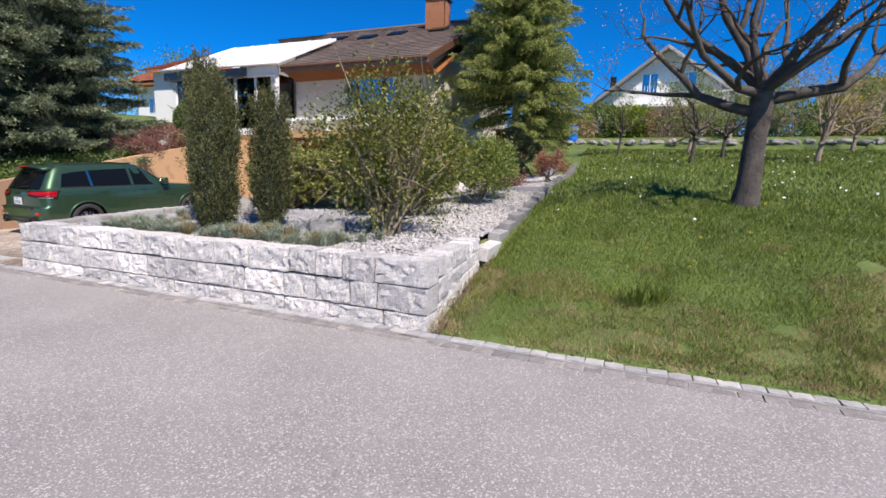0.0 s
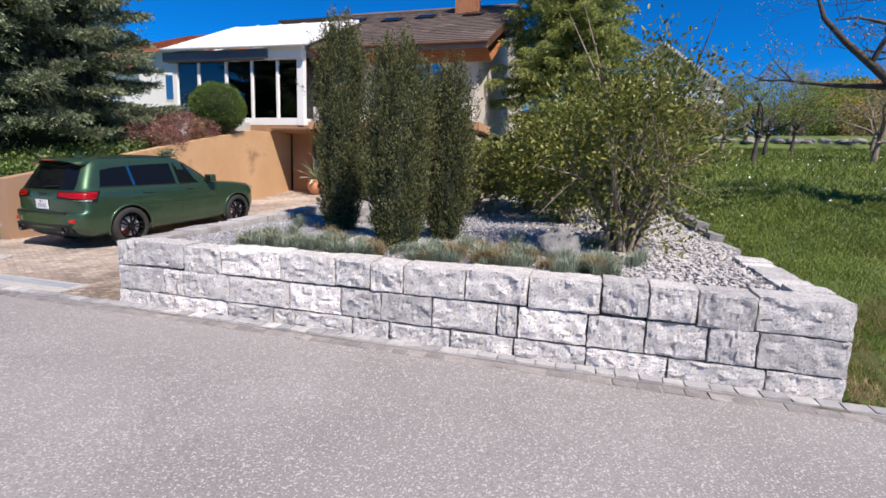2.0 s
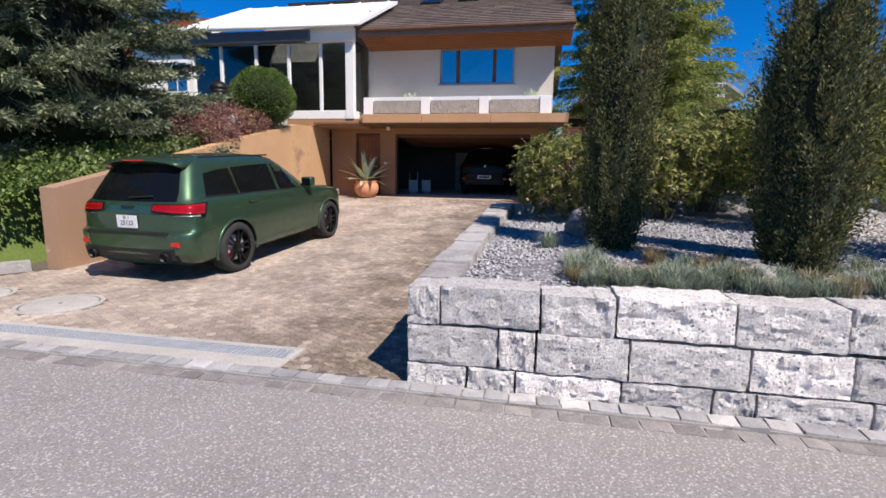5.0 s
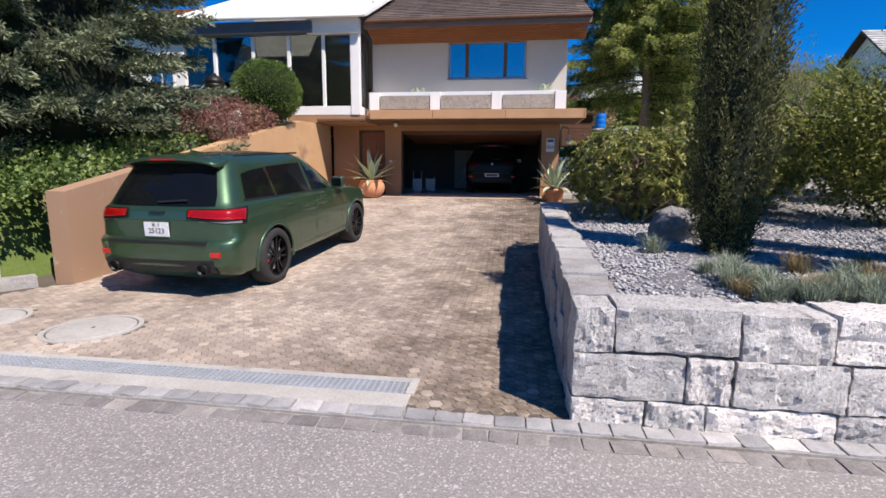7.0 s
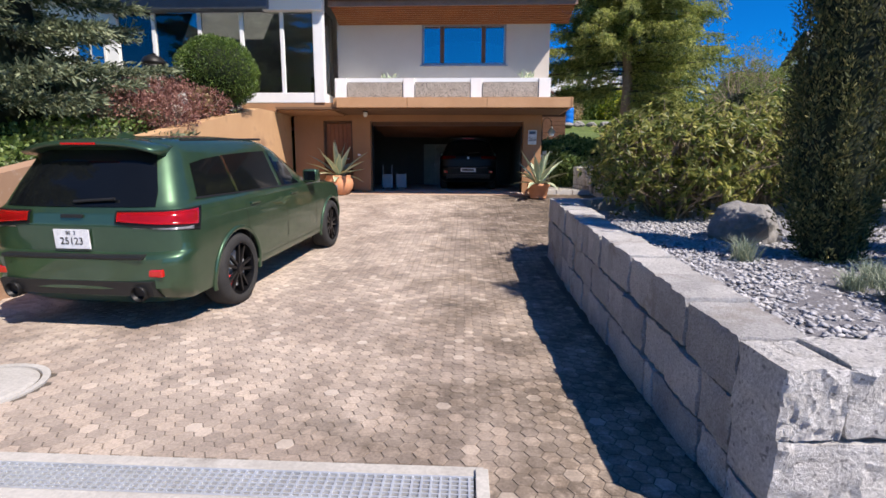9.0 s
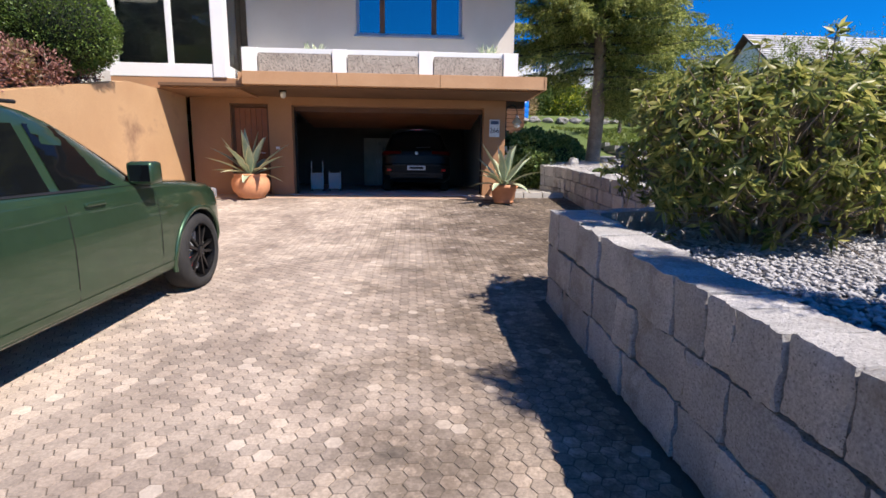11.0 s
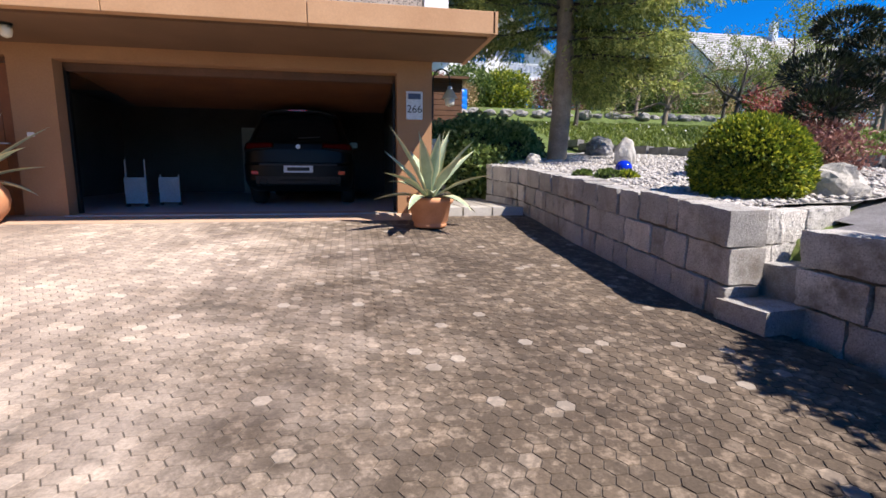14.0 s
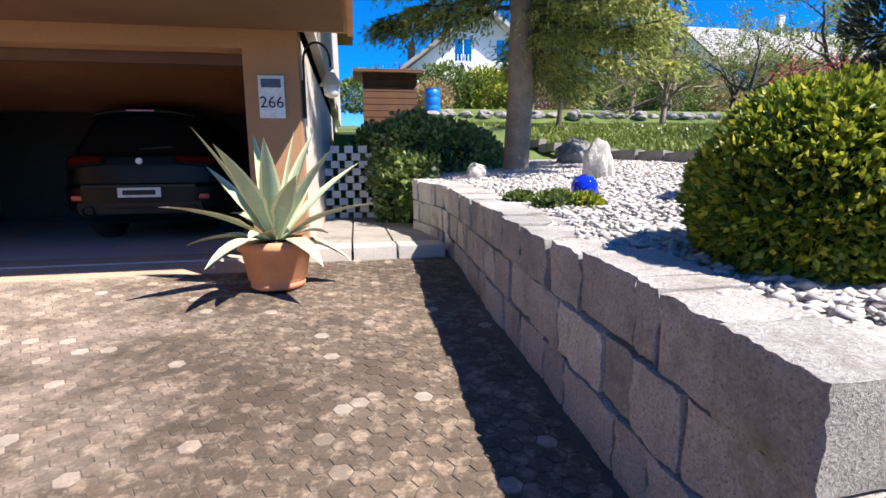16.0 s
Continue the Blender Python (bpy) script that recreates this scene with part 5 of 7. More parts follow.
        ex = part("exhaust_tip", tip, M_DARK_METAL, car, smooth=True)
        ex.matrix_local = pose(s * 0.6, -2.2, 0.43, 90, 0, 0)
        part("roof_rail", (lambda bm: rod(bm, (s * 0.575, -1.6, 1.716), (s * 0.565, 0.02, 1.72), 0.013) and bm)(bmesh.new()), M_TRIM, car)
        part("headlamp", box(min(s * 0.5, s * 0.86), max(s * 0.5, s * 0.86), 1.98, 2.14, 0.84, 0.96), M_CLEAR_LAMP, car, bevel=0.03)
    # rear glass, spoiler, wiper, plate
    bm = bmesh.new()
    grid = []
    for k in range(9):
        z = 1.155 + 0.475 * k / 8
        hw = (0.84 - 0.03 * max(0.0, 1 - k / 2)) * car_w(z)
        grid.append([bm.verts.new((hw * (2 * j / 16 - 1), back_y(hw * (2 * j / 16 - 1), z) - 0.008, z)) for j in range(17)])
    for p, q in zip(grid, grid[1:]):
        for j in range(16):
            bm.faces.new((p[j], p[j + 1], q[j + 1], q[j]))
    part("rear_window", bm, M_CAR_GLASS, car, "dark tinted rear window", True)
    bm = bmesh.new()
    grid = []
    for k in range(17):
        x = -0.64 + 1.28 * k / 16
        sag = 0.075 * abs(x / 0.64) ** 3
        back_ = -2.16 + 0.07 * abs(x / 0.64) ** 2
        grid.append([bm.verts.new(c) for c in ((x, -1.7, 1.738 - sag), (x, -1.95, 1.735 - sag), (x, back_ + 0.03, 1.715 - sag), (x, back_, 1.69 - sag), (x, back_ + 0.03, 1.668 - sag), (x, -1.95, 1.65 - sag), (x, -1.7, 1.62 - sag))])
    for p, q in zip(grid, grid[1:]):
        for k in range(7):
            bm.faces.new((p[k], q[k], q[(k + 1) % 7], p[(k + 1) % 7]))
    bm.faces.new(grid[0])
    bm.faces.new(grid[-1])
    part("spoiler", bm, paint, car, smooth=True)
    part("brake_light", box(-0.16, 0.16, -2.166, -2.13, 1.678, 1.696), M_RED_LAMP, car)
    wp = rod(bmesh.new(), (0.0, tail_y(1.2) - 0.03, 1.2), (0.38, tail_y(1.22) - 0.03, 1.225), 0.012, seg=8)
    part("rear_wiper", wp, M_TRIM, car)
    part("bumper_step", box(-0.66, 0.66, -2.428, -2.3, 0.722, 0.76), M_TRIM, car, bevel=0.012)
    part("diffuser", prism([(-2.405, 0.4), (-2.2, 0.33), (-2.2, 0.53), (-2.428, 0.53)], "x", -0.72, 0.72), M_TRIM, car, bevel=0.015)
    np_ = part("number_plate", box(-0.165 * (1 + (plate_low > 0) * 0.5), 0.165 * (1 + (plate_low > 0) * 0.5), tail_y(0.81) - 0.024 - 0.25 * plate_low, tail_y(0.81) - 0.012, 0.8 - plate_low + 0.05 * (plate_low > 0), 0.97 - plate_low), M_PLATE, car, "white number plate", bevel=0.003)
    for words, z, size in plate_rows:
        if words:
            text_part("plate_text", words, size, pose(0, tail_y(0.81) - 0.026, z, 90, 0, 0), M_INK, np_, 0.001)
        else:
            part("plate_mark", box(-0.19, 0.19, tail_y(0.81) - 0.027 - 0.25 * plate_low, tail_y(0.81) - 0.023 - 0.25 * plate_low, z - size / 2, z + size / 2), M_INK, np_)
    part("badge", badge(), M_TRIM if paint is M_GREEN else M_GALV, car, bevel=0.004)
    ant = rod(bmesh.new(), (0, -1.62, 1.73), (0, -1.66, 1.87), 0.006, seg=6)
    part("antenna", ant, M_TRIM, car)
    part("fin", prism([(-1.7, 1.735), (-1.4, 1.74), (-1.62, 1.79)], "x", -0.02, 0.02), paint, car, bevel=0.006)
    # front glass, grille and seats seen through the windows
    bm = bmesh.new()
    grid = []
    for k in range(7):
        z = 1.16 + 0.45 * k / 6
        y = float(np.interp(z, *CAR_FRONT)) + 0.006
        nose = min(NOSE_R, 0.45 * (y - float(np.interp(z, *CAR_BACK))))
        hw = 0.84 * car_w(z)
        grid.append([bm.verts.new((hw * (2 * j / 8 - 1), y - nose * (1 - (1 - abs(0.84 * (2 * j / 8 - 1)) ** NOSE_P) ** (1 / NOSE_P)), z)) for j in range(9)])
    for p, q in zip(grid, grid[1:]):
        for j in range(8):
            bm.faces.new((p[j], p[j + 1], q[j + 1], q[j]))
    part("windscreen", bm, M_CAR_GLASS, car, smooth=True)
    part("grille", box(-0.55, 0.55, 2.3, 2.43, 0.7, 0.86), M_TRIM, car, bevel=0.02)
    return car


def word_bar():
    return box(-0.1, 0.1, tail_y(1.08) - 0.02, tail_y(1.08) + 0.02, 1.065, 1.095)


def round_mark():
    return rod(bmesh.new(), (0, tail_y(1.05) - 0.02, 1.05), (0, tail_y(1.05) + 0.02, 1.05), 0.04, seg=24)


slope = math.degrees(math.atan2(drive_z(10.7) - drive_z(7.75), 2.95))
build_car("suv", pose(-13.44, 9.2, (drive_z(10.65) + drive_z(7.77)) / 2 - 0.015, slope, 0, -3.9), M_GREEN, "dark green metallic family SUV parked on the driveway", [("BS  3", 0.938, 0.045), ("25123", 0.866, 0.088)], word_bar)
build_car("hatchback", pose(-10.15, 21.45, 0.615, 0, 0, 0), M_BLACK_PAINT, "black car parked inside the dark garage", [("", 0.66, 0.06)], round_mark, 0.25, gloss("dim_red_lamp", (0.16, 0.004, 0.004), 0.2), M_TRIM)

# ---- plants ----
def column_tree(name, x, y, z, h, r, shoots, seed, label):
    """A columnar yew: dark core, upright shoots of uneven length, each brushed with short needles."""
    g = np.random.default_rng(seed)
    t = thing(name, pose(x, y, z), label, "tree", "columnar conifers")

    def rad(u):
        return r * np.interp(u, [0, 0.06, 0.3, 0.58, 0.8, 0.92, 1.0], [0.55, 0.74, 0.93, 1.0, 0.85, 0.56, 0.14])
    core = bmesh.new()
    prof = [(max(0.02, 0.84 * float(rad(k / 24))), 0.06 + h * 0.96 * k / 24) for k in range(25)]
    lathe(prof, 18, core)
    for v in core.verts:
        v.co.x *= 1 + 0.16 * noise.noise(Vector((v.co.x * 4 + seed, v.co.y * 4, v.co.z * 3)))
        v.co.y *= 1 + 0.16 * noise.noise(Vector((v.co.y * 4, v.co.x * 4 + seed, v.co.z * 3)))
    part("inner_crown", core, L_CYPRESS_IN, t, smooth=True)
    part("trunk", rod(bmesh.new(), (0, 0, -0.1), (0, 0, 0.4), 0.06, 0.05), M_BARK, t)
    u, a = g.uniform(-0.03, 0.97, shoots), g.uniform(0, 6.283, shoots)
    lump = np.array([1 + 0.2 * noise.noise(Vector((math.cos(q) * 2.4 + seed, math.sin(q) * 2.4, w * h * 0.9))) for q, w in zip(a, u)])
    deep = g.uniform(0.74, 1.0, shoots) * lump
    far_out = g.random(shoots) < 0.05
    deep[far_out] *= 1.12
    foot = np.stack([rad(u) * deep * np.cos(a), rad(u) * deep * np.sin(a), u * h], 1)
    way = np.stack([np.cos(a) * 0.22, np.sin(a) * 0.22, np.ones(shoots)], 1) + g.normal(0, 0.12, (shoots, 3))
    way[far_out, :2] *= 2.0
    way /= np.linalg.norm(way, axis=1, keepdims=True)
    long = g.uniform(0.2, 0.46, shoots) * np.where(far_out, 1.2, 1.0)
    m = 46
    s = np.tile(np.linspace(0.0, 1.0, m), shoots)
    ring = g.normal(0, 1, (shoots * m, 3))
    ring /= np.linalg.norm(ring, axis=1, keepdims=True)
    spread_ = 0.052 * np.sin(np.pi * np.clip(0.15 + 0.85 * s, 0, 1)) ** 0.7
    w2 = np.repeat(way, m, 0)
    at = np.repeat(foot, m, 0) + w2 * (s * np.repeat(long, m))[:, None] + ring * (spread_ * g.uniform(0.3, 1.0, shoots * m))[:, None]
    at[:, 2] = np.maximum(at[:, 2], 0.03)
    place("crown", leaf_mesh("crown", at, w2 * 0.9 + ring * 0.75, 0.042, 0.014, g), L_CYPRESS, t)
    return t


column_tree("columnar_conifer", -7.4, 6.68, 0.58, 2.8, 0.31, 760, 1, "tall narrow dark green columnar conifer in the gravel bed")
column_tree("columnar_conifer", -6.1, 5.62, 0.55, 2.2, 0.33, 720, 2, "stout dark green columnar conifer behind the wall")
column_tree("columnar_conifer", -5.74, 6.45, 0.58, 2.12, 0.265, 560, 3, "slim dark green columnar conifer in the gravel bed")


def spruce(name, x, y, z, h, r0, first, mat, seed, label, trunk_r, droop, density=1.0, spray=0.17, step=0.36, lowest=0.0, needles=16, full=6.5):
    """A conifer: trunk, whorls of boughs, hanging sprays of needles."""
    g = np.random.default_rng(seed)
    t = thing(name, pose(x, y, z), label, "tree")
    limbs = [[((0.06 * math.sin(k), 0.05 * math.cos(1.7 * k), h * k / 12 - 0.1), max(0.02, trunk_r * (1 - k / 12.3))) for k in range(13)]]
    feet, ways, lens = [], [], []
    zz = first
    while zz < h - 0.3:
        f = zz / h
        length = r0 * (1 - f) ** 0.8 * (0.75 if zz < first + 0.8 else 1.0)
        k = max(5, int(10 * (1 - 0.4 * f)))
        off = g.uniform(0, 6.28)
        for b in range(k):
            a = off + 6.283 * b / k + g.normal(0, 0.2)
            up_ = g.uniform(-0.6, 0.6) * step
            ln = length * g.uniform(0.72, 1.12)
            d = np.array([math.cos(a), math.sin(a)])
            floor_ = lowest + ((2.5 if d[0] > -0.8 else 1.3) if lowest and d[0] < 0.25 else 0.0)
            if zz + up_ < floor_:
                continue
            line = []
            for s in np.linspace(0, 1, 7):
                drop = droop * ln * (s ** 1.6) - 0.18 * ln * max(0.0, s - 0.7) * 2
                line.append((np.array([d[0] * ln * s, d[1] * ln * s, max(floor_, zz + up_ + 0.15 * ln * s - drop)]), max(0.006, 0.035 * (1 - s) * (1 - f) + 0.006)))
            limbs.append(line)
            twigs = int(ln * 11 * density * (1.0 if zz < full else 0.16)) + 3
            for k2 in range(twigs):
                s = 0.1 + 0.9 * (k2 + g.random()) / twigs
                i = min(5, int(s * 6))
                w = s * 6 - i
                p = line[i][0] * (1 - w) + line[i + 1][0] * w
                hand = 1 if k2 % 2 else -1
                side = np.array([-d[1], d[0], 0]) * hand
                way = np.array([d[0], d[1], 0.1]) * g.uniform(0.45, 0.9) + side * g.uniform(0.35, 1.0) * (1.15 - 0.6 * s) + np.array([0, 0, -droop * g.uniform(0.5, 3.2) if lowest else g.uniform(-0.35, 0.15)])
                way /= np.linalg.norm(way)
                feet.append(p)
                ways.append(way)
                lens.append(min(0.75, 0.17 * ln * (1.25 - s) + 0.16) * g.uniform(0.7, 1.25))
        zz += step * (1 - 0.3 * f)
    place("trunk", tube_mesh("trunk", limbs[:1], 12), M_BARK_PALE, t)
    if lowest == 0.0:
        core = lathe([(max(0.03, 0.5 * r0 * (1 - q_ / 12) ** 0.8), 0.25 + (h - 0.6) * q_ / 12) for q_ in range(13)], 16)
        for v in core.verts:
            v.co *= 1 + 0.16 * noise.noise(v.co * 1.3)
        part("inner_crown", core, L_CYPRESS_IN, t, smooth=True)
    place("bough_frame", tube_mesh("bough_frame", limbs[1:], 4), M_BARK, t)
    feet, ways, lens = np.array(feet), np.array(ways), np.array(lens)
    n, m = len(feet), needles
    s = np.tile((np.arange(m) + 0.5) / m, n) + g.normal(0, 0.02, n * m)
    ring = g.normal(0, 1, (n * m, 3))
    ring /= np.linalg.norm(ring, axis=1, keepdims=True)
    w2 = np.repeat(ways, m, 0)
    at = np.repeat(feet, m, 0) + w2 * (s * np.repeat(lens, m))[:, None] + ring * 0.012
    at[:, 2] -= (0.16 if lowest else 0.05) * s * s * np.repeat(lens, m)
    half = np.arange(n * m) % 2 == 0
    place("crown", leaf_mesh("crown", at[half], w2[half] * 0.75 + ring[half] * 0.62, spray, spray * 0.3, g, 0.3), mat, t)
    place("young_growth", leaf_mesh("young_growth", at[~half], w2[~half] * 0.8 + ring[~half] * 0.55, spray * 0.85, spray * 0.28, g, 0.3), mat, t)
    return t


spruce("blue_spruce", -18.9, 10.2, 1.0, 19.0, 3.75, 0.1, L_BLUE_SPRUCE, 11, "huge dense blue-green spruce above the garden wall", 0.28, 0.28, 4.4, 0.12, 0.29, needles=11, full=6.0)
spruce("blue_spruce", -20.2, 6.2, 0.9, 14.0, 3.4, 0.1, L_BLUE_SPRUCE, 13, "dense dark blue-green spruce beside the road", 0.25, 0.28, 2.4, 0.16, 0.34, needles=8, full=5.5)
spruce("garden_spruce", -4.95, 19.9, 1.45, 15.0, 3.5, 1.9, L_SPRUCE, 12, "tall spruce with drooping green boughs over the gravel", 0.21, 0.38, 3.4, 0.115, 0.27, 1.15, needles=12, full=9.0)


def shrub(name, x, y, z, squash, n, leaf, mat, seed, label, stems=14, bark=M_BARK_PALE, lift=0.35, hollow=0.45, amp=0.35, category="shrub", stem_r=0.022, up=0.3, clump=0, whorl=0):
    """A loose shrub: stems from the ground that fork, and leaves in an uneven crown."""
    g = np.random.default_rng(seed)
    t = thing(name, pose(x, y, z), label, category)
    sx, sy, sz = squash
    mid = np.array([0, 0, sz * (1 + lift)])
    limbs, tips = [], []
    for k in range(stems):
        d, _ = ball_points(1, g)
        e = mid + d[0] * np.array(squash) * g.uniform(0.5, 0.95)
        e[2] = max(e[2], 0.35 * sz)
        b = np.array([g.normal(0, 0.09), g.normal(0, 0.09), -0.05])
        c = b * 0.5 + e * 0.5 + np.array([-0.15 * e[0], -0.15 * e[1], 0.1 * sz])
        line = [(b * (1 - s) ** 2 + 2 * c * s * (1 - s) + e * s * s, stem_r * (1 - 0.8 * s)) for s in np.linspace(0, 1, 7)]
        limbs.append(line)
        tips.append(e)
        for _ in range(3):
            j = g.integers(3, 6)
            p0 = line[j][0]
            p1 = p0 + (g.normal(0, 0.3, 3) + np.array([0, 0, 0.25])) * np.array(squash)
            limbs.append([(p0, line[j][1] * 0.8), ((p0 + p1) / 2 + g.normal(0, 0.02, 3), stem_r * 0.3), (p1, 0.003)])
            tips.append(p1)
    place("woody_frame", tube_mesh("woody_frame", limbs, 5), bark, t)
    if whorl:
        d, _ = ball_points(whorl, g)
        d[:, 2] = g.uniform(-0.75, 1.0, whorl)
        d /= np.linalg.norm(d, axis=1, keepdims=True)
        cen = mid + d * np.array(squash) * (g.uniform(0.6, 1.02, whorl) * lumpy(d, seed, amp, 2.4))[:, None]
        k = max(1, n // whorl)
        n = k * whorl
        axis = d + g.normal(0, 0.3, (whorl, 3)) + np.array([0, 0, 0.5])
        axis /= np.linalg.norm(axis, axis=1, keepdims=True)
        ring = g.normal(0, 1, (n, 3))
        ax = np.repeat(axis, k, 0)
        ring -= ax * np.sum(ring * ax, 1, keepdims=True)
        ring /= np.linalg.norm(ring, axis=1, keepdims=True)
        at = np.repeat(cen, k, 0) + ax * g.uniform(-0.03, 0.03, (n, 1))
        al = ring + ax * g.uniform(-0.35, 0.75, (n, 1)) + np.array([0, 0, -0.12])
        tagged(place("twig_frame", tube_mesh("twig_frame", [[(c - a_ * 0.22 - np.array([0, 0, 0.05]), 0.006), (c, 0.004)] for c, a_ in zip(cen, axis)], 4), bark, t), kind="stuff")
    elif clump:
        cen, _ = ball_points(clump, g)
        cen = mid + cen * np.array(squash) * g.uniform(0.45, 0.95, (clump, 1)) * lumpy(cen, seed, amp, 1.6)[:, None]
        pick = g.integers(0, clump, n)
        at = cen[pick] + g.normal(0, 1, (n, 3)) * np.array(squash) * 0.13
        al = (at - mid) * 0.5 + g.normal(0, 0.5, (n, 3)) * max(squash) + np.array([0, 0, up])
    else:
        d, _ = ball_points(n, g)
        rr = g.uniform(hollow, 1.0, n) ** 0.6 * lumpy(d, seed, amp, 2.2) * lumpy(d, seed + 9, amp * 0.6, 6.0)
        at = mid + d * rr[:, None] * np.array(squash)
        al = d * 0.6 + g.normal(0, 0.55, (n, 3)) + np.array([0, 0, up])
    at[:, 2] = np.maximum(at[:, 2], 0.04)
    place("foliage", leaf_mesh("foliage", at, al, leaf, leaf * (0.34 if whorl else 0.5), g), mat, t)
    return t


shrub("flowering_shrub", -3.5, 6.45, 0.56, (1.1, 1.05, 1.26), 10000, 0.066, L_SHRUB, 21, "large airy multi-stemmed shrub with fresh yellow-green leaves", 34, lift=0.1, stem_r=0.034, clump=150, amp=0.6)
shrub("flowering_shrub", -4.3, 9.0, 0.75, (1.3, 1.1, 1.05), 15000, 0.075, L_SHRUB, 22, "wide spring-green shrub behind the front garden bed", 16, lift=0.1, clump=150)
shrub("flowering_shrub", -3.6, 11.4, 1.05, (0.9, 1.0, 0.75), 8700, 0.075, L_SPRING, 24, "low yellow-green shrub beside the lawn edging", 12, lift=0.1, clump=110)
shrub("barberry_shrub", -3.9, 15.0, 1.2, (0.7, 0.8, 0.35), 3500, 0.06, L_RED, 25, "low red-brown barberry shrub on the gravel", 10, lift=0.0, clump=60)
shrub("rhododendron", -7.55, 9.25, 0.62, (1.1, 0.86, 0.74), 13200, 0.1, L_RHODO, 23, "broad rhododendron with glossy yellow-green leaves", 30, lift=0.1, stem_r=0.026, amp=0.3, whorl=1100)
shrub("rhododendron", -6.2, 9.75, 0.7, (0.95, 0.75, 0.8), 8400, 0.1, L_RHODO, 27, "rhododendron with glossy leaves behind the conifers", 18, lift=0.05, stem_r=0.025, amp=0.3, whorl=700)
shrub("rhododendron", -5.15, 11.0, 0.78, (0.85, 0.95, 0.88), 13200, 0.1, L_RHODO, 28, "tall rhododendron behind the wall beside the steps", 16, lift=0.05, stem_r=0.025, amp=0.3, whorl=1100)


def clipped_ball(name, x, y, z, r, n, mat, seed, label, leaf=0.035, squash=0.94):
    g = np.random.default_rng(seed)
    t = thing(name, pose(x, y, z), label, "topiary")
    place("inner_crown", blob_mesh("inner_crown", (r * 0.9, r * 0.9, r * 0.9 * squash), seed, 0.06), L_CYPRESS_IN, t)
    d, _ = ball_points(n, g)
    rr = r * lumpy(d, seed, 0.07, 3.0) * lumpy(d, seed + 5, 0.06, 9.0) * g.uniform(0.88, 1.02, n)
    at = d * rr[:, None] * np.array([1, 1, squash])
    place("foliage", leaf_mesh("foliage", at, d + g.normal(0, 0.55, (n, 3)) + np.array([0, 0, 0.25]), leaf, leaf * 0.55, g), mat, t)
    place("stem", tube_mesh("stem", [[((0, 0, -r * squash - 0.2), 0.05), ((0, 0, -r * 0.5), 0.04)]], 8), M_BARK, t)
    return t


clipped_ball("box_ball", -5.6, 14.02, 1.33, 0.49, 26000, L_BOX, 31, "clipped round boxwood ball with yellow-green tips", 0.042)
clipped_ball("yew_ball", -15.85, 14.05, 3.42, 0.85, 20000, L_BOX_DARK, 32, "large clipped green ball shrub above the garden wall", 0.045, 0.9)

# blue fescue along the wall
g = np.random.default_rng(41)


def tuft_mesh(k):
    q = np.random.default_rng(100 + k)
    n = 190
    a, lean = q.uniform(0, 6.283, n), np.abs(q.normal(0.45, 0.3, n))
    at = np.stack([q.normal(0, 0.035, n), q.normal(0, 0.035, n), np.zeros(n)], 1)
    al = np.stack([np.cos(a) * lean, np.sin(a) * lean, np.ones(n)], 1)
    ln = q.uniform(0.17, 0.3, n)
    al /= np.linalg.norm(al, axis=1, keepdims=True)
    side = np.stack([-np.sin(a), np.cos(a), np.zeros(n)], 1) * 0.0032
    mid = at + al * (ln * 0.6)[:, None]
    tip = mid + (al * 0.75 + np.stack([np.cos(a) * 0.4, np.sin(a) * 0.4, np.full(n, -0.25)], 1)) * (ln * 0.45)[:, None]
    v = np.stack([at - side, at + side, mid + side * 0.8, tip, mid - side * 0.8], 1).reshape(-1, 3)
    i = np.arange(n)[:, None] * 5
    f = np.concatenate([i + np.array([[0, 1, 2]]), i + np.array([[0, 2, 4]]), i + np.array([[4, 2, 3]])], 1)
    return big_mesh("fescue_tuft", v, f.ravel(), 3)


tufts = [tuft_mesh(k) for k in range(5)]
dry = tuft_mesh(9)
for k in range(170):
    x, y = g.uniform(-7.9, -3.6), 4.9 + abs(g.normal(0, 0.42))
    if k > 155:
        x, y = g.uniform(-8.2, -3.2), g.uniform(5.0, 7.0)
    isdry = g.random() < 0.2
    ob = new("fescue_tuft", (dry if isdry else tufts[k % 5]))
    if not ob.data.materials:
        ob.data.materials.append(L_STRAW if isdry else L_FESCUE)
    ob.matrix_world = pose(x, y, bed_z(x, y) - 0.01, 0, 0, g.uniform(0, 360)) @ Matrix.Scale(g.uniform(0.55, 1.0), 4)
    tagged(ob, "dry straw-coloured fescue grass tuft behind the wall" if isdry else "blue-green fescue grass tuft behind the wall", "grass tuft", "fescue tufts")


def boulder(x, y, z, sx, sy, sz, mat, seed, label):
    bm = bmesh.new()
    bmesh.ops.create_icosphere(bm, subdivisions=3, radius=1.0)
    for v in bm.verts:
        p = v.co.copy()
        k = 1 + 0.3 * noise.noise(p * 1.3 + Vector((seed, 0, 0))) + 0.12 * noise.noise(p * 4 + Vector((0, seed, 0)))
        c = noise.cell_vector(p * 1.6 + Vector((seed, seed, 0)))
        v.co = Vector((p.x * sx, p.y * sy, p.z * sz)) * k + (c - Vector((0.5, 0.5, 0.5))) * 0.12 * min(sx, sy, sz)
    ob = part("boulder", bm, mat, None)
    ob.matrix_world = pose(x, y, z, 0, 0, seed * 40)
    return tagged(ob, label, "boulder", "garden boulders")


boulder(-4.22, 5.85, bed_z(-4.2, 5.85) + 0.1, 0.26, 0.2, 0.24, M_BOULDER, 1, "dark rough boulder among the grass tufts")
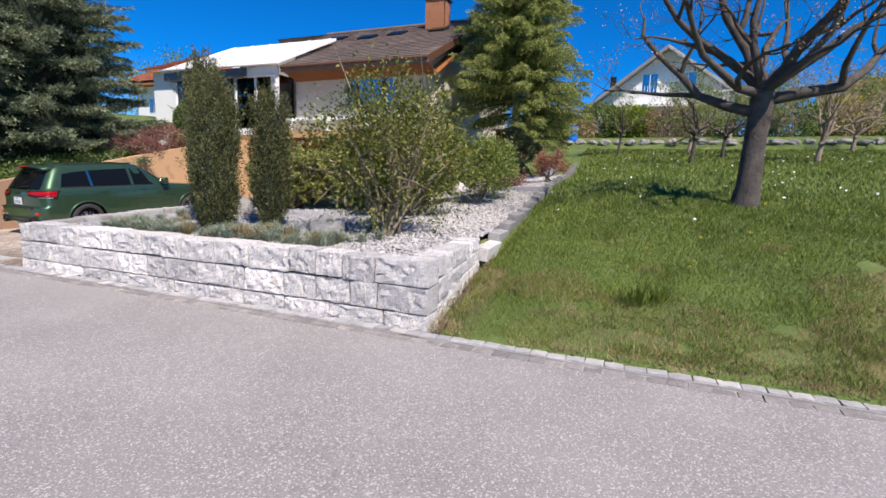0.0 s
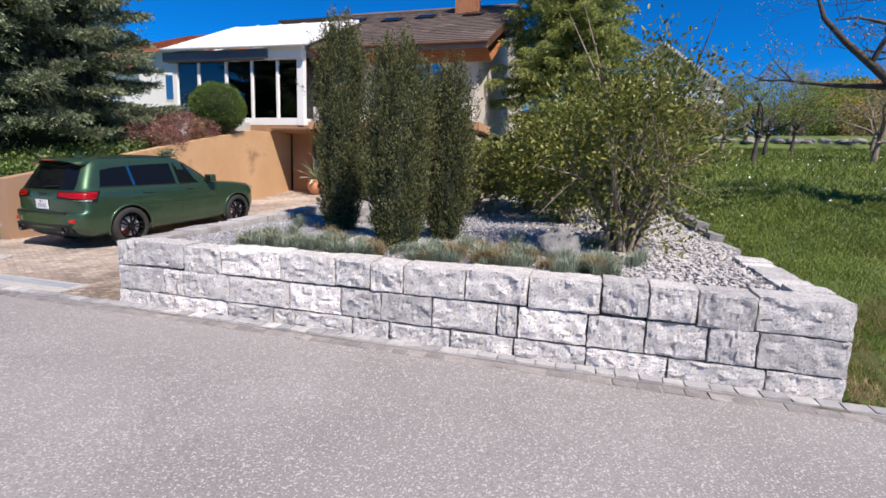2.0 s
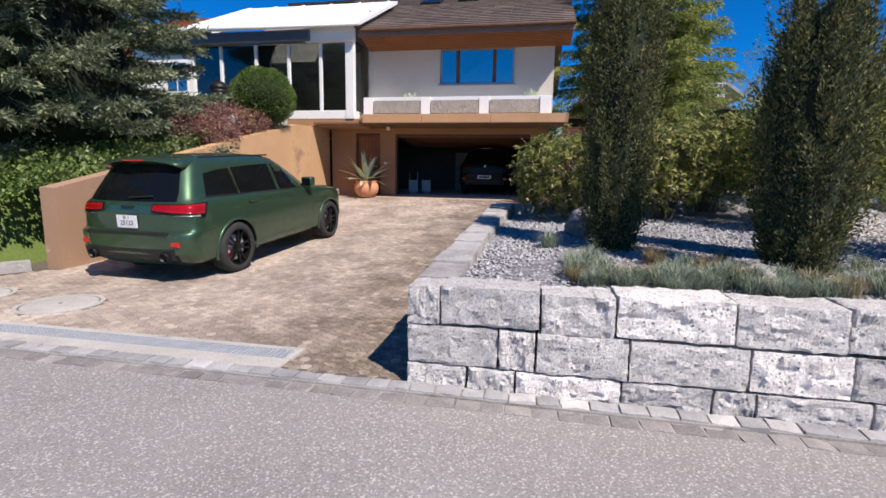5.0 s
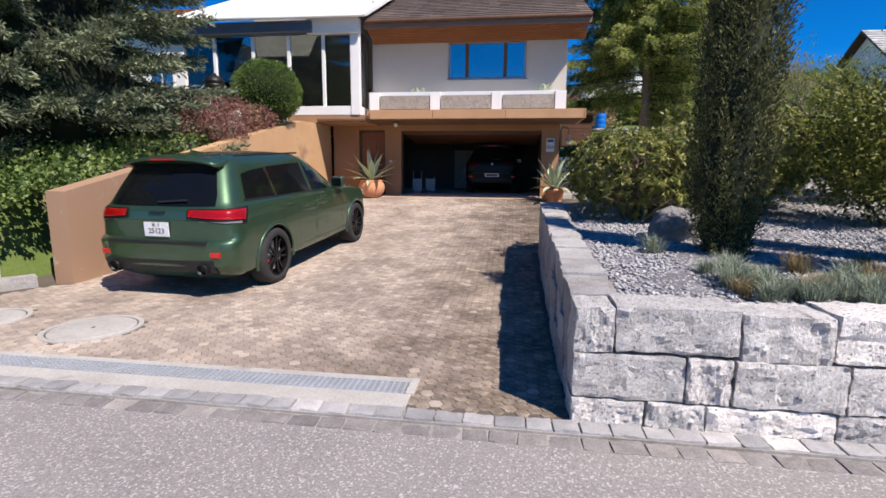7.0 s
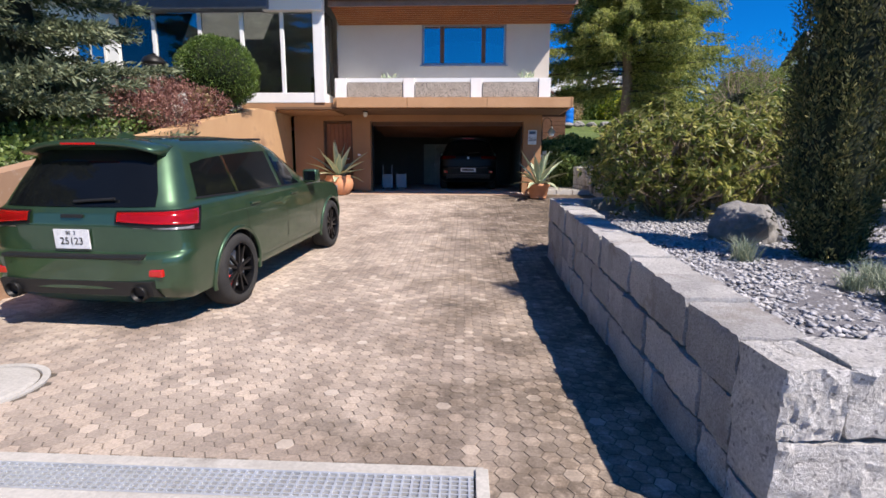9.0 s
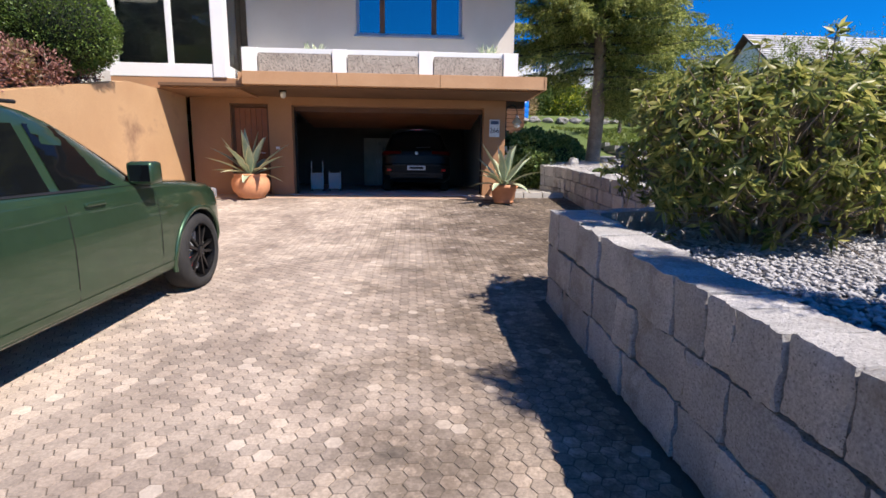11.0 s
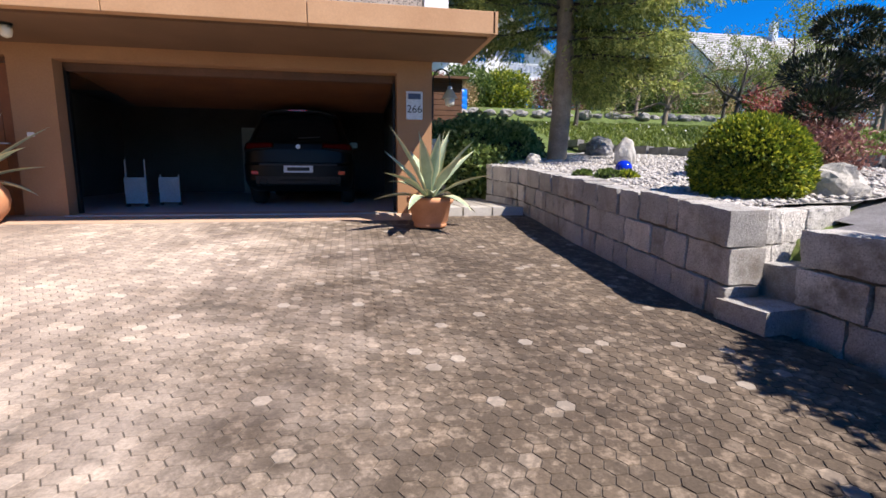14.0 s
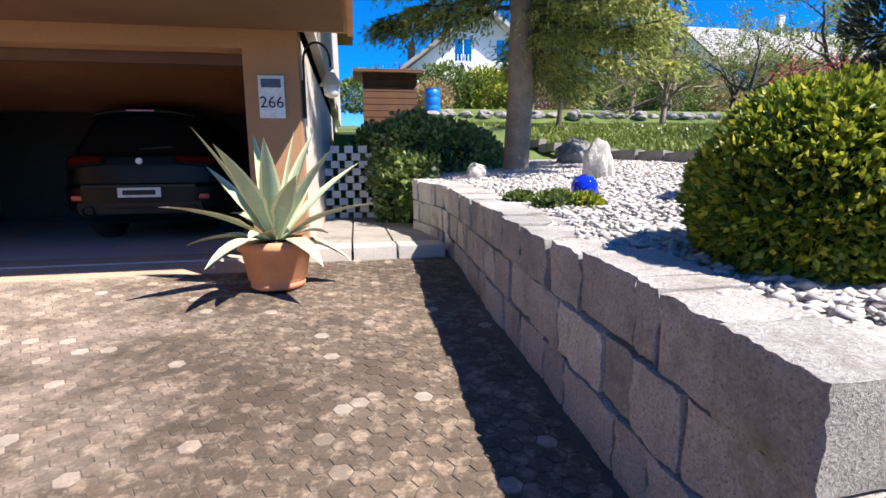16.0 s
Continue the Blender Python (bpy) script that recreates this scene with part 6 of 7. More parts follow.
boulder(-6.45, 5.35, bed_z(-6.4, 5.4) + 0.05, 0.3, 0.13, 0.12, M_BOULDER_PALE, 2, "low pale fieldstone lying in the gravel")
boulder(-7.55, 7.6, bed_z(-7.5, 7.6) + 0.12, 0.32, 0.28, 0.26, M_BOULDER, 3, "grey boulder beside the columnar conifer")
boulder(-4.67, 17.73, garden_z(-4.67, 17.73) + 0.22, 0.17, 0.15, 0.28, M_BOULDER_PALE, 4, "upright pale limestone boulder on the gravel")
boulder(-5.81, 19.0, garden_z(-5.8, 19.0) + 0.1, 0.17, 0.14, 0.17, M_BOULDER_PALE, 5, "small whitish boulder beside the spruce trunk")
boulder(-3.6, 20.6, garden_z(-3.6, 20.6) + 0.2, 0.42, 0.3, 0.28, M_BOULDER, 6, "dark craggy boulder at the lawn edge")
boulder(-5.0, 13.75, garden_z(-5.0, 13.8) + 0.12, 0.32, 0.2, 0.2, M_BOULDER_PALE, 7, "squared grey fieldstone beside the clipped ball")
boulder(-16.0, 12.9, 2.62, 0.22, 0.2, 0.22, M_BOULDER_PALE, 8, "pale stone on the bank under the ball shrub")
boulder(-15.9, 12.5, 2.42, 0.17, 0.15, 0.12, M_BOULDER_PALE, 9, "small pale stone on the bank")
ball = thing("glass_garden_ball", pose(-5.56, 16.25, garden_z(-5.56, 16.25) + 0.16), "shiny cobalt blue glass garden ball", "ornament")
bm = bmesh.new()
bmesh.ops.create_uvsphere(bm, u_segments=32, v_segments=20, radius=0.115)
part("sphere", bm, gloss("cobalt_glass", (0.005, 0.03, 0.6), 0.05, 0.2, 1.0), ball, smooth=True)
part("collar", lathe([(0.05, -0.13), (0.055, -0.1), (0.045, -0.09), (0.01, -0.09)], 20), M_TRIM, ball)
for k, (x, y, s) in enumerate(((-5.95, 15.95, 0.16), (-5.75, 15.85, 0.13), (-6.1, 16.35, 0.12), (-5.8, 16.2, 0.1))):
    clipped_ball("succulent_cushion", x, y, garden_z(x, y) + 0.08, s, 700, L_BOX if k % 2 else L_IVY, 50 + k, "low green succulent cushion in the gravel", 0.05, 0.6)

# agaves in terracotta pots
M_AGAVE = surf("agave_leaf", (0.27, 0.36, 0.25), (0.43, 0.51, 0.36), 6.0, 40.0, 0.5, 0.15, 0.002, amount=0.25)
M_AGAVE_EDGE = surf("agave_margin", (0.6, 0.59, 0.34), (0.7, 0.68, 0.44), 6.0, 40.0, 0.5, 0.0, amount=0.2)


def agave_leaf(length, width, lift, droop, name="leaf"):
    vs, fs, mi = [], [], []
    for k in range(11):
        s = k / 10
        w = width * (0.55 + 1.1 * s - 0.2) * (1 - s ** 3.2) if s < 0.35 else width * (1 - ((s - 0.35) / 0.65) ** 1.7)
        a = lift - droop * s
        x = length * sum(math.cos(lift - droop * (j + 0.5) / 20) / 20 for j in range(int(s * 20)))
        z = length * sum(math.sin(lift - droop * (j + 0.5) / 20) / 20 for j in range(int(s * 20)))
        nx_, nz_ = -math.sin(a), math.cos(a)
        for c, up_ in ((-1, 0.35), (-0.72, 0.2), (0, -0.06), (0.72, 0.2), (1, 0.35)):
            vs.append((x + nx_ * up_ * w, c * max(0.002, w), z + nz_ * up_ * w))
    for k in range(10):
        for c in range(4):
            b = k * 5 + c
            fs.append((b, b + 1, b + 6, b + 5))
            mi.append(1 if c in (0, 3) else 0)
    me = mesh_of(name, vs, fs, True)
    me.materials.append(M_AGAVE)
    me.materials.append(M_AGAVE_EDGE)
    for p, m in zip(me.polygons, mi):
        p.material_index = m
    return me


def agave_pot(x, y, z, profile, soil_z, soil_r, n, length, seed, label):
    pot = thing("plant_pot", pose(x, y, z), label, "plant pot", "terracotta pots")
    part("vessel", lathe(profile, 40), M_TERRACOTTA, pot, smooth=True)
    part("soil", lathe([(soil_r, soil_z - 0.05), (soil_r, soil_z), (0.02, soil_z + 0.02)], 24), M_SOIL, pot)
    ag = thing("agave", pose(x, y, z + soil_z), "large variegated grey-green agave with spiky leaves, growing in a pot", "plant", "agaves")
    q = random.Random(seed)
    for k in range(n):
        f = k / (n - 1)
        lift = math.radians(84 - 76 * f ** 0.78 + q.uniform(-6, 6))
        ln = length * (0.72 + 0.35 * math.sin(math.pi * min(1, f + 0.25)) + q.uniform(-0.08, 0.08))
        me = agave_leaf(ln, 0.094 * length, lift, q.uniform(-0.1, 0.3) + 0.75 * f ** 1.5, "leaf")
        ob = place("leaf", me, None, ag)
        ob.matrix_local = pose(0, 0, 0, 0, 0, k * 137.5 + q.uniform(-12, 12)) @ Matrix.Translation((0.03 + 0.03 * f, 0, 0))


agave_pot(-8.18, 16.68, drive_z(16.68), [(0.2, 0.0), (0.225, 0.02), (0.23, 0.05), (0.22, 0.07), (0.245, 0.09), (0.285, 0.33), (0.32, 0.345), (0.325, 0.41), (0.29, 0.42), (0.28, 0.38)], 0.4, 0.27, 22, 0.98, 3, "conical terracotta plant pot with banded foot beside the garage")
agave_pot(-13.95, 17.1, drive_z(17.1), [(0.24, 0.0), (0.27, 0.02), (0.39, 0.18), (0.42, 0.32), (0.4, 0.44), (0.35, 0.5), (0.37, 0.53), (0.37, 0.56), (0.32, 0.56), (0.31, 0.5)], 0.53, 0.3, 24, 1.0, 5, "bulbous terracotta plant pot beside the side door")
for x, s in ((-12.45, 0.2), (-8.55, 0.26)):
    sc = thing("sempervivum", pose(x, 17.12, 3.77), "small spiky green succulent in a planter", "plant", "planter succulents")
    q = random.Random(int(x * 10))
    for k in range(16):
        ob = place("leaf", agave_leaf(s * 1.2, 0.03, radians(80 - 3 * k), 0.2, "leaf"), None, sc)
        ob.matrix_local = pose(0.06 * q.uniform(-3, 3), 0, 0, 0, 0, k * 137.5)

# ---- the lawn and its trees ----
def grow(line, depth, out, tips, q, spread, shrink):
    """Adds forks to a limb, a limb being points and radii."""
    out.append(line)
    if depth == 0:
        tips.append(line[-1][0])
        return
    n = len(line)
    for k in range(3 if depth > 1 else 4):
        i = min(n - 1, 2 + int((n - 2) * (k + q.uniform(0.2, 1.0)) / (3 if depth > 1 else 4)))
        p, r = line[i]
        d = np.array(line[min(i + 1, n - 1)][0]) - np.array(line[max(0, i - 1)][0])
        d /= np.linalg.norm(d) + 1e-9
        d = d + np.array([q.gauss(0, spread), q.gauss(0, spread), q.gauss(0.12, spread * 0.7)])
        d /= np.linalg.norm(d)
        ln = sum(np.linalg.norm(np.array(a[0]) - np.array(b[0])) for a, b in zip(line, line[1:])) * shrink * q.uniform(0.7, 1.15)
        sub, pos = [(p, r * 0.72)], np.array(p)
        for s in range(1, 6):
            d = d + np.array([q.gauss(0, 0.26), q.gauss(0, 0.26), q.gauss(0.06, 0.2)])
            d /= np.linalg.norm(d)
            pos = pos + d * ln / 5
            sub.append((pos, max(0.004, r * 0.72 * (1 - 0.8 * s / 5))))
        grow(sub, depth - 1, out, tips, q, spread, shrink)


def orchard_tree(name, x, y, z, trunk_h, trunk_r, limbs, depth, seed, label, leaf_mat, leaves, leaf, bark):
    q, g = random.Random(seed), np.random.default_rng(seed)
    t = thing(name, pose(x, y, z), label, "tree")
    trunk = [((0.0, 0.0, -0.2), trunk_r * 1.5), ((0.0, 0.0, 0.05), trunk_r * 1.25), ((0.02, 0.0, 0.35), trunk_r * 1.02), ((0.05, 0.02, trunk_h * 0.6), trunk_r * 0.92), ((0.1, 0.0, trunk_h), trunk_r * 0.95)]
    place("trunk", tube_mesh("trunk", [trunk], 16), bark, t)
    out, tips = [], []
    for az, lift, ln, r, start in limbs:
        d = np.array([math.cos(radians(az)) * math.cos(radians(lift)), math.sin(radians(az)) * math.cos(radians(lift)), math.sin(radians(lift))])
        pos = np.array([0.08, 0, start])
        line = [(pos - d * 0.15, r * 1.15), (pos, r)]
        for s in range(1, 7):
            d = d + np.array([q.gauss(0, 0.27), q.gauss(0, 0.27), q.gauss(0.05, 0.22)])
            d /= np.linalg.norm(d)
            pos = pos + d * ln / 6
            line.append((pos, r * (1 - 0.72 * s / 6)))
        grow(line, depth, out, tips, q, 0.6, 0.55)
    place("branchwork", tube_mesh("branchwork", out, 7), bark, t)
    tips = np.array(tips)
    pick = g.integers(0, len(tips), leaves)
    at = tips[pick] + g.normal(0, 0.09, (leaves, 3))
    place("foliage", leaf_mesh("foliage", at, g.normal(0, 1, (leaves, 3)) + np.array([0, 0, 0.5]), leaf, leaf * 0.5, g), leaf_mat, t)
    return t


orchard_tree("cherry_tree", 1.85, 10.25, lawn_z(10.25), 2.0, 0.195,
             [(176, 20, 3.4, 0.105, 1.62), (150, 34, 3.1, 0.095, 2.0), (205, 32, 2.9, 0.09, 1.95), (95, 50, 2.7, 0.085, 2.0), (12, 22, 3.5, 0.115, 1.85), (345, 34, 3.1, 0.095, 2.0), (268, 36, 2.6, 0.08, 1.95), (110, 80, 3.0, 0.15, 1.95), (235, 58, 2.5, 0.085, 2.0), (55, 32, 2.9, 0.085, 1.95), (2, 64, 2.8, 0.11, 2.0)],
             3, 4, "old pruned cherry tree with dark gnarled limbs and opening buds", L_BUD, 5500, 0.045, M_BARK)
for x, y, s in ((1.7, 20.5, 5), (3.2, 24.5, 6), (5.2, 27.5, 7), (-1.2, 27.0, 8)):
    orchard_tree("fruit_tree", x, y, lawn_z(y), 1.1, 0.07, [(0, 45, 1.5, 0.05, 1.0), (75, 50, 1.4, 0.05, 1.05), (150, 45, 1.5, 0.05, 1.0), (220, 50, 1.4, 0.05, 1.1), (290, 45, 1.5, 0.05, 1.0), (40, 80, 1.6, 0.05, 1.1)], 2, s,
                 "young fruit tree with pale spring leaves on the lawn", L_SPRING, 2600, 0.075, M_BARK)["group"] = "fruit trees"

# grass blades
g = np.random.default_rng(77)


def blades(name, n, area, keep, size, label, mat=L_GRASS):
    x, y = g.uniform(*area[0], n), g.uniform(*area[1], n)
    k = np.array([keep(a, b) for a, b in zip(x, y)])
    x, y = x[k], y[k]
    n = len(x)
    z = np.array([garden_z(a, b) + 0.03 * noise.noise(Vector((a * 0.6, b * 0.6, 0))) for a, b in zip(x, y)])
    lush = np.array([0.75 + 0.9 * max(0.0, noise.noise(Vector((a * 1.3, b * 1.3, 5))) + 0.1) for a, b in zip(x, y)])
    a = g.uniform(0, 6.283, n)
    h = size * lush * g.uniform(0.5, 1.3, n)
    lean = g.normal(0, 0.5, (n, 2)) * h[:, None]
    w = 0.004 + 0.0012 * np.maximum(0, y - 6)
    p = np.stack([x, y, z - 0.01], 1)
    s = np.stack([np.cos(a) * w, np.sin(a) * w, np.zeros(n)], 1)
    tip = p + np.concatenate([lean, h[:, None]], 1)
    v = np.stack([p - s, p + s, tip], 1).reshape(-1, 3)
    tagged(place(name, big_mesh(name, v, np.arange(3 * n), 3), mat), label, "grass", kind="stuff")


def lawn_ok(a, b):
    bare = noise.noise(Vector((a * 0.9, b * 0.9, 2))) > 0.66 and b < 8.5 or (b - 4.5 < -0.02 + 0.05 * noise.noise(Vector((a * 3, 0, 0))))
    near_wall = a < -1.5 and b < 6.2 and noise.noise(Vector((a * 3, b * 3, 1))) > -0.1
    thin = b < 5.6 and noise.noise(Vector((a * 1.6, b * 2.6, 7))) > 0.12 + 0.35 * (b - 4.5)
    return a > bed_edge(b) + 0.28 and not bare and not near_wall and not thin


blades("lawn_grass", 300000, ((-2.2, 7.5), (4.42, 12.5)), lambda a, b: lawn_ok(a, b) and g.random() < min(1.0, (7.5 - a) / 3.0, (12.5 - b) / 4.0), 0.07, "short uneven lawn grass near the road")
blades("dry_grass", 95000, ((-2.0, 6.0), (4.42, 8.5)), lambda a, b: a > bed_edge(b) + 0.2 and noise.noise(Vector((a * 1.1, b * 1.1, 9))) > (-0.3 + 0.25 * max(0.0, b - 4.8) if a > -1.45 or b > 6.2 else -2.0), 0.06, "dry straw-coloured grass near the road", L_STRAW)
blades("meadow_grass", 110000, ((-3.2, 15.0), (9.5, 31.0)), lawn_ok, 0.12, "meadow grass on the rising lawn")
for k in range(3):
    x, y = ((0.1, 5.5), (0.3, 5.62), (2.6, 5.5))[k]
    n = 160
    a, lean = g.uniform(0, 6.283, n), np.abs(g.normal(0.5, 0.3, n))
    at = np.stack([g.normal(0, 0.07, n), g.normal(0, 0.07, n), np.zeros(n)], 1)
    al = np.stack([np.cos(a) * lean, np.sin(a) * lean, np.ones(n)], 1)
    ob = place("grass_clump", leaf_mesh("grass_clump", at, al, 0.24, 0.012, g, 0.1), L_GRASS)
    ob.matrix_world = pose(x, y, lawn_z(y))
    tagged(ob, "lush dark green grass clump at the road edge", "grass tuft", "grass clumps")
n = 130
dx, dy = g.uniform(-2.2, 9, n), g.uniform(8, 28, n)
dp = np.stack([dx, dy, [garden_z(a, b) + 0.1 for a, b in zip(dx, dy)]], 1)
tagged(place("daisies", leaf_mesh("daisies", dp, g.normal(0, 0.3, (n, 3)) + np.array([1, 0, 0.2]), 0.06, 0.055, g), surf("white_petals", (0.75, 0.74, 0.66), (0.85, 0.85, 0.8), 5.0, 20.0, 0.8, 0.0)), "small white daisies in the grass", "flowers", kind="stuff")
n = 46
dx, dy = g.uniform(-1.5, 7, n), g.uniform(6, 16, n)
dp = np.stack([dx, dy, [garden_z(a, b) + 0.09 for a, b in zip(dx, dy)]], 1)
tagged(place("dandelions", leaf_mesh("dandelions", dp, g.normal(0, 0.3, (n, 3)) + np.array([1, 0, 0.2]), 0.05, 0.05, g), L_YELLOW), "yellow dandelions in the grass", "flowers", kind="stuff")

# ---- left bank ----
n = 9500
bx = g.uniform(-17.6, -15.5, n)
by = g.uniform(4.9, 7.9, n)
ok = np.array([a < np.interp(b, [4.9, 5.4, 7.1, 7.3], [-17.2, -16.4, -15.6, -15.55]) for a, b in zip(bx, by)])
bx, by = bx[ok], by[ok]
at = np.stack([bx, by, [ground_z(min(-16.05, a), b) + 0.12 + 0.1 * noise.noise(Vector((a * 3, b * 3, 0))) + g.uniform(-0.08, 0.05) for a, b in zip(bx, by)]], 1)
tagged(place("ivy_bank", leaf_mesh("ivy_bank", at, g.normal(0, 0.6, (len(at), 3)) + np.array([0.3, -0.4, 0.3]), 0.075, 0.07, g), L_IVY), "dense ivy ground cover on the bank by the road", "ground cover", kind="stuff")
n = 5000
bx, by = g.uniform(-18.5, -15.72, n), g.uniform(7.3, 11.5, n)
at = np.stack([bx, by, [wall_top_left(b) + 0.1 + 0.12 * max(0.0, -15.8 - a) + g.uniform(-0.15, 0.1) for a, b in zip(bx, by)]], 1)
tagged(place("ivy_cover", leaf_mesh("ivy_cover", at, g.normal(0, 0.6, (n, 3)) + np.array([0.5, -0.2, 0.3]), 0.075, 0.06, g), L_IVY), "ivy ground cover behind the garden wall", "ground cover", kind="stuff")
for k, (x, y, w) in enumerate(((-15.75, 6.85, 0.5), (-16.05, 6.35, 0.55), (-16.35, 5.85, 0.5), (-15.95, 6.6, 0.45))):
    slab_thing("edge_block", pose(x, y, drive_z(y) + (0.06 if k < 3 else 0.22), 0, 0, 55), w, 0.22, 0.17, M_GRANITE_SAWN, "grey granite edging block below the ivy bank", "edging", 0.015, 60 + k)["group"] = "bank edging"
for k, (x, y, s) in enumerate(((-16.2, 11.7, 0.62), (-16.05, 12.5, 0.52), (-16.8, 12.4, 0.7), (-15.9, 11.0, 0.5), (-16.5, 13.2, 0.55), (-16.1, 13.5, 0.42), (-16.5, 10.9, 0.6), (-17.3, 13.2, 0.7), (-17.2, 11.8, 0.65))):
    s *= 1.06
    shrub("heather_shrub", x + 0.2, y + 0.7, wall_top_left(y + 0.75) - 0.1, (s, s * 1.05, s * 0.62), int(4200 * s), 0.055, L_RED, 80 + k, "reddish-brown twiggy heather spilling over the wall", 12, lift=0.0, hollow=0.6)["group"] = "heather shrubs"
shrub("dry_grass_tuft", -15.75, 12.95, 2.42, (0.2, 0.2, 0.2), 500, 0.14, L_STRAW, 90, "pale dry ornamental grass tuft on the bank", 5, lift=0.0, category="grass tuft")

grill = thing("kettle_grill", pose(-18.3, 15.6, 3.15), "black kettle grill standing on the terrace", "grill")
part("bowl", lathe([(0.02, 0.5), (0.15, 0.52), (0.26, 0.62), (0.29, 0.74), (0.02, 0.75)], 28), M_DARK_METAL, grill, smooth=True)
part("lid", lathe([(0.3, 0.75), (0.29, 0.83), (0.22, 0.94), (0.1, 1.0), (0.01, 1.01)], 28), M_DARK_METAL, grill, smooth=True)
part("lid_handle", box(-0.06, 0.06, -0.015, 0.015, 1.01, 1.05), M_TRIM, grill, bevel=0.008)
for k in range(3):
    a = 2.1 * k + 0.4
    part("leg", rod(bmesh.new(), (0.15 * math.cos(a), 0.15 * math.sin(a), 0.55), (0.27 * math.cos(a), 0.27 * math.sin(a), 0.0), 0.014), M_GALV, grill)
tagged(part("terrace", box(-21.5, -16.4, 14.6, 16.9, 2.6, 3.15), M_CONCRETE, None), "small concrete terrace before the conservatory", "terrace", kind="structure")

# ---- beside the house ----
M_PATH = surf("path_slab", (0.24, 0.22, 0.2), (0.36, 0.34, 0.31), 2.0, 40.0, 0.9, 0.4, patch=((0.12, 0.11, 0.09), 1.5, 0.58))
for k, (a, b) in enumerate(((-8.02, -7.55), (-7.54, -7.08), (-7.07, -6.56))):
    slab_thing("path_step", pose((a + b) / 2, 17.6, 0.61), b - a - 0.01, 0.4, 0.2, M_CONCRETE, "low stone step up to the garden path", "step", 0.008, 70 + k)
for r_ in range(7):
    for c in range(3):
        slab_thing("path_slab", pose(-7.78 + 0.46 * c, 18.12 + 0.62 * r_, 0.67), 0.44, 0.6, 0.08, M_PATH, "worn concrete path slab beside the house", "paving slab", 0.006, 80 + 3 * r_ + c)["group"] = "path slabs"
tagged(part("path_bed", box(-8.08, -6.56, 17.75, 23.2, 0.3, 0.64), M_EARTH, None), "earthy bed under the path slabs", "path", kind="structure")
lat = thing("honeycomb_wall", pose(-7.62, 21.2, 0.68), "white honeycomb brick screen wall beside the path", "wall")
for r_ in range(10):
    for c in range(4):
        part("brick", box(-0.4 + 0.24 * c + 0.12 * (r_ % 2), -0.4 + 0.24 * c + 0.12 * (r_ % 2) + 0.15, -0.06, 0.06, 0.13 * r_, 0.13 * r_ + 0.12), M_WHITE, lat)
ivyh = thing("ivy_hedge", pose(0, 0, 0), "thick ivy mound spilling over the garden wall", "hedge")
mounds = ((-7.0, 21.9, 1.5, 0.62, 0.8, 0.85), (-6.45, 21.0, 1.55, 0.75, 0.85, 0.88), (-5.75, 20.9, 1.5, 0.7, 0.8, 0.82), (-5.2, 21.6, 1.55, 0.55, 0.6, 0.68), (-6.2, 22.2, 1.7, 1.1, 0.7, 0.85), (-6.75, 20.4, 1.15, 0.4, 0.6, 0.7))
at, al = [], []
for k, (mx, my, mz, sx, sy, sz) in enumerate(mounds):
    d, _ = ball_points(3400, g)
    bump = np.array([1 + 0.22 * noise.noise(Vector(tuple(v * 2.6)) + Vector((k * 3, 0, 0))) for v in d])[:, None]
    at.append(np.array([mx, my, mz]) + d * np.array([sx, sy, sz]) * bump * g.uniform(0.86, 1.05, (3400, 1)))
    al.append(d + g.normal(0, 0.55, (3400, 3)) + np.array([-0.1, -0.3, 0.1]))
    ob = place("inner_mound", blob_mesh("inner_mound", (sx * 0.66, sy * 0.66, sz * 0.66), 3, 0.12), L_CYPRESS_IN, ivyh)
    ob.matrix_local = pose(mx, my, mz)
place("foliage", leaf_mesh("foliage", np.concatenate(at), np.concatenate(al), 0.1, 0.09, g), L_IVY_LIT, ivyh)
n = 1500
at = np.stack([g.uniform(-6.85, -6.3, n), g.uniform(19.1, 20.2, n), g.uniform(0.9, 1.75, n)], 1)
tagged(place("ivy_trail", leaf_mesh("ivy_trail", at, g.normal(0, 0.6, (n, 3)) + np.array([-0.3, -0.5, -0.2]), 0.09, 0.08, g), L_IVY), "ivy trailing over the end of the wall", "ground cover", kind="stuff")

M_SHED = surf("brown_shed_board", (0.085, 0.036, 0.02), (0.145, 0.066, 0.036), 3.0, 40.0, 0.6, 0.3, 0.003)
shed = thing("garden_shed", pose(-6.5, 25.4, 2.5), "brown timber garden shed with a flat roof", "shed")
for k in range(9):
    part("plank", box(-0.72, 0.62, -0.4, -0.36, 0.1 + 0.155 * k, 0.24 + 0.155 * k), M_SHED, shed, bevel=0.006)
part("shed_body", box(-0.7, 0.6, -0.36, 1.0, 0.0, 1.45), M_WOOD_DARK, shed)
part("roof", prism([(-0.6, 1.46), (1.2, 1.54), (1.2, 1.61), (-0.6, 1.53)], "x", -0.95, 0.78), M_WOOD_DARK, shed, bevel=0.01)
barrel = thing("rain_barrel", pose(-4.3, 32.4, lawn_z(32.4) - 0.05), "bright blue plastic rain barrel at the lawn end", "barrel")
part("drum", lathe([(0.27, 0.0), (0.3, 0.03), (0.31, 0.3), (0.3, 0.32), (0.31, 0.34), (0.31, 0.62), (0.3, 0.64), (0.31, 0.66), (0.3, 0.92), (0.27, 0.95)], 28), M_BLUE, barrel, smooth=True)
part("lid", lathe([(0.3, 0.95), (0.3, 0.98), (0.02, 1.0)], 28), M_BLUE, barrel)
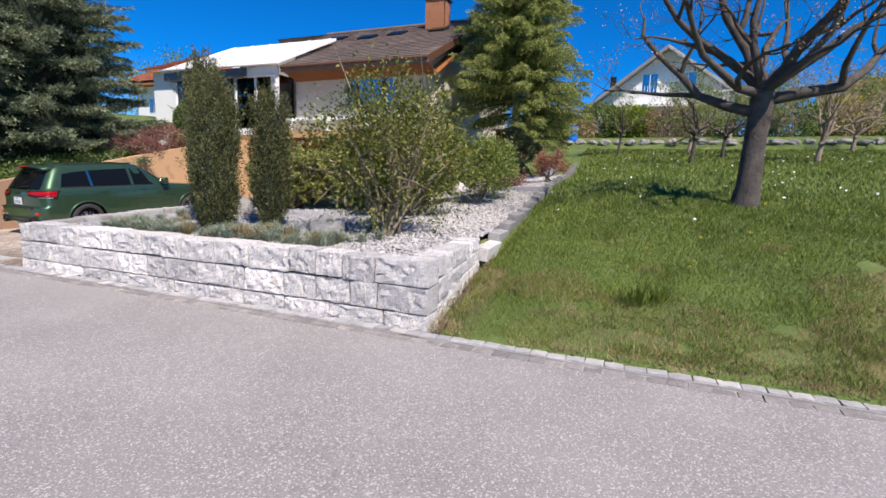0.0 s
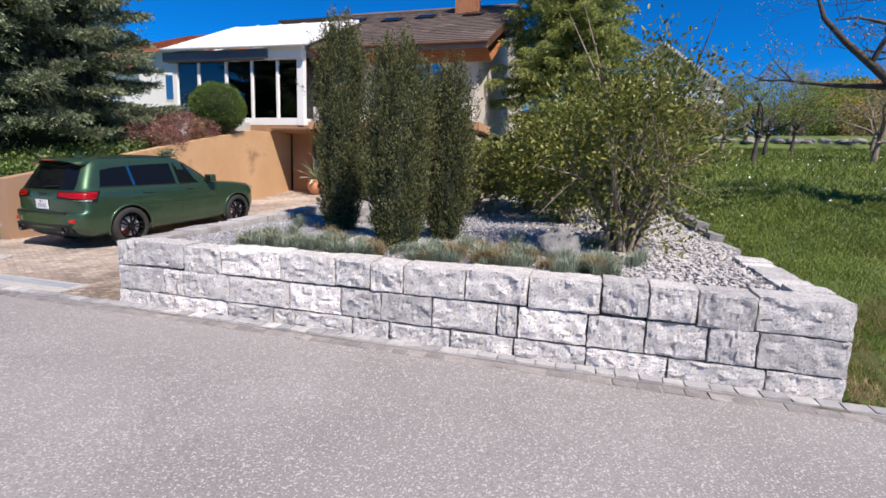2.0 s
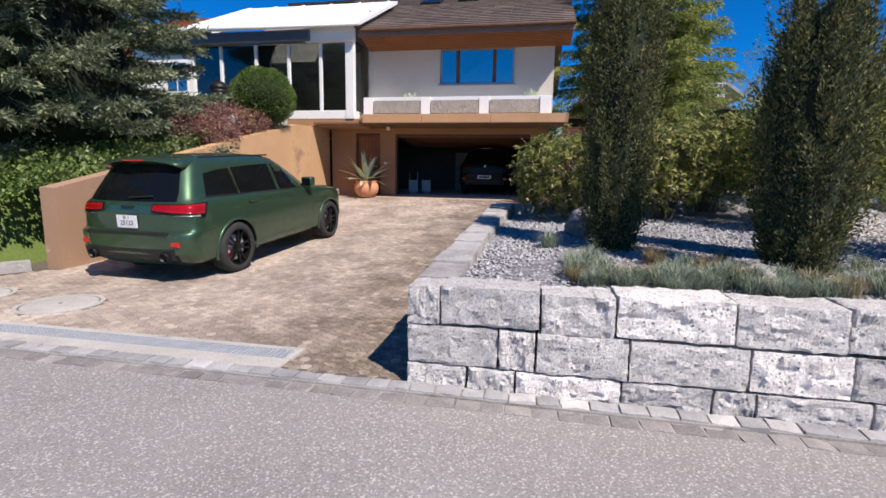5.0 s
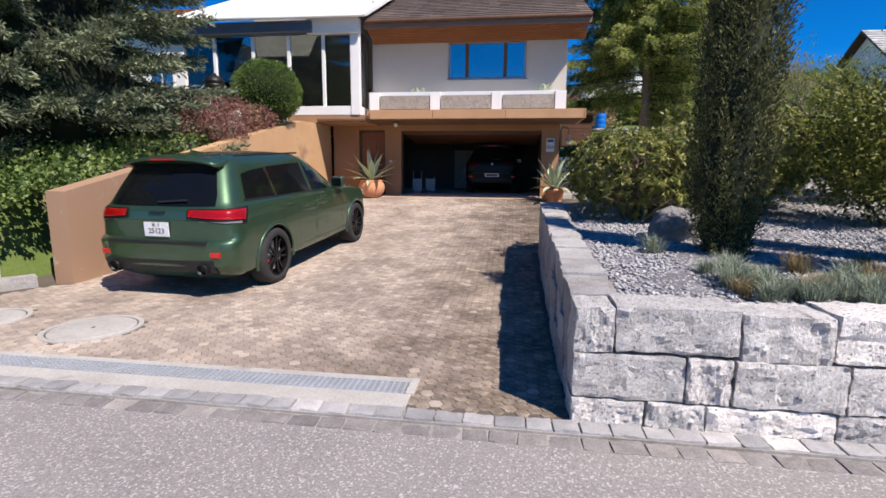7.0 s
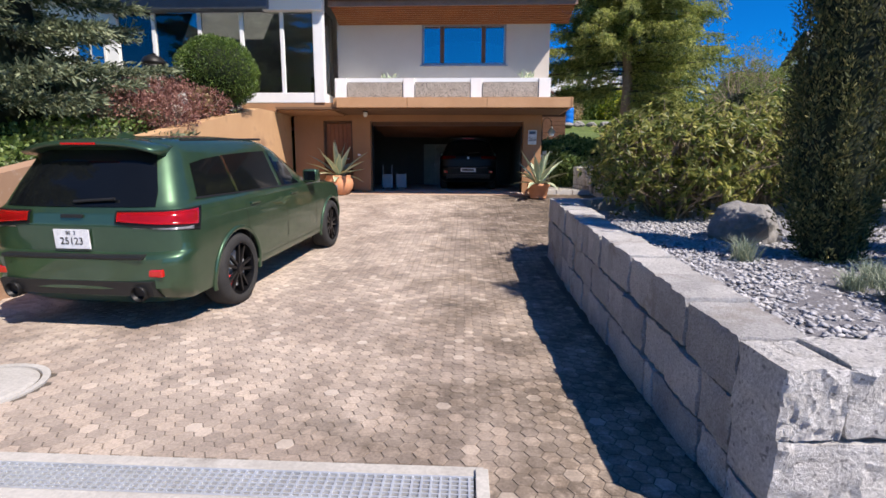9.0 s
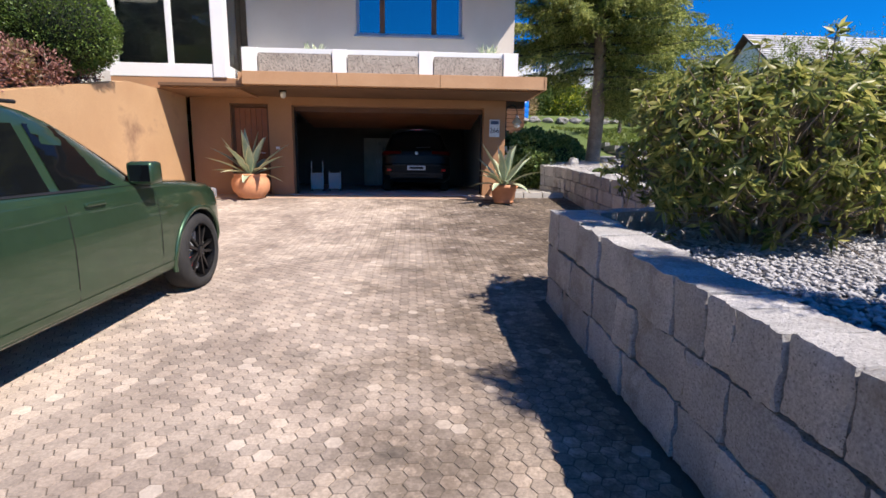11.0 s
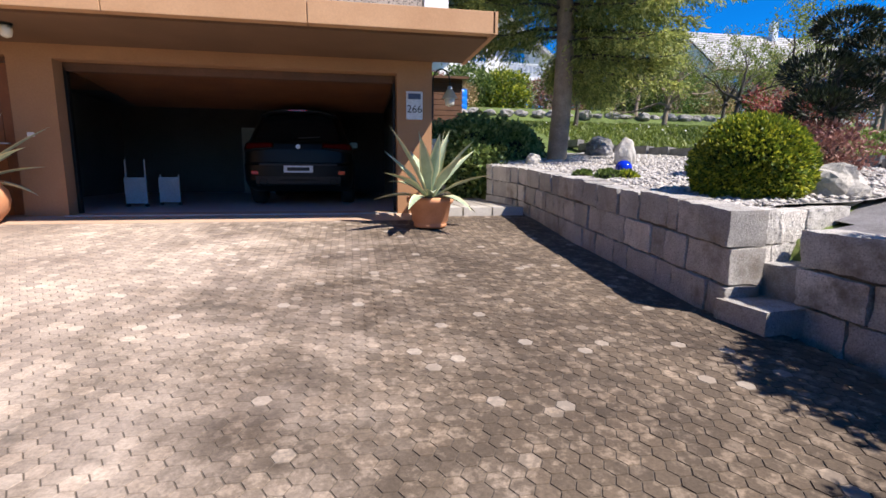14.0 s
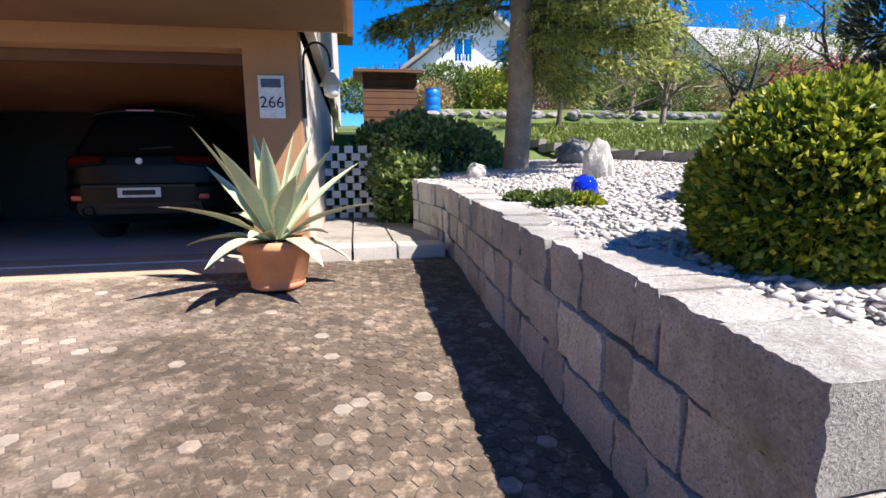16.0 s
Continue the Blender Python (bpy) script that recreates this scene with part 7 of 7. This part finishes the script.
for k in range(1):
    orchard_tree("red_maple", -2.95, 16.5, garden_z(-2.95, 16.5) - 0.05, 0.45, 0.04, [(a, 42, 0.55, 0.025, 0.28) for a in (10, 80, 150, 220, 290)], 2, 60 + k, "small japanese maple with red spring leaves", L_MAPLE, 2600, 0.06, M_BARK)
pine = thing("cloud_pine", pose(-3.75, 14.9, garden_z(-3.75, 14.9)), "dark cloud-pruned pine beside the gravel garden", "tree")
place("trunk", tube_mesh("trunk", [[((0, 0, -0.1), 0.07), ((0.1, 0.05, 0.5), 0.06), ((-0.05, 0, 1.0), 0.05), ((0.05, 0.0, 1.6), 0.03)]], 8), M_BARK, pine)
q = np.random.default_rng(5)
for cx, cy, cz, s in ((-0.25, -0.05, 0.85, 0.34), (0.3, 0.1, 1.0, 0.36), (-0.12, 0.15, 1.25, 0.38), (0.32, -0.15, 1.45, 0.34), (0.0, 0.0, 1.72, 0.3), (0.6, 0.0, 1.25, 0.3)):
    d, _ = ball_points(1500, q)
    at = np.array([cx, cy, cz]) + d * np.array([s, s, s * 0.5]) * q.uniform(0.7, 1.05, (1500, 1))
    place("cloud", leaf_mesh("cloud", at, d + np.array([0, 0, 0.7]) + q.normal(0, 0.3, (1500, 3)), 0.08, 0.02, q), L_PINE, pine)

# ---- garage contents ----
for k, x in enumerate((-13.05, -12.62)):
    tr = thing("folding_trolley", pose(x + 0.2, 19.2 + 0.3 * k, 0.615), "grey panel trolley standing in the garage", "trolley", "trolleys")
    part("panel", box(-0.17, 0.17, -0.02, 0.02, 0.06, 0.5), M_GARAGE_FLOOR, tr, bevel=0.008)
    for s in (-0.15, 0.15):
        part("post", rod(bmesh.new(), (s, 0.03, 0.0), (s, 0.03, 0.8 if k == 0 else 0.55), 0.012), M_GARAGE_FLOOR, tr)
        part("castor", rod(bmesh.new(), (s, 0.0, 0.03), (s, 0.05, 0.03), 0.03), M_TRIM, tr)
cab = thing("storage_cabinet", pose(-11.5, 23.9, 0.615), "plain pale storage cabinet at the back of the garage", "cabinet")
part("body", box(-0.5, 0.5, -0.25, 0.3, 0.02, 1.7), M_GARAGE_FLOOR, cab, bevel=0.008)
for s in (-0.25, 0.25):
    dd = part("door", box(s - 0.24, s + 0.24, -0.275, -0.25, 0.06, 1.66), M_CONCRETE, cab, bevel=0.005)
    part("handle", box(s * 0.2 - 0.01, s * 0.2 + 0.01, -0.3, -0.275, 0.8, 0.95), M_GALV, dd)

# ---- houses and planting in the distance ----
def far_window(parent, x, z, w, h, y, frame_mat=M_WHITE, leaves_=2):
    wd = part("window", box(x - w / 2, x + w / 2, y - 0.02, y + 0.06, z - h / 2, z + h / 2), frame_mat, parent)
    for k in range(leaves_):
        a = x - w / 2 + 0.07 + k * (w - 0.07) / leaves_
        part("pane", box(a, a + (w - 0.07) / leaves_ - 0.07, y - 0.035, y - 0.022, z - h / 2 + 0.07, z + h / 2 - 0.07), M_MIRROR_GLASS, wd)
    return wd


white = thing("white_house", pose(0, 0, 0), "white gabled house with balconies beyond the lawn", "house")
part("wall", prism([(-4.0, 4.6), (6.4, 4.6), (6.4, 8.7), (1.2, 12.3), (-4.0, 8.3)], "y", 46.0, 54.0), M_PLASTER_WHITE, white)
for s, (xa, za), (xb, zb) in ((-1, (-5.2, 7.75), (1.2, 12.6)), (1, (7.6, 7.9), (1.2, 12.6))):
    part("roof", prism([(xa, za), (xb, zb), (xb, zb - 0.28), (xa, za - 0.28)], "y", 45.0, 54.6), M_ROOF_GREY if s > 0 else surf("grey_brown_roof", (0.2, 0.19, 0.18), (0.3, 0.28, 0.27), 0.6, 12.0, 0.8, 0.4), white)
for x, z, w, h in ((-0.0, 9.7, 1.3, 1.7), (2.9, 9.7, 1.3, 1.7), (-0.6, 6.3, 1.1, 1.6), (3.6, 6.3, 1.3, 1.6), (5.0, 6.2, 0.9, 1.4)):
    far_window(white, x, z, w, h, 46.0)
balc = part("balcony", box(-1.8, 6.0, 44.9, 46.0, 7.7, 7.95), M_WHITE, white)
for k in range(27):
    part("baluster", box(-1.78 + 0.29 * k, -1.73 + 0.29 * k, 44.95, 45.0, 7.95, 8.75), M_WHITE, balc)
part("handrail", box(-1.8, 6.0, 44.93, 45.03, 8.75, 8.83), M_WHITE, balc)
for x, z in ((0.0, 9.2), (2.9, 9.2)):
    for k in range(6):
        part("railing_bar", box(x - 0.65 + 0.24 * k, x - 0.61 + 0.24 * k, 45.86, 45.9, z - 0.35, z + 0.3), M_WHITE, balc)
part("chimney", box(-3.4, -2.9, 49.0, 49.5, 9.0, 11.0), M_DARK_METAL, white)

grey = thing("grey_roofed_house", pose(13.8, 14.0, 3.6), "white house with a pale grey tiled roof", "house")
part("wall", prism([(38.0, 1.0), (48.0, 1.0), (48.0, 7.4), (43.0, 11.3), (38.0, 7.4)], "x", 11.0, 27.0), M_PLASTER_WHITE, grey)
place("roof", tiled_roof("roof", 10.2, 28.0, 37.2, 7.0, 43.0, 11.7, M_ROOF_GREY, "", 0.45, 0.5, 0.06), M_ROOF_GREY, grey)
part("rear_roof", prism([(43.0, 11.7), (48.8, 7.0), (48.8, 6.8), (43.0, 11.5), (37.2, 6.8), (37.2, 6.98), (43.0, 11.66)], "x", 10.2, 28.0), M_WOOD_DARK, grey)
for x in (13.0, 16.0, 19.5, 23.0):
    far_window(grey, x, 6.2, 1.3, 1.2, 38.0)
part("chimney", box(20.0, 20.6, 42.0, 42.6, 11.0, 12.9), M_GALV, grey)

red = thing("red_roofed_house", pose(0, 0, 0), "neighbouring white house with an orange tiled roof", "house")
part("wall", box(-42.0, -32.5, 31.0, 40.0, 3.5, 8.8), M_PLASTER_WHITE, red)
place("roof", tiled_roof("roof", -43.0, -31.6, 30.0, 8.9, 35.5, 11.6, M_ROOF_RED, "", 0.45, 0.4, 0.06), M_ROOF_RED, red)
part("rear_roof", prism([(30.1, 8.8), (35.5, 11.5), (41.0, 8.8), (41.0, 8.6), (30.1, 8.6)], "x", -43.0, -31.6), M_ROOF_RED, red)
part("gable_trim", prism([(30.0, 8.85), (35.5, 11.6), (35.5, 11.75), (30.0, 9.0)], "x", -31.6, -31.4), M_WHITE, red)
for x in (-40.0, -37.0, -34.0):
    far_window(red, x, 7.0, 1.2, 1.3, 31.0)
low = thing("white_annexe", pose(0, 0, 0), "low white annexe with a rounded orange tiled edge", "house")
part("wall", box(-24.5, -20.8, 19.0, 26.0, 3.0, 6.6), M_PLASTER_WHITE, low)
place("roof", tiled_roof("roof", -25.0, -20.6, 18.5, 6.6, 23.0, 8.4, M_ROOF_RED, "", 0.4, 0.35, 0.06), M_ROOF_RED, low)
far_window(low, -22.5, 5.0, 1.0, 1.2, 19.0)

far = thing("orange_roofed_house", pose(0, 0, 0), "distant house with a long orange roof", "house")
part("wall", box(22.0, 40.0, 60.0, 70.0, 5.0, 10.0), M_PLASTER_WHITE, far)
place("roof", tiled_roof("roof", 21.0, 41.0, 59.0, 10.0, 65.0, 12.8, M_ROOF_RED, "", 0.6, 0.6, 0.08), M_ROOF_RED, far)
part("rear_roof", prism([(59.1, 9.9), (65.0, 12.7), (71.0, 9.9)], "x", 21.0, 41.0), M_ROOF_RED, far)
for x in (25.0, 29.0, 33.0, 37.0):
    far_window(far, x, 8.0, 1.4, 1.4, 60.0)

# rockery and shrubs along the end of the lawn
for k in range(34):
    x = -6.0 + k * 0.75
    boulder(x, 32.0 + 0.5 * noise.noise(Vector((x, 0, 0))), lawn_z(32.0) + 0.05, 0.38 * (0.6 + 0.6 * abs(math.sin(k * 2.3))), 0.3, 0.2 * (0.5 + 0.7 * abs(math.sin(k * 1.7))), M_BOULDER, 100 + k, "weathered rockery stone at the end of the lawn")["group"] = "rockery stones"
q = random.Random(9)
for k in range(30):
    x, y = -7.5 + k * 0.95 + q.uniform(-0.4, 0.4), 34.5 + q.uniform(-1.2, 3.5)
    s = q.uniform(0.8, 1.5)
    mat, what = ((L_BOX_DARK, "rounded dark green garden shrub"), (L_IVY, "rounded green garden shrub"), (L_SPRING, "pale green budding garden shrub"), (L_RED, "brownish twiggy garden shrub"), (L_STRAW, "straw-brown dormant garden shrub"))[q.randrange(5)]
    shrub("garden_shrub", x, y, lawn_z(y) - 0.1, (s, s, s * 0.8), 1500, 0.16, mat, 200 + k, what + " beyond the lawn", 10, lift=-0.1, hollow=0.6)["group"] = "garden shrubs"
for k, (x, y, s, mat) in enumerate(((-2.9, 36.5, 1.45, L_IVY), (-0.9, 36.8, 1.4, L_BOX), (-5.2, 36.0, 1.0, L_BOX_DARK), (11.5, 40.0, 1.6, L_YELLOW), (13.0, 42.0, 2.4, L_SPRING), (16.0, 36.0, 1.8, L_SPRING), (19.0, 34.0, 2.0, L_RED))):
    shrub("garden_shrub", x, y, lawn_z(y) - 0.1, (s, s, s * 0.85), 3500, 0.2, mat, 260 + k, "large garden shrub in front of the white house", 12, lift=-0.1, hollow=0.6)["group"] = "garden shrubs"
for k, (x, y) in enumerate(((4.5, 32.5), (7.0, 33.5), (9.5, 30.0), (2.0, 26.5), (6.0, 22.0), (12.0, 27.0), (8.5, 36.5), (14.5, 33.0))):
    orchard_tree("bare_tree", x, y, lawn_z(y) - 0.1, 1.0, 0.09, [(a, 58, 2.3, 0.05, 0.9) for a in (0, 60, 125, 190, 250, 310)] + [(30, 84, 2.6, 0.05, 1.0)], 2, 300 + k, "slender bare garden tree with first pale leaves", L_SPRING if k % 2 else L_STRAW, 1700, 0.09, M_BARK_PALE)["group"] = "bare trees"
for k, (x, y, h) in enumerate(((-15.5, 44.0, 8.0), (-26.0, 44.0, 8.0), (30.0, 52.0, 7.0), (19.0, 58.0, 6.5), (44.0, 60.0, 8.0), (-50.0, 40.0, 10.0))):
    shrub("broadleaf_tree", x, y, lawn_z(y) - 0.3, (h * 0.42, h * 0.42, h * 0.42), 5000, 0.3, L_SPRING if k % 2 else L_IVY, 340 + k, "distant broadleaf tree in spring leaf", 16, lift=0.25, hollow=0.5, category="tree", stem_r=0.12, clump=130)["group"] = "distant trees"
# houses and hedge across the road, behind the viewer
opp = thing("opposite_hedge", pose(0, 0, 0), "clipped hedge on the far side of the road", "hedge")
part("hedge_body", box(-40, 30, -9.2, -8.2, -0.3, 1.3), L_BOX_DARK, opp, bevel=0.1)

# ---- stones of the walls, kerb setts and pavers ----
for job in STONE_JOBS:
    lay_stones(*job)

kerb = thing("kerb", pose(0, 0, 0), "row of small grey granite setts along the road edge", "kerb", kind="structure")
sett_meshes = [block_mesh("sett", 0.168, 0.135, 0.14, 3.1 * k, 0.022, (6, 4, 3), True) for k in range(20)]
r = random.Random(4)
M_SETT_LOW = surf("worn_gutter_sett", (0.2, 0.185, 0.178), (0.32, 0.3, 0.29), 8.0, 80.0, 0.9, 0.7, 0.006, per="object", amount=0.8)
for row_y, lift in ((4.395, 0.024), (4.245, -0.001)):
    x = -18.3 + (0.07 if lift < 0.01 else 0.0)
    while x < 8.4:
        wide = r.uniform(0.86, 1.1)
        ob = place("sett", sett_meshes[r.randrange(10) if lift > 0 else 10 + r.randrange(10)], M_SETT if lift > 0 else M_SETT_LOW, kerb)
        ob.matrix_local = pose(x + 0.09 * wide, row_y + r.uniform(-0.006, 0.006), road_z(x) - 0.066 + lift + r.uniform(-0.004, 0.004), r.uniform(-2.5, 2.5), r.uniform(-2, 2), r.uniform(-3, 3)) @ Matrix.Diagonal((wide, 1, 1, 1))
        x += 0.177 * wide
M_MORTAR = surf("pale_mortar", (0.24, 0.225, 0.21), (0.42, 0.4, 0.37), 3.0, 60.0, 0.95, 0.5, 0.004, patch=((0.13, 0.125, 0.085), 2.0, 0.55))
bm = bmesh.new()
prism([(-18.5, -0.5), (9.0, -0.5), (9.0, road_z(9.0) - 0.004), (-18.5, road_z(-18.5) - 0.004)], "y", 4.165, 4.32, bm)
part("lower_bedding", bm, M_MORTAR, kerb)
bm = bmesh.new()
prism([(-18.5, -0.5), (9.0, -0.5), (9.0, road_z(9.0) + 0.012), (-18.5, road_z(-18.5) + 0.012)], "y", 4.32, 4.468, bm)
part("upper_bedding", bm, M_MORTAR, kerb)

PAVE_R = 0.054


def hex_ring(r_out):
    return [(r_out * math.cos(math.pi * k / 3), r_out * math.sin(math.pi * k / 3)) for k in range(6)]


def paver_arrays(x, y, z, tilt):
    out, inn = hex_ring(PAVE_R * 0.962), hex_ring(PAVE_R * 0.918)
    low = [(x + a, y + b, z - 0.006 + tilt[0] * a + tilt[1] * b) for a, b in out]
    top = [(x + a, y + b, z + tilt[0] * a + tilt[1] * b) for a, b in inn]
    return low + top


drive = thing("driveway", pose(0, 0, 0), "hexagonal concrete pavers, sun-bleached, with dark stains and painted shade", "driveway", kind="structure")
spots = []
for c in range(int(12.5 / (1.5 * PAVE_R))):
    for q in range(int(14 / (1.732 * PAVE_R))):
        x, y = -18.2 + 1.5 * PAVE_R * c, 4.3 + 1.732 * PAVE_R * (q + 0.5 * (c % 2))
        if on_drive(x, y):
            spots.append((x, y))
single = [s for s in spots if -10.75 < s[0] < -9.7 and 5.3 < s[1] < 7.45][:300]
chosen = set(single)
vs, fs = [], []
for x, y in spots:
    if (x, y) in chosen:
        continue
    b = len(vs)
    rise = (drive_z(y + 0.05) - drive_z(y - 0.05)) / 0.1
    vs += paver_arrays(x, y, drive_z(y) + r.uniform(-0.0012, 0.0012), (r.uniform(-0.012, 0.012), rise + r.uniform(-0.012, 0.012)))
    fs.append(tuple(range(b + 6, b + 12)))
    fs += [(b + k, b + (k + 1) % 6, b + 6 + (k + 1) % 6, b + 6 + k) for k in range(6)]
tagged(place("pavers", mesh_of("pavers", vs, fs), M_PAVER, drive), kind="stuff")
paver_meshes = []
for k in range(6):
    v = paver_arrays(0, 0, 0, (r.uniform(-0.012, 0.012), r.uniform(-0.012, 0.012)))
    paver_meshes.append(mesh_of("paver", v, [tuple(range(6, 12))] + [(j, (j + 1) % 6, 6 + (j + 1) % 6, 6 + j) for j in range(6)]))
for x, y in single:
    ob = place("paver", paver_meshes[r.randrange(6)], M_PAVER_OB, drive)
    ob.matrix_local = pose(x, y, drive_z(y) + r.uniform(-0.0012, 0.0012), math.degrees(math.atan((drive_z(y + 0.05) - drive_z(y - 0.05)) / 0.1)))
